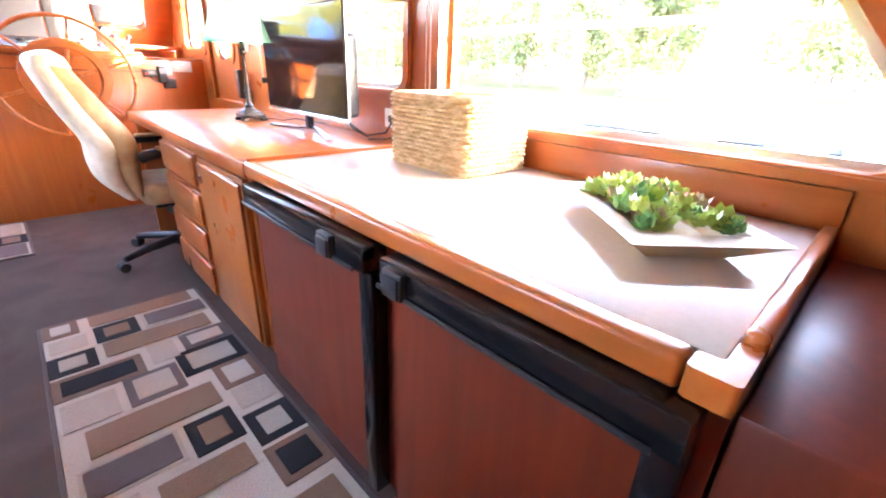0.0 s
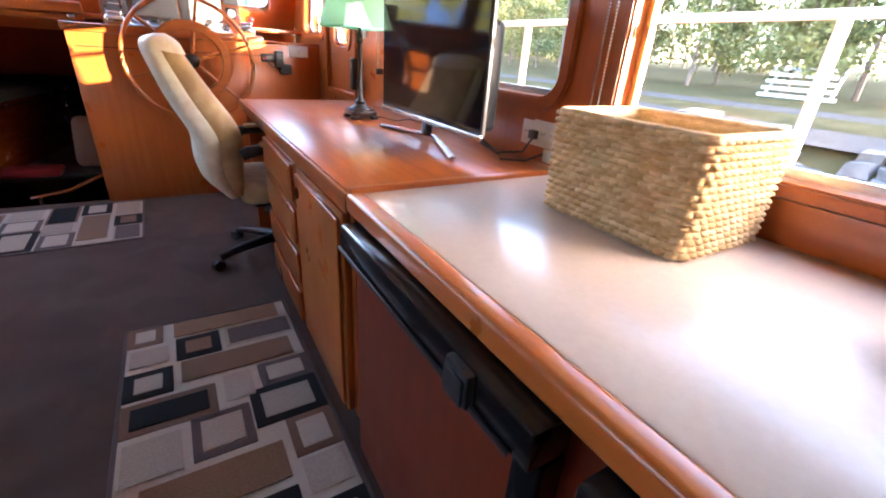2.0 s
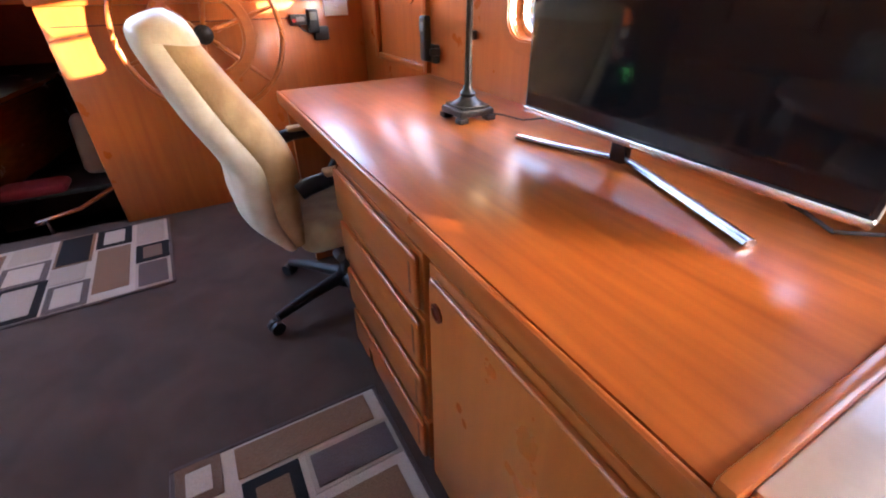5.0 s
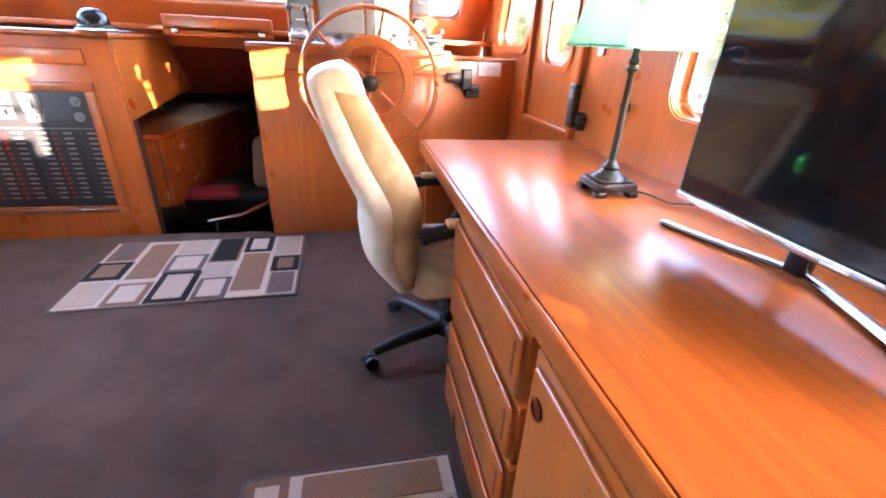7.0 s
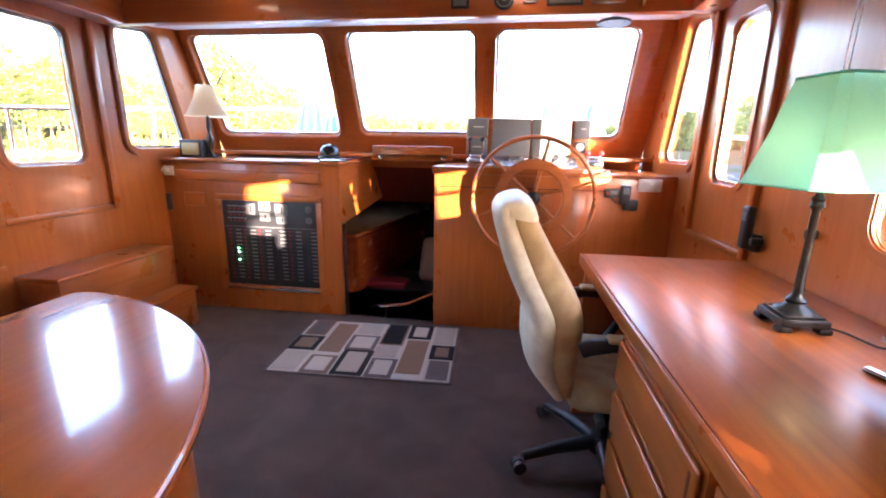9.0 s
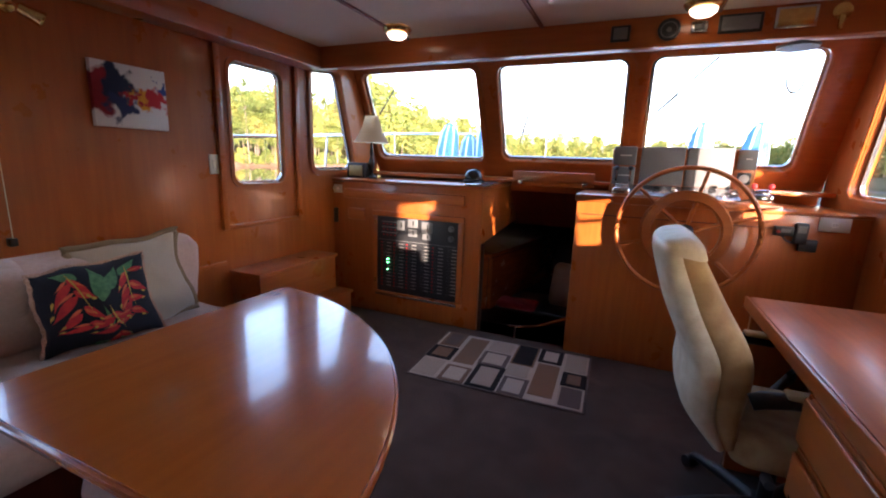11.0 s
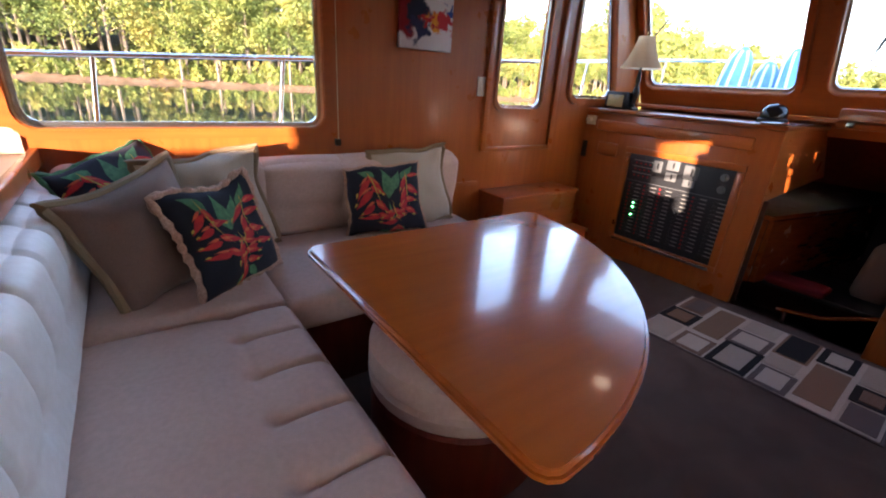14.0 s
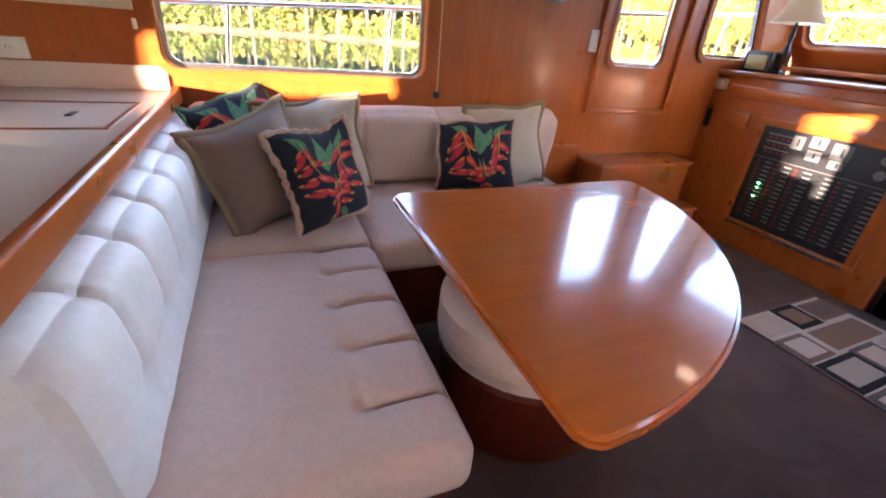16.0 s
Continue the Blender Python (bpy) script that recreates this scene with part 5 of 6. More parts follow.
# ---- port door, steps, picture, sconce ----
def door_set(name, x, d, y0, y1, zb, win, label):
    """A side door: slab with the window's opening, raised frame strips, trim ring. d: the inboard direction."""
    th = thing(name, label, "door", (x, y0, 0), kind="structure")
    m = plane_m((x, 0, 0), (0, 1, 0), (0, 0, 1))
    for a, b, z0, z1 in ((y0 - 0.045, y0, zb, 1.965), (y1, y1 + 0.045, zb, 1.965), (y0, y1, zb - 0.0, zb + 0.03)):
        part("casing", B(min(x, x + 0.026 * d), max(x, x + 0.026 * d), a, b, z0, z1, 0.006), WOOD_Z if z1 - z0 > 0.3 else WOOD_Y, th, "varnished door casing")
    ring = bmesh.new()
    slab(ring, rpoly(inset(win, -0.022), 0.08), [rpoly(inset(win, 0.001), 0.07)], 0.010 * d, m)
    part("window_trim", ring, WOOD_Z, th)
    gas = bmesh.new()
    slab(gas, rpoly(inset(win, 0.0015), 0.07), [rpoly(inset(win, 0.022), 0.055)], -0.02 * d, m @ pose(0, 0, -0.012 * d))
    part("window_frame", gas, SILVER, th, "bright metal window frame")
    pn = bmesh.new()
    slab(pn, rpoly(inset(win, 0.012), 0.06), [], -0.006 * d, m @ pose(0, 0, -0.02 * d))
    part("pane", pn, GLASS, th).visible_shadow = False
    return th


door_set("door_1", PORT, 1, 1.83, 2.46, 0.83, PORT_DOOR_WIN, "varnished port side door with a window")
door_set("door_2", STBD, -1, 2.04, 2.60, 0.80, STBD_DOOR_WIN, "varnished starboard side door with a window")
st = thing("boarding_steps", "two varnished wooden boarding steps by the door", "steps", (-2.7, 2.2, 0))
part("upper_box", B(PORT + 0.002, -2.64, 1.83, 2.60, 0, 0.535, 0.004), WOOD_Y, st)
part("upper_tread", B(PORT + 0.002, -2.625, 1.815, 2.615, 0.536, 0.56, 0.008), WOOD_Y, st)
part("lower_box", B(-2.638, -2.49, 1.95, 2.60, 0, 0.255, 0.004), WOOD_Y, st)
part("lower_tread", B(-2.638, -2.475, 1.935, 2.615, 0.256, 0.28, 0.008), WOOD_Y, st)
setting("trim_wall_rail", B(PORT, PORT + 0.012, 1.55, 1.80, 0.60, 0.625, 0.004), WOOD_Y, "thin varnished rail on the wall", "trim")

pc = thing("painting", "abstract splash painting on white canvas", "picture", (PORT, 1.3, 1.58))
PY0, PY1, PZ0, PZ1 = 1.122, 1.474, 1.427, 1.732
canvas = mat("abstract_canvas", (0.72, 0.70, 0.70), 0.8)
n, l = canvas.node_tree.nodes, canvas.node_tree.links
tcn = n.new("ShaderNodeTexCoord")
prevc = None
for k, (cy_, cz_, rad, colr, sc) in enumerate(((1.19, 1.59, 0.10, (0.26, 0.01, 0.02), 9), (1.235, 1.64, 0.085, (0.012, 0.02, 0.06), 12), (1.25, 1.53, 0.07, (0.02, 0.03, 0.10), 11), (1.345, 1.58, 0.062, (0.75, 0.34, 0.02), 13), (1.415, 1.575, 0.065, (0.55, 0.02, 0.03), 16), (1.435, 1.635, 0.04, (0.02, 0.06, 0.30), 15), (1.30, 1.575, 0.045, (0.45, 0.015, 0.02), 20))):
    vs = n.new("ShaderNodeVectorMath")
    vs.operation = "DISTANCE"
    wob, addv, mul = n.new("ShaderNodeTexNoise"), n.new("ShaderNodeVectorMath"), n.new("ShaderNodeVectorMath")
    wob.inputs["Scale"].default_value, wob.inputs["Detail"].default_value = sc, 5
    l.new(tcn.outputs["Object"], wob.inputs["Vector"])
    mul.operation, addv.operation = "MULTIPLY_ADD", "ADD"
    l.new(wob.outputs["Color"], mul.inputs[0])
    mul.inputs[1].default_value, mul.inputs[2].default_value = (0, 0.22, 0.22), (0, -0.11, -0.11)
    l.new(mul.outputs[0], addv.inputs[0])
    l.new(tcn.outputs["Object"], addv.inputs[1])
    l.new(addv.outputs[0], vs.inputs[0])
    vs.inputs[1].default_value = (PORT + 0.03, cy_, cz_)
    mr, mixc = n.new("ShaderNodeMapRange"), n.new("ShaderNodeMix")
    mr.inputs[1].default_value, mr.inputs[2].default_value, mr.inputs[3].default_value, mr.inputs[4].default_value = rad * 0.75, rad, 1, 0
    l.new(vs.outputs["Value"], mr.inputs[0])
    mixc.data_type = "RGBA"
    mixc.inputs["A"].default_value, mixc.inputs["B"].default_value = (0.72, 0.70, 0.71, 1), (*colr, 1)
    if prevc is not None:
        l.new(prevc, mixc.inputs["A"])
    l.new(mr.outputs[0], mixc.inputs["Factor"])
    prevc = mixc.outputs["Result"]
l.new(prevc, n["Principled BSDF"].inputs["Base Color"])
part("canvas", B(PORT + 0.002, PORT + 0.032, PY0, PY1, PZ0, PZ1, 0.003), canvas, pc, "white canvas with splashed colours")

sc = thing("sconce", "brass swivel reading light on the wall", "lamp", (PORT, 0.91, 1.84))
part("rose", lathe(bmesh.new(), [(0.032, 0), (0.03, 0.008), (0.012, 0.014)], plane_m((PORT + 0.001, 0.86, 1.875), (0, 1, 0), (0, 0, 1)), 20), BRASS, sc)
part("arm", tube(bmesh.new(), [(PORT + 0.012, 0.86, 1.875), (PORT + 0.05, 0.865, 1.875), (PORT + 0.07, 0.88, 1.86)], 0.006, 8), BRASS, sc)
part("head", lathe(bmesh.new(), [(0.014, 0), (0.024, 0.01), (0.026, 0.05), (0.034, 0.085), (0.030, 0.084), (0.02, 0.05)], look((PORT + 0.065, 0.87, 1.865), (PORT + 0.13, 0.99, 1.80)) @ pose(0, 0, 0, 180, 0, 0), 20, False), BRASS, sc, "polished brass lamp head")
bl = thing("roller_shade", "rolled-up cream roller shade above the port window", "blind", (PORT + 0.05, 0.1, 1.92))
part("roll", rod(bmesh.new(), (PORT + 0.045, -0.58, 1.925), (PORT + 0.045, 0.72, 1.925), 0.032, None, 20), SHADE_C, bl)
part("hem_bar", B(PORT + 0.026, PORT + 0.04, -0.57, 0.71, 1.868, 1.885, 0.004), SHADE_C, bl)
ch = thing("cord_loop", "thin cord loop hanging beside the port window", "cord", (PORT + 0.03, 0.74, 1.4))
part("strand", rod(bmesh.new(), (PORT + 0.03, 0.755, 0.93), (PORT + 0.03, 0.755, 1.92), 0.002, None, 6), SHADE_C, ch)
part("tensioner", B(PORT + 0.001, PORT + 0.035, 0.742, 0.77, 0.90, 0.935, 0.004), BRONZE, ch)

# ---- brow instruments and ceiling lights ----
brow_y = 2.598
for x, z, w, h, m_, nm, lb, ct in ((-0.66, 2.042, 0.05, 0.042, BLACK_P, "speaker", "small square black speaker on the brow", "speaker"),
                                   (-0.28, 2.045, 0.038, 0.028, SILVER, "switch_plate", "small metal switch plate on the brow", "switch"),
                                   (-0.10, 2.048, 0.095, 0.045, BLACK_P, "depth_sounder", "black flush instrument with grey screen", "instrument"),
                                   (0.125, 2.055, 0.085, 0.050, SILVER, "brass_gauge", "framed amber gauge on the brow", "gauge")):
    t = thing(nm, lb, ct, (x, brow_y, z))
    part("case", B(x - w, x + w, brow_y - 0.014, brow_y + 0.0005, z - h, z + h, 0.005), m_, t)
    part("face", B(x - w + 0.014, x + w - 0.014, brow_y - 0.016, brow_y - 0.0141, z - h + 0.012, z + h - 0.012, 0.001), GREY_P if m_ is BLACK_P else (BRASS if x > 0 else BLACK_P), t)
rd = thing("round_speaker", "round black speaker on the brow", "speaker", (-0.42, brow_y, 2.045))
part("ring", lathe(bmesh.new(), [(0.055, 0), (0.055, 0.012), (0.045, 0.014), (0.042, 0.006)], plane_m((-0.42, brow_y, 2.045), (1, 0, 0), (0, 0, 1)), 28), BLACK_P, rd)
part("cone", lathe(bmesh.new(), [(0.041, 0.0065), (0.014, 0.004), (0.012, 0.010), (0.0, 0.012)], plane_m((-0.42, brow_y, 2.045), (1, 0, 0), (0, 0, 1)), 24, False), GREY_P, rd)
bs = thing("bell", "small brass bell fitting on the brow", "fitting", (0.30, brow_y, 2.05))
part("plate", lathe(bmesh.new(), [(0.038, 0), (0.038, 0.006), (0.02, 0.012)], plane_m((0.30, brow_y, 2.065), (1, 0, 0), (0, 0, 1)), 20), BRASS, bs)
part("drop", B(0.288, 0.312, brow_y - 0.02, brow_y - 0.001, 1.985, 2.05, 0.006), BRASS, bs)
ds = thing("spotlight_handle", "dark disc control with hanging bead chain", "control", (0.20, 2.75, 1.96))
part("disc", lathe(bmesh.new(), [(0.09, 0), (0.095, 0.012), (0.05, 0.028)], pose(0.20, 2.78, 1.955), 28), GREY_P, ds)
part("shaft", rod(bmesh.new(), (0.20, 2.78, 1.983), (0.20, 2.78, 2.02), 0.016), CHROME, ds)
bm = bmesh.new()
for i in range(50):
    a = math.pi * i / 49
    p = (0.20 + 0.045 * math.cos(a), 2.72, 1.955 - 0.23 * math.sin(a) ** 0.45)
    bmesh.ops.create_cube(bm, size=0.008, matrix=Matrix.Translation(p))
tagged(part("bead_loop", bm, SILVER, ds), kind="stuff")
DOME = glow("lit_dome_glass", (1.0, 0.80, 0.56), 0.5)
for x, y in ((-1.95, 2.36), (-0.285, 2.44)):
    dl = thing("ceiling_light", "brass-rimmed dome light on the headliner, lit", "lamp", (x, y, CEIL), "cabin dome lights")
    part("rim", lathe(bmesh.new(), [(0.085, 0), (0.09, -0.012), (0.08, -0.03), (0.062, -0.036)], pose(x, y, CEIL - 0.0005), 32, False), BRASS, dl)
    part("dome", lathe(bmesh.new(), [(0.062, -0.034), (0.058, -0.052), (0.04, -0.066), (0.0, -0.072)], pose(x, y, CEIL), 28, False), DOME, dl, "frosted lit glass")
hr = thing("ceiling_bracket", "white curtain-rail bracket on the headliner", "bracket", (-0.95, 2.0, CEIL))
part("tube", tube(bmesh.new(), [(-1.02, 1.86, CEIL - 0.02), (-0.97, 2.05, CEIL - 0.05)], 0.012, 10), WHITE_P, hr)
part("end", rod(bmesh.new(), (-0.955, 2.06, CEIL - 0.001), (-0.955, 2.06, CEIL - 0.05), 0.018), WOOD_Z, hr)

# ---- galley counter over the settee's back ----
GY = -0.50
gc = thing("galley_counter", "cream laminate galley counter with wooden fiddle rail", "counter", (-2.0, -0.9, 0.9))
part("worktop", B(PORT + 0.001, -1.05, -1.75, GY, 0.865, 0.90, 0.004), LAMINATE, gc, "cream laminate top")
part("fiddle_rail", B(PORT + 0.001, -1.05, GY, GY + 0.03, 0.85, 0.922, 0.010, 3), WOOD_X, gc, "rounded varnished fiddle rail")
part("cabinet", B(PORT + 0.001, -1.07, -1.73, GY - 0.06, 0, 0.864), WOOD_Z, gc)
part("front_panel", B(PORT + 0.001, -1.07, GY - 0.058, GY - 0.03, 0, 0.849), WOOD_X, gc)
part("backsplash", B(PORT + 0.001, PORT + 0.014, -1.75, GY - 0.01, 0.9005, 1.0, 0.003), LAMINATE, gc, "cream laminate backsplash")
for x0, x1, y0, y1 in ((-2.56, -2.10, -1.0, -0.985), (-2.56, -2.10, -0.575, -0.56), (-2.56, -2.545, -0.985, -0.575), (-2.115, -2.10, -0.985, -0.575)):
    part("hatch_inlay", B(x0, x1, y0, y1, 0.9003, 0.9035, 0.001, 1), WOOD_X, gc, "wooden hatch inlay strip")
part("hatch_pull", B(-2.36, -2.29, -0.72, -0.70, 0.9003, 0.905, 0.002), BRONZE, gc)
outlet(plane_m((PORT + 0.003, -1.03, 1.045), (0, 1, 0), (0, 0, 1)), 0.12, 0.078, "white outlet plate on the galley wall", 1)
sh2 = thing("roller_shade", "cream roller shade over the galley wall", "blind", (PORT + 0.03, -0.9, 1.3))
part("cloth", B(PORT + 0.012, PORT + 0.03, -1.7, -0.585, 1.21, 1.9, 0.004), SHADE_C, sh2)
part("handle_stud", B(PORT + 0.002, PORT + 0.02, -0.60, -0.585, 1.14, 1.18, 0.003), WHITE_P, sh2)

# ---- cushions on the settee ----
def pillow(center, normal, w, h, t, material, edge_mat, label, print_seed=None, turn=0.0, edge_r=0.011):
    n = Vector(normal).normalized()
    u = Vector((0, 0, 1)).cross(n).normalized()
    m = plane_m(center, u, n.cross(u)) @ pose(0, 0, 0, 0, 0, turn)
    rg = random.Random(print_seed or round(center[1] * 1000))
    off = Vector((rg.uniform(0, 9), rg.uniform(0, 9), 0))

    def P(a, b, side, lift=0.0):
        fall = max(0.0, (1 - a * a) * (1 - b * b))
        x = w / 2 * a * (1 - 0.11 * (1 - b * b) * abs(a)) + 0.030 * noise.noise(Vector((a * 1.2, b * 1.2, 7)) + off)
        y = h / 2 * b * (1 - 0.11 * (1 - a * a) * abs(b)) + 0.038 * noise.noise(Vector((a * 1.2, b * 1.2, 3)) + off)
        z = t / 2 * fall ** 0.52
        # soft dents, and folds that run in from the corners
        z += 0.016 * noise.noise(Vector((a * 1.7, b * 1.7, side)) + off) * fall ** 0.5
        for ca, cb in ((1, 1), (-1, 1), (-1, -1), (1, -1)):
            da, db = ca - a, cb - b
            r = math.hypot(da, db)
            if r < 0.9:
                z += 0.010 * math.sin(9 * math.atan2(abs(db), abs(da)) + off.x) * (r / 0.9) * (1 - r / 0.9) * fall ** 0.3
        y -= 0.035 * (1 - b) * z / t                       # the filling sags
        bend = 0.05 * noise.noise(Vector((a * 0.9, b * 0.9, 11)) + off) * max(abs(a), abs(b)) ** 2
        return m @ Vector((x, y, side * (z + lift) + bend))
    p = thing("pillow", label, "pillow", center, "settee pillows")
    bm = bmesh.new()
    N = 26
    grid = {}
    for side in (1, -1):
        for i in range(N + 1):
            for j in range(N + 1):
                edge = i in (0, N) or j in (0, N)
                key = (i, j, 0 if edge else side)
                if key not in grid:
                    grid[key] = bm.verts.new(P(2 * i / N - 1, 2 * j / N - 1, side))
    for side in (1, -1):
        for i in range(N):
            for j in range(N):
                ks = [(i, j), (i + 1, j), (i + 1, j + 1), (i, j + 1)]
                bm.faces.new([grid[(a, b, 0 if a in (0, N) or b in (0, N) else side)] for a, b in ks])
    part("cover", bm, material, p, angle=120)
    rim = [(-1 + 2 * k / 24, -1) for k in range(24)] + [(1, -1 + 2 * k / 24) for k in range(24)] + [(1 - 2 * k / 24, 1) for k in range(24)] + [(-1, 1 - 2 * k / 24) for k in range(24)]
    rr = [edge_r * (1 + 0.35 * math.sin(k * 1.9)) for k in range(len(rim))] if print_seed else edge_r
    part("welt", tube(bmesh.new(), [P(a, b, 1) for a, b in rim], rr, 8, True), edge_mat, p, "corded edge")
    if print_seed:
        def leaf(bm, a, b, ang, L, W, lift):
            d, s = Vector((math.cos(ang), math.sin(ang))), Vector((-math.sin(ang), math.cos(ang)))
            prev = None
            for k in range(7):
                f = k / 6
                wd = W * (0.12 + 0.88 * math.sin(math.pi * f ** 0.62)) * (1 - f ** 4)
                c = Vector((a, b)) + d * (L * f) + s * (0.15 * L * f * f)
                row = []
                for q in (-1, 0, 1):
                    e = c + s * (wd * q)
                    e = Vector((max(-0.97, min(0.97, e.x)), max(-0.97, min(0.97, e.y))))
                    row.append(bm.verts.new(P(e.x, e.y, 1, lift)))
                if prev:
                    for q in range(2):
                        bm.faces.new((prev[q], prev[q + 1], row[q + 1], row[q]))
                prev = row
        for nm, mt, items, lift in (("printed_leaf", F_GREEN, [(-0.05, 0.15, 1.45, 0.75, 0.17), (0.05, 0.3, 0.9, 0.6, 0.13), (0.35, 0.55, 0.6, 0.5, 0.12), (-0.35, 0.62, 2.4, 0.45, 0.12), (0.15, -0.7, -1.1, 0.3, 0.12), (-0.15, -0.75, -2.2, 0.35, 0.12), (0.0, -0.3, 1.6, 0.4, 0.05)], 0.0015),):
            bm = bmesh.new()
            for it in items:
                leaf(bm, *it, lift)
            tagged(part(nm, bm, mt, p), kind="stuff")
        bm, bo, by = bmesh.new(), bmesh.new(), bmesh.new()
        for (a0, b0, da, db, n_) in ((-0.50, 0.62, 0.05, -0.27, 4), (0.50, 0.55, -0.03, -0.26, 4), (0.04, -0.12, 0.03, -0.24, 3)):
            for k in range(n_):
                a, b = a0 + da * k, b0 + db * k
                for sgn in (-1, 1):
                    L = rg.uniform(0.36, 0.58)
                    ang = (-0.5 if sgn > 0 else math.pi + 0.5) + rg.uniform(-0.6, 0.4)
                    leaf(bm, a + rg.uniform(-0.03, 0.03), b + sgn * 0.05, ang, L, 0.072, 0.003)
                    leaf(by, a + math.cos(ang) * L * 0.72, b + sgn * 0.05 + math.sin(ang) * L * 0.72, ang + 0.2, L * 0.25, 0.022, 0.0036)
                    leaf(bo, a + sgn * 0.02, b + 0.02, ang + 0.15 * sgn, L * 0.55, 0.028, 0.0042)
            leaf(by, a0, b0 + 0.2, math.atan2(db, da), abs(db) * n_ * 0.9, 0.014, 0.0045)
        tagged(part("printed_petal", bm, F_RED, p, "red heliconia print"), kind="stuff")
        tagged(part("printed_highlight", bo, F_ORANGE, p), kind="stuff")
        tagged(part("printed_stem", by, F_YELL, p), kind="stuff")
    return p


pillow((-2.690, -0.215, 0.745), (0.75, 0.50, 0.62), 0.46, 0.40, 0.15, NAVY, F_GREEN, "navy tropical print pillow tucked in the settee corner", 7, 14, 0.008)
pillow((-2.395, -0.175, 0.675), (0.74, 0.62, 0.34), 0.48, 0.45, 0.23, TAUPE, WELT, "large taupe linen pillow with tan welt", None, 9, 0.017)
pillow((-2.665, 0.075, 0.685), (1, 0.05, 0.24), 0.48, 0.46, 0.18, BEIGE, WELT, "beige linen pillow with tan welt", None, 6, 0.014)
pillow((-2.330, 0.060, 0.662), (0.84, 0.50, 0.36), 0.38, 0.40, 0.15, NAVY, F_FRINGE, "navy tropical print pillow with fringed edge", 3, 4, 0.014)
pillow((-2.590, 0.90, 0.655), (1, -0.1, 0.28), 0.44, 0.39, 0.13, NAVY, F_FRINGE, "navy tropical print pillow against a beige one", 5, 2, 0.008)
pillow((-2.690, 1.125, 0.680), (1, -0.05, 0.2), 0.50, 0.44, 0.16, BEIGE, WELT, "beige linen pillow with tan welt", None, 3, 0.016)

# ---- outside ----
WATER_Z = -1.35


def water_mat():
    m = bpy.data.materials.new("lake_water")
    m.use_nodes = True
    n, l = m.node_tree.nodes, m.node_tree.links
    b = n["Principled BSDF"]
    b.inputs["Base Color"].default_value = (0.018, 0.028, 0.020, 1)
    b.inputs["Roughness"].default_value = 0.03
    b.inputs["IOR"].default_value = 1.33
    tc, ns, bp_ = n.new("ShaderNodeTexCoord"), n.new("ShaderNodeTexNoise"), n.new("ShaderNodeBump")
    mp_ = n.new("ShaderNodeMapping")
    mp_.inputs["Scale"].default_value = (1.0, 0.6, 1.0)
    l.new(tc.outputs["Object"], mp_.inputs[0])
    l.new(mp_.outputs[0], ns.inputs["Vector"])
    ns.inputs["Scale"].default_value, ns.inputs["Detail"].default_value = 0.7, 4
    bp_.inputs["Strength"].default_value, bp_.inputs["Distance"].default_value = 0.04, 0.08
    l.new(ns.outputs["Fac"], bp_.inputs["Height"])
    l.new(bp_.outputs[0], b.inputs["Normal"])
    return m


bm = bmesh.new()
slab(bm, rect(-600, 600, -600, 700), [], -0.5, pose(0, 0, WATER_Z))
setting("water", bm, water_mat(), "calm dark lake water with faint ripples", "water", smooth=False)

LEAF = mat("autumn_foliage", (0.10, 0.13, 0.02), 0.7)
n, l = LEAF.node_tree.nodes, LEAF.node_tree.links
geo, rmp = n.new("ShaderNodeNewGeometry"), n.new("ShaderNodeValToRGB")
rmp.color_ramp.elements[0].color, rmp.color_ramp.elements[1].color = (0.060, 0.088, 0.022, 1), (0.38, 0.25, 0.07, 1)
for pos, c in ((0.35, (0.14, 0.175, 0.036, 1)), (0.62, (0.27, 0.28, 0.065, 1)), (0.82, (0.36, 0.31, 0.08, 1))):
    e = rmp.color_ramp.elements.new(pos)
    e.color = c
lt, ln, lm, ls = n.new("ShaderNodeTexCoord"), n.new("ShaderNodeTexNoise"), n.new("ShaderNodeMapRange"), n.new("ShaderNodeMath")
ln.inputs["Scale"].default_value, ln.inputs["Detail"].default_value = 0.22, 3.0
lm.inputs[1].default_value, lm.inputs[2].default_value, lm.inputs[3].default_value, lm.inputs[4].default_value = 0.32, 0.68, 0.0, 0.72
ls.operation = "MULTIPLY_ADD"
ls.inputs[1].default_value = 0.28
l.new(lt.outputs["Object"], ln.inputs["Vector"])
l.new(ln.outputs["Fac"], lm.inputs[0])
l.new(geo.outputs["Random Per Island"], ls.inputs[0])
l.new(lm.outputs[0], ls.inputs[2])
l.new(ls.outputs[0], rmp.inputs[0])
l.new(rmp.outputs[0], n["Principled BSDF"].inputs["Base Color"])
tr, mx = n.new("ShaderNodeBsdfTranslucent"), n.new("ShaderNodeMixShader")
l.new(rmp.outputs[0], tr.inputs[0])
mx.inputs[0].default_value = 0.3
l.new(n["Principled BSDF"].outputs[0], mx.inputs[1])
l.new(tr.outputs[0], mx.inputs[2])
l.new(mx.outputs[0], n["Material Output"].inputs[0])
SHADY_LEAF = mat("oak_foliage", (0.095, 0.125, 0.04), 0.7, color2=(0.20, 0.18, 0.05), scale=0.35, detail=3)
BARK = mat("grey_bark", (0.26, 0.195, 0.15), 0.9, color2=(0.12, 0.09, 0.07), scale=8, stretch=(3, 3, 0.6), bump=0.4)
SHORE = mat("leafy_bank", (0.21, 0.115, 0.068), 0.95, color2=(0.12, 0.07, 0.035), scale=1.2, bump=0.5, vary=0.2)
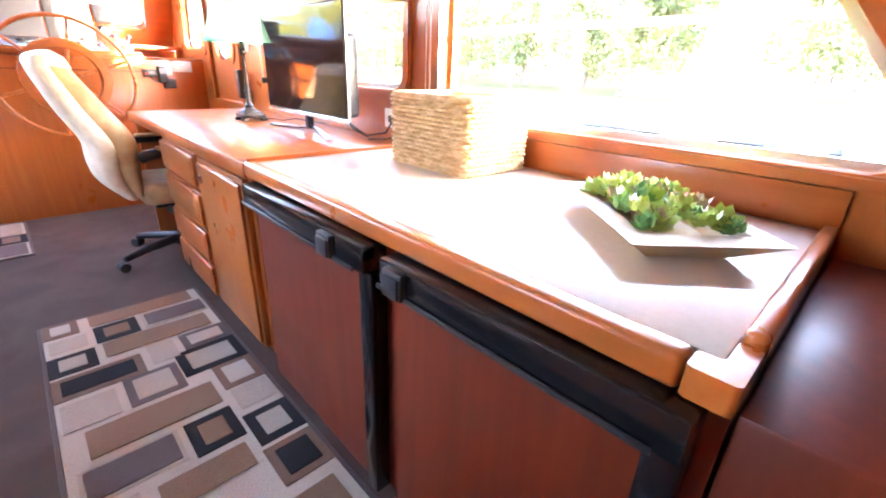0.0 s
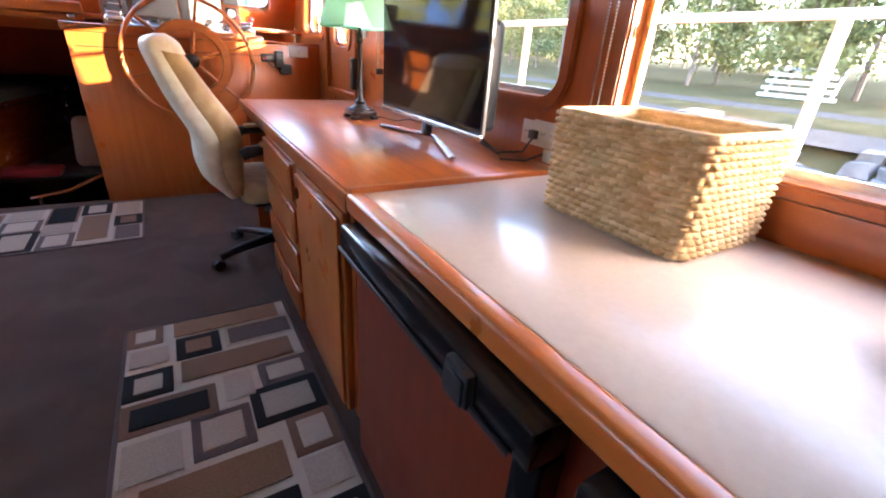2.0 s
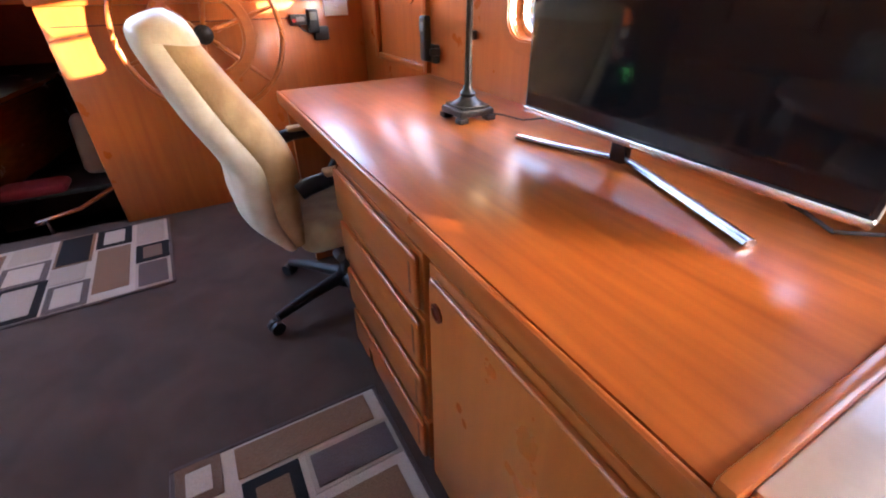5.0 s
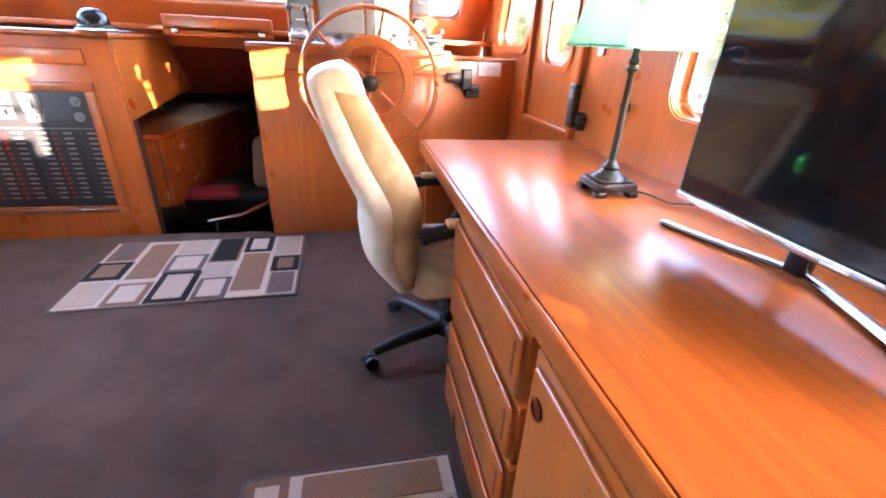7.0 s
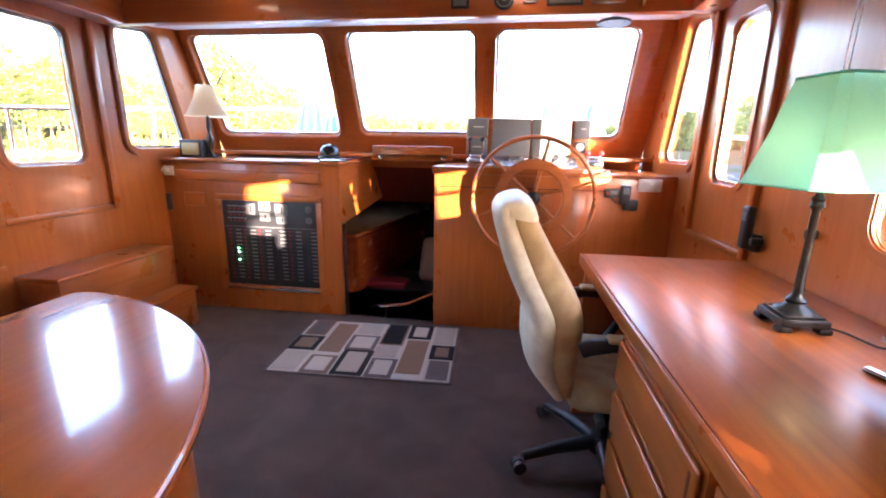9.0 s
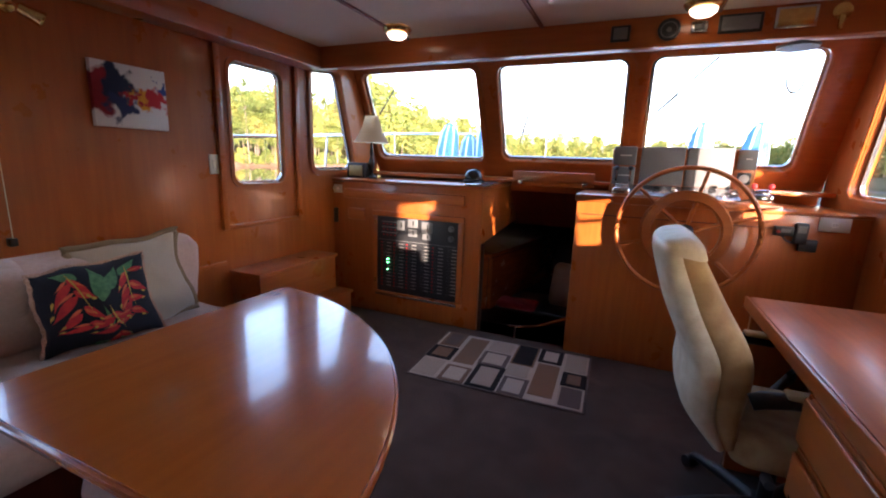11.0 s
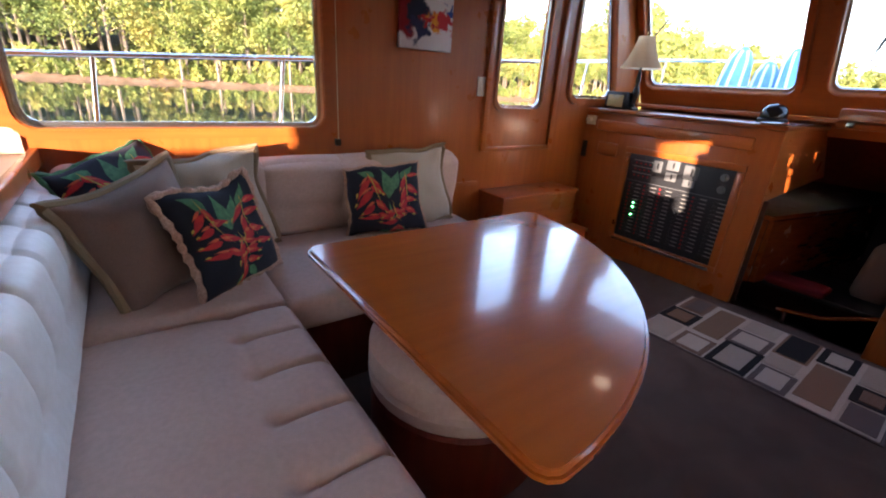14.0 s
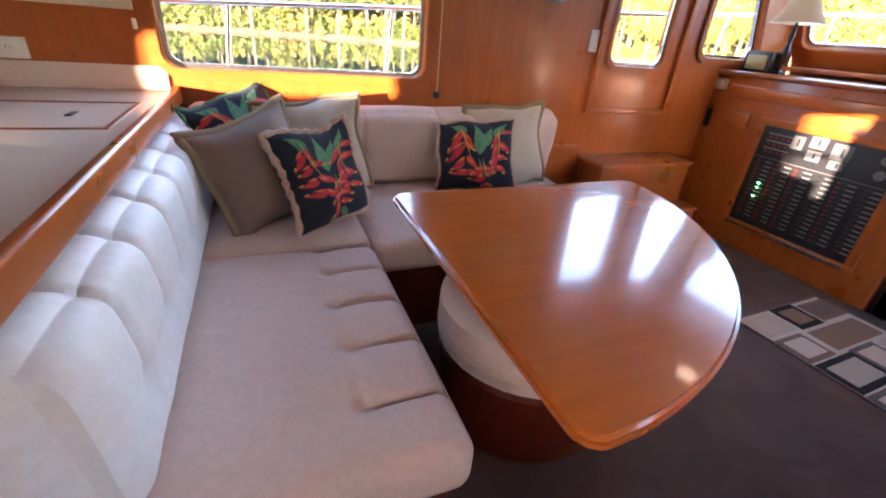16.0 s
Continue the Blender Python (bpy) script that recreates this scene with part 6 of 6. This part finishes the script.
ROCK = mat("grey_riprap", (0.20, 0.19, 0.185), 0.9, color2=(0.09, 0.086, 0.082), scale=3.0, bump=0.8, bump_scale=4, vary=0.2, spec=0.15)
PLANK = mat("weathered_dock", (0.22, 0.205, 0.19), 0.85, color2=(0.14, 0.13, 0.12), scale=4, stretch=(6, 0.5, 6), bump=0.3, vary=0.15, spec=0.15)
PAINT_W = mat("white_paint", (0.78, 0.78, 0.76), 0.45, color2=(0.70, 0.70, 0.68), scale=9, vary=0.04)


def trees(name, spots, leaf_n, leaf_size, seed, label, low=0.35, leaf_mat=LEAF):
    """Trees at (x, y, base z, height): tapered trunks with limbs, crowns of many separate leaf clumps."""
    r = np.random.default_rng(seed)
    lv, tv_, tf = [], [], []
    for x, y, z, h in spots:
        lean = r.normal(0, 0.02, 2)
        rad = 0.012 * h + 0.05
        base = len(tv_)
        for k, f in enumerate((0, 0.5, 0.95)):
            for q in range(6):
                a = q * math.pi / 3
                rr = rad * (1 - 0.85 * f)
                tv_.append((x + lean[0] * h * f + rr * math.cos(a), y + lean[1] * h * f + rr * math.sin(a), z + h * f))
        for k in range(2):
            for q in range(6):
                tf.append((base + k * 6 + q, base + k * 6 + (q + 1) % 6, base + k * 6 + 6 + (q + 1) % 6, base + k * 6 + 6 + q))
        # whorls of limbs, and leaf clumps round their ends
        limbs = 20
        cen = []
        for k in range(limbs):
            f = low + (0.98 - low) * (k + r.uniform(0, 1)) / limbs
            a = r.uniform(0, 2 * math.pi)
            reach = h * (0.20 * (1.02 - f) ** 0.55 + 0.03) * r.uniform(0.5, 1.15)
            c = np.array((x + lean[0] * h * f + reach * math.cos(a), y + lean[1] * h * f + reach * math.sin(a), z + h * f + reach * 0.15))
            cen.append((c, reach))
            b2 = len(tv_)
            p0 = np.array((x + lean[0] * h * f, y + lean[1] * h * f, z + h * f - reach * 0.2))
            w = rad * 0.22
            tv_ += [tuple(p0 + (0, 0, w)), tuple(p0 - (0, 0, w)), tuple(c)]
            tf.append((b2, b2 + 1, b2 + 2))
        per_l = leaf_n // limbs
        for c, reach in cen:
            pos = c + r.normal(0, 1, (per_l, 3)) * (reach * 0.50 + 0.12 * leaf_size, reach * 0.50 + 0.12 * leaf_size, reach * 0.26 + 0.1 * leaf_size)
            ax1 = r.normal(0, 1, (per_l, 3))
            ax1 /= np.linalg.norm(ax1, axis=1)[:, None]
            ax2 = np.cross(ax1, r.normal(0, 1, (per_l, 3)))
            ax2 /= np.linalg.norm(ax2, axis=1)[:, None] + 1e-9
            s = leaf_size * r.uniform(0.5, 1.2, (per_l, 1))
            quad = np.stack([pos + ax1 * s, pos + ax2 * s * 0.6, pos - ax1 * s * 0.8, pos - ax2 * s * 0.6], 1)
            lv.append(quad.reshape(-1, 3))
    leaves = np.concatenate(lv)
    ob = thing(name, label, "trees", (0, 0, WATER_Z), kind="stuff")
    for nm, vs, fs, mt in (("crowns", leaves.tolist(), [(i, i + 1, i + 2, i + 3) for i in range(0, len(leaves), 4)], leaf_mat), ("trunks", tv_, tf, BARK)):
        me = bpy.data.meshes.new(nm)
        me.from_pydata(vs, [], fs)
        me.materials.append(mt)
        o = new(nm, me)
        o.parent = ob
        o.matrix_parent_inverse = ob.matrix_basis.inverted()
        tagged(o, kind="stuff")
    return ob


def shore_at(deg):
    """Distance of the far shore by bearing, degrees to the right of dead ahead."""
    return float(np.interp(deg, [-150, -90, -60, -35, -12, 8, 20, 40, 60], [85, 82, 92, 130, 420, 520, 420, 170, 90]))


rnd = random.Random(11)
spots_near, spots_far = [], []
deg = -140.0
while deg < 44:
    D = shore_at(deg)
    for row in range(5):
        d = D + 1.5 + row * 4.5 + rnd.uniform(-1.5, 1.5)
        a = radians(deg + rnd.uniform(-0.8, 0.8))
        hh = rnd.uniform(12, 18.5) * (0.85 if row == 0 else 1.0) * (1.25 if deg < -88 else 1.0 if D < 130 else 1.65)
        (spots_near if D < 130 else spots_far).append((-1.0 + d * math.sin(a), d * math.cos(a), WATER_Z + 0.6 + row * 1.1, hh))
    deg += 145.0 / D * 1.05 if D < 130 else 0.75
trees("far_woods", spots_near, 1900, 0.27, 3, "sunlit autumn pine and hardwood forest across the water", 0.34)
shrubs = []
for k in range(520):
    dg = -140 + k * 0.25
    D, a = shore_at(dg) + rnd.uniform(0.3, 3.0), radians(dg)
    shrubs.append((-1.0 + D * math.sin(a), D * math.cos(a), WATER_Z + 0.5, rnd.uniform(1.5, 4.2)))
trees("shore_shrubs", shrubs, 130, 0.32, 21, "russet shrubs along the far shore", 0.03)
trees("distant_woods", spots_far, 560, 0.9, 5, "distant hazy wooded hills along the lake", 0.2)
# banks under the woods
bm = bmesh.new()
ringa = []
for k in range(93):
    dg = -150 + k * 2.1
    D, a = shore_at(dg), radians(dg)
    wob = 1.2 * noise.noise(Vector((k * 0.7, 0, 0)))
    ringa.append([bm.verts.new((-1.0 + (D + o + (wob if o < 9 else 0)) * math.sin(a), (D + o + (wob if o < 9 else 0)) * math.cos(a), WATER_Z + z)) for o, z in ((-0.6, -0.3), (0.6, 0.55), (6, 2.2))])
for p, q in zip(ringa, ringa[1:]):
    for i in range(2):
        bm.faces.new((p[i], q[i], q[i + 1], p[i + 1]))
setting("shore", bm, SHORE, "leaf-strewn wooded lake shore", "ground")
bm = bmesh.new()
ringa = []
for k in range(93):
    dg = -150 + k * 2.1
    D, a = shore_at(dg), radians(dg)
    up = float(np.interp(dg, [-80, -45, -25], [1.0, 0.75, 1.0]))
    ringa.append([bm.verts.new((-1.0 + (D + o) * math.sin(a), (D + o) * math.cos(a), WATER_Z + z * up)) for o, z in ((5.0, 1.6), (14, 5.5), (32, 10.0), (90, 16.0), (200, 20.0))])
for p, q in zip(ringa, ringa[1:]):
    for i in range(4):
        bm.faces.new((p[i], q[i], q[i + 1], p[i + 1]))
setting("hillside", bm, mat("forest_floor", (0.11, 0.095, 0.035), 0.95, color2=(0.055, 0.05, 0.02), scale=0.3, bump=0.5, vary=0.3, spec=0.1), "shaded wooded hillside behind the shore", "ground")

# starboard bank: riprap, dock, trees ashore
bm = bmesh.new()
prof = [(8.0, -0.4), (10.5, 1.25), (13.0, 1.6), (30.0, 2.0), (200.0, 6.0)]
rows_ = []
for k in range(60):
    y = -130 + k * 4.4
    w = 0.5 * noise.noise(Vector((k * 0.9, 3, 0)))
    rows_.append([bm.verts.new((x + w, y, WATER_Z + z)) for x, z in prof])
for p, q in zip(rows_, rows_[1:]):
    for i in range(len(prof) - 1):
        bm.faces.new((p[i], p[i + 1], q[i + 1], q[i]))
GRASS = mat("dry_grass", (0.085, 0.070, 0.032), 0.95, color2=(0.05, 0.05, 0.02), scale=2.0, bump=0.5, vary=0.25, spec=0.05)
setting("bank", bm, GRASS, "grassy bank on the starboard side", "ground")
rv, rf = [], []
rr_ = np.random.default_rng(8)
for k in range(900):
    t = rr_.uniform(0, 1)
    c = np.array((8.0 + 2.7 * t, rr_.uniform(-30, 34), WATER_Z - 0.35 + 1.7 * t))
    s = rr_.uniform(0.16, 0.42)
    pts8 = [c + s * np.array((sx, sy, sz * 0.7)) * rr_.uniform(0.55, 1.1, 3) for sx in (-1, 1) for sy in (-1, 1) for sz in (-1, 1)]
    b0 = len(rv)
    rv += [tuple(p) for p in pts8]
    rf += [tuple(b0 + i for i in f) for f in ((0, 1, 3, 2), (4, 6, 7, 5), (0, 4, 5, 1), (2, 3, 7, 6), (0, 2, 6, 4), (1, 5, 7, 3))]
me = bpy.data.meshes.new("riprap")
me.from_pydata(rv, [], rf)
me.materials.append(ROCK)
tagged(new("riprap", me), "grey riprap boulders along the bank", "rocks", kind="stuff")
spots = [(rnd.uniform(17, 32), -5 + k * 1.7 + rnd.uniform(-1, 1), WATER_Z + 1.7, rnd.uniform(4.5, 7.5)) for k in range(36)]
trees("bank_trees", spots, 1700, 0.13, 9, "round leafy oaks with open gaps on the bank", 0.22, SHADY_LEAF)
spots = [(rnd.uniform(40, 75), -24 + k * 1.5, WATER_Z + 2.6, rnd.uniform(7, 14)) for k in range(100)]
trees("inland_trees", spots, 700, 0.34, 14, "pale autumn trees behind the bank", 0.1, SHADY_LEAF)
bm = bmesh.new()
for y0, y1 in zip(range(-40, 68, 4), range(-36, 72, 4)):
    vs = [bm.verts.new((x + 0.5 * noise.noise(Vector((y * 0.23, 3, 0))), y, WATER_Z + z)) for x, z, y in ((10.2, 1.30, y0), (14.6, 1.70, y0), (14.6, 1.70, y1), (10.2, 1.30, y1))]
    bm.faces.new(vs)
bmesh.ops.remove_doubles(bm, verts=bm.verts, dist=0.001)
setting("path", bm, mat("grey_gravel", (0.085, 0.080, 0.076), 0.95, color2=(0.055, 0.052, 0.05), scale=14, bump=0.6, vary=0.15, spec=0.05), "grey gravel path along the bank", "path")
gs = thing("garden_steps", "white painted garden steps on the bank", "steps", (20, 7.5, 0.3))
for k in range(5):
    part("tread", B(19.5 + k * 0.4, 20.1 + k * 0.4, 6.0 + 0.2 * k, 8.4 + 0.1 * k, 0.42 + k * 0.25, 0.54 + k * 0.25, 0.01), PAINT_W, gs)
for y in (6.1, 8.3):
    part("stringer", rod(bmesh.new(), (19.7, y, 0.2), (21.8, y + 0.5, 1.52), 0.06), PAINT_W, gs)
dock = thing("dock", "weathered grey plank dock beside the boat", "dock", (3, 0, -0.3))
pl_me = finish(B(-0.95, 0.95, -0.068, 0.068, -0.02, 0.02, 0.004, 1), "plank", PLANK)
for k in range(150):
    o = new("plank", pl_me)
    o.parent = dock
    o.matrix_parent_inverse = dock.matrix_basis.inverted()
    o.location = (3.6 + rnd.uniform(-0.01, 0.01), -9 + k * 0.142, -0.02 + rnd.uniform(-0.004, 0.004))
for x in (2.75, 4.45):
    part("stringer", B(x - 0.06, x + 0.06, -9, 12.2, -0.32, -0.042), PLANK, dock)
for y in (-6.5, -2.2, 2.1, 6.4, 10.5):
    for x in (2.62, 4.58):
        part("piling", rod(bmesh.new(), (x, y, -3), (x, y, 0.55), 0.11, 0.10, 14), PLANK, dock)
# tall piles added out of view, square to the sun, to block stray sun patches
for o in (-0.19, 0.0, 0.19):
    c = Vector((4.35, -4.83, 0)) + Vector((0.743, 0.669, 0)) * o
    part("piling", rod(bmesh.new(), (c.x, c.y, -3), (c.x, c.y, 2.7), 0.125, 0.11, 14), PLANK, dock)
post = thing("canvas_boom", "cream canvas-wrapped spar leaning outside the window", "spar", (2.1, -0.4, -0.6))
part("spar", tube(bmesh.new(), [(2.08, -0.30, -0.6), (2.08, -0.40, 0.72), (2.08, -0.56, 1.5), (2.08, -0.76, 2.3)], [0.14, 0.13, 0.125, 0.11], 18), CREAM_CV, post)

# ---- deck, rails and fenders ----
setting("deck_port", B(-3.75, PORT - WALL - 0.002, -6, 3.3, -0.10, 0.05), GELCOAT, "white side deck", "deck")
setting("deck_starboard", B(STBD + WALL + 0.002, 1.6, -6, 3.3, -0.30, -0.2), GELCOAT, "white side deck", "deck")
bm = bmesh.new()
slab(bm, [(-3.75, 4.02), (1.6, 4.02), (1.55, 5.5), (0.9, 7.8), (-0.2, 9.3), (-1.1, 9.7), (-2.0, 9.3), (-3.1, 7.8), (-3.7, 5.5)], [], -0.15, pose(0, 0, 0.95))
setting("deck_fore", bm, GELCOAT, "white foredeck", "deck")
bm = bmesh.new()
hullp = [(-3.75, -6), (-3.75, 3.3), (-3.7, 5.5), (-3.1, 7.8), (-2.0, 9.3), (-1.1, 9.7), (-0.2, 9.3), (0.9, 7.8), (1.55, 5.5), (1.6, 3.3), (1.6, -6)]
up = [0.05, 0.5, 0.95, 0.95, 0.95, 0.95, 0.95, 0.95, 0.95, 0.3, -0.2]
va, vb = [bm.verts.new((x, y, WATER_Z - 0.3)) for x, y in hullp], [bm.verts.new((x, y, z)) for (x, y), z in zip(hullp, up)]
for i in range(len(hullp) - 1):
    bm.faces.new((va[i], va[i + 1], vb[i + 1], vb[i]))
setting("hull", bm, GELCOAT, "white boat hull", "hull", smooth=False)
rail = thing("side_rail", "stainless steel boat rail with stanchions", "railing", (-3.6, 2, 1.3))
RP = [(-3.6, -5.5, 1.18), (-3.6, -0.6, 1.26), (-3.6, 0.9, 1.35), (-3.6, 3.06, 1.50), (-3.5, 5.0, 1.66), (-3.12, 7.0, 1.80), (-2.2, 8.8, 1.95), (-1.1, 9.4, 2.0)]
part("top_rail", tube(bmesh.new(), RP + [(-2.2 - x, y, z) for x, y, z in RP[-2::-1] if y > 3.5] , 0.016, 10), CHROME, rail, "bright tubular top rail")
for x, y, z, lean in ((-3.6, -3.2, 1.22, 0.09), (-3.6, -1.7, 1.24, 0.09), (-3.6, -0.26, 1.275, 0.09), (-3.6, 0.70, 1.335, 0.09), (-3.6, 2.5, 1.46, 0.05), (-3.58, 3.7, 1.55, 0.05), (-3.5, 5.0, 1.66, 0.0), (-3.12, 7.0, 1.80, 0), (-2.2, 8.8, 1.95, 0), (0.0, 8.8, 1.95, 0), (0.92, 7.0, 1.80, 0), (1.3, 5.0, 1.66, 0)):
    part("stanchion", rod(bmesh.new(), (x, y - lean * 1.6, 0.05 if y < 3.4 else 0.95), (x, y, z), 0.013, None, 10), CHROME, rail)
rs = thing("dock_rail", "white tubular rail outside the starboard windows", "railing", (1.5, 0, 1.2))
part("top_rail", tube(bmesh.new(), [(1.22, -5, 1.265), (1.22, 1.6, 1.265), (1.22, 3.4, 1.36)], 0.0135, 10), PAINT_W, rs)
for y in (-4, -2.6, -0.20, 1.05, 2.8):
    part("stanchion", rod(bmesh.new(), (1.22, y, -0.2), (1.22, y, 1.265), 0.017, None, 10), PAINT_W, rs)


def fender(x, y, top, h, w, lean):
    f = thing("fender", "blue canvas-covered fender hung on the bow rail", "fender", (x, y, top - h), "bow fenders")
    prof = [(0.02, h + 0.02), (w * 0.45, h * 0.97), (w * 0.75, h * 0.86), (w * 0.97, h * 0.55), (w, h * 0.25), (w * 0.9, 0.03), (w * 0.5, 0.0)]
    m = pose(x, y, top - h, 0, lean, 0)
    part("cover", lathe(bmesh.new(), prof, m, 16), BLUE_C, f, "blue canvas cover")
    for a in (235, 275, 320):
        c, s = math.cos(radians(a)), math.sin(radians(a))
        part("stripe", tube(bmesh.new(), [m @ Vector((r * c * 1.005, r * s * 1.005, z)) for r, z in prof[1:-1]], w * 0.10, 6), BLUE_L, f, "pale stripe")
    part("lanyard", rod(bmesh.new(), m @ Vector((0, 0, h)), m @ Vector((0, 0, h + 0.1)), 0.008, None, 6), BLUE_L, f)


fender(-3.16, 5.9, 1.86, 0.85, 0.17, 6)
fender(-2.90, 6.2, 1.72, 0.72, 0.16, 2)
fender(-2.52, 6.0, 1.84, 0.85, 0.15, -4)
fender(0.19, 5.9, 1.86, 0.85, 0.15, 0)
fender(0.70, 5.9, 1.86, 0.85, 0.15, 4)


def wiper(a, b, label):
    """A wiper arm with its blade, outside the windscreen."""
    a, b = Vector(a), Vector(b)
    w = thing("wiper", label, "wiper", b, "windscreen wipers")
    part("arm", tube(bmesh.new(), [a, a.lerp(b, 0.5) + Vector((0, 0.012, 0)), b], [0.007, 0.006, 0.004], 6), BLACK_P, w)
    d = (b - a).normalized()
    part("blade", rod(bmesh.new(), b - d * 0.16 + Vector((0.012, -0.006, 0)), b + d * 0.10 + Vector((0.012, -0.006, 0)), 0.006, 0.004, 6), BLACK_P, w, "black rubber blade")


wiper((-2.49, 3.46, 2.13), (-2.86, 3.60, 1.75), "black wiper arm outside the port windscreen")
wiper((-1.25, 3.42, 2.05), (-1.41, 3.54, 1.58), "black wiper arm outside the centre windscreen")
wiper((-0.06, 3.44, 2.08), (-0.40, 3.55, 1.74), "black wiper arm outside the helm windscreen")
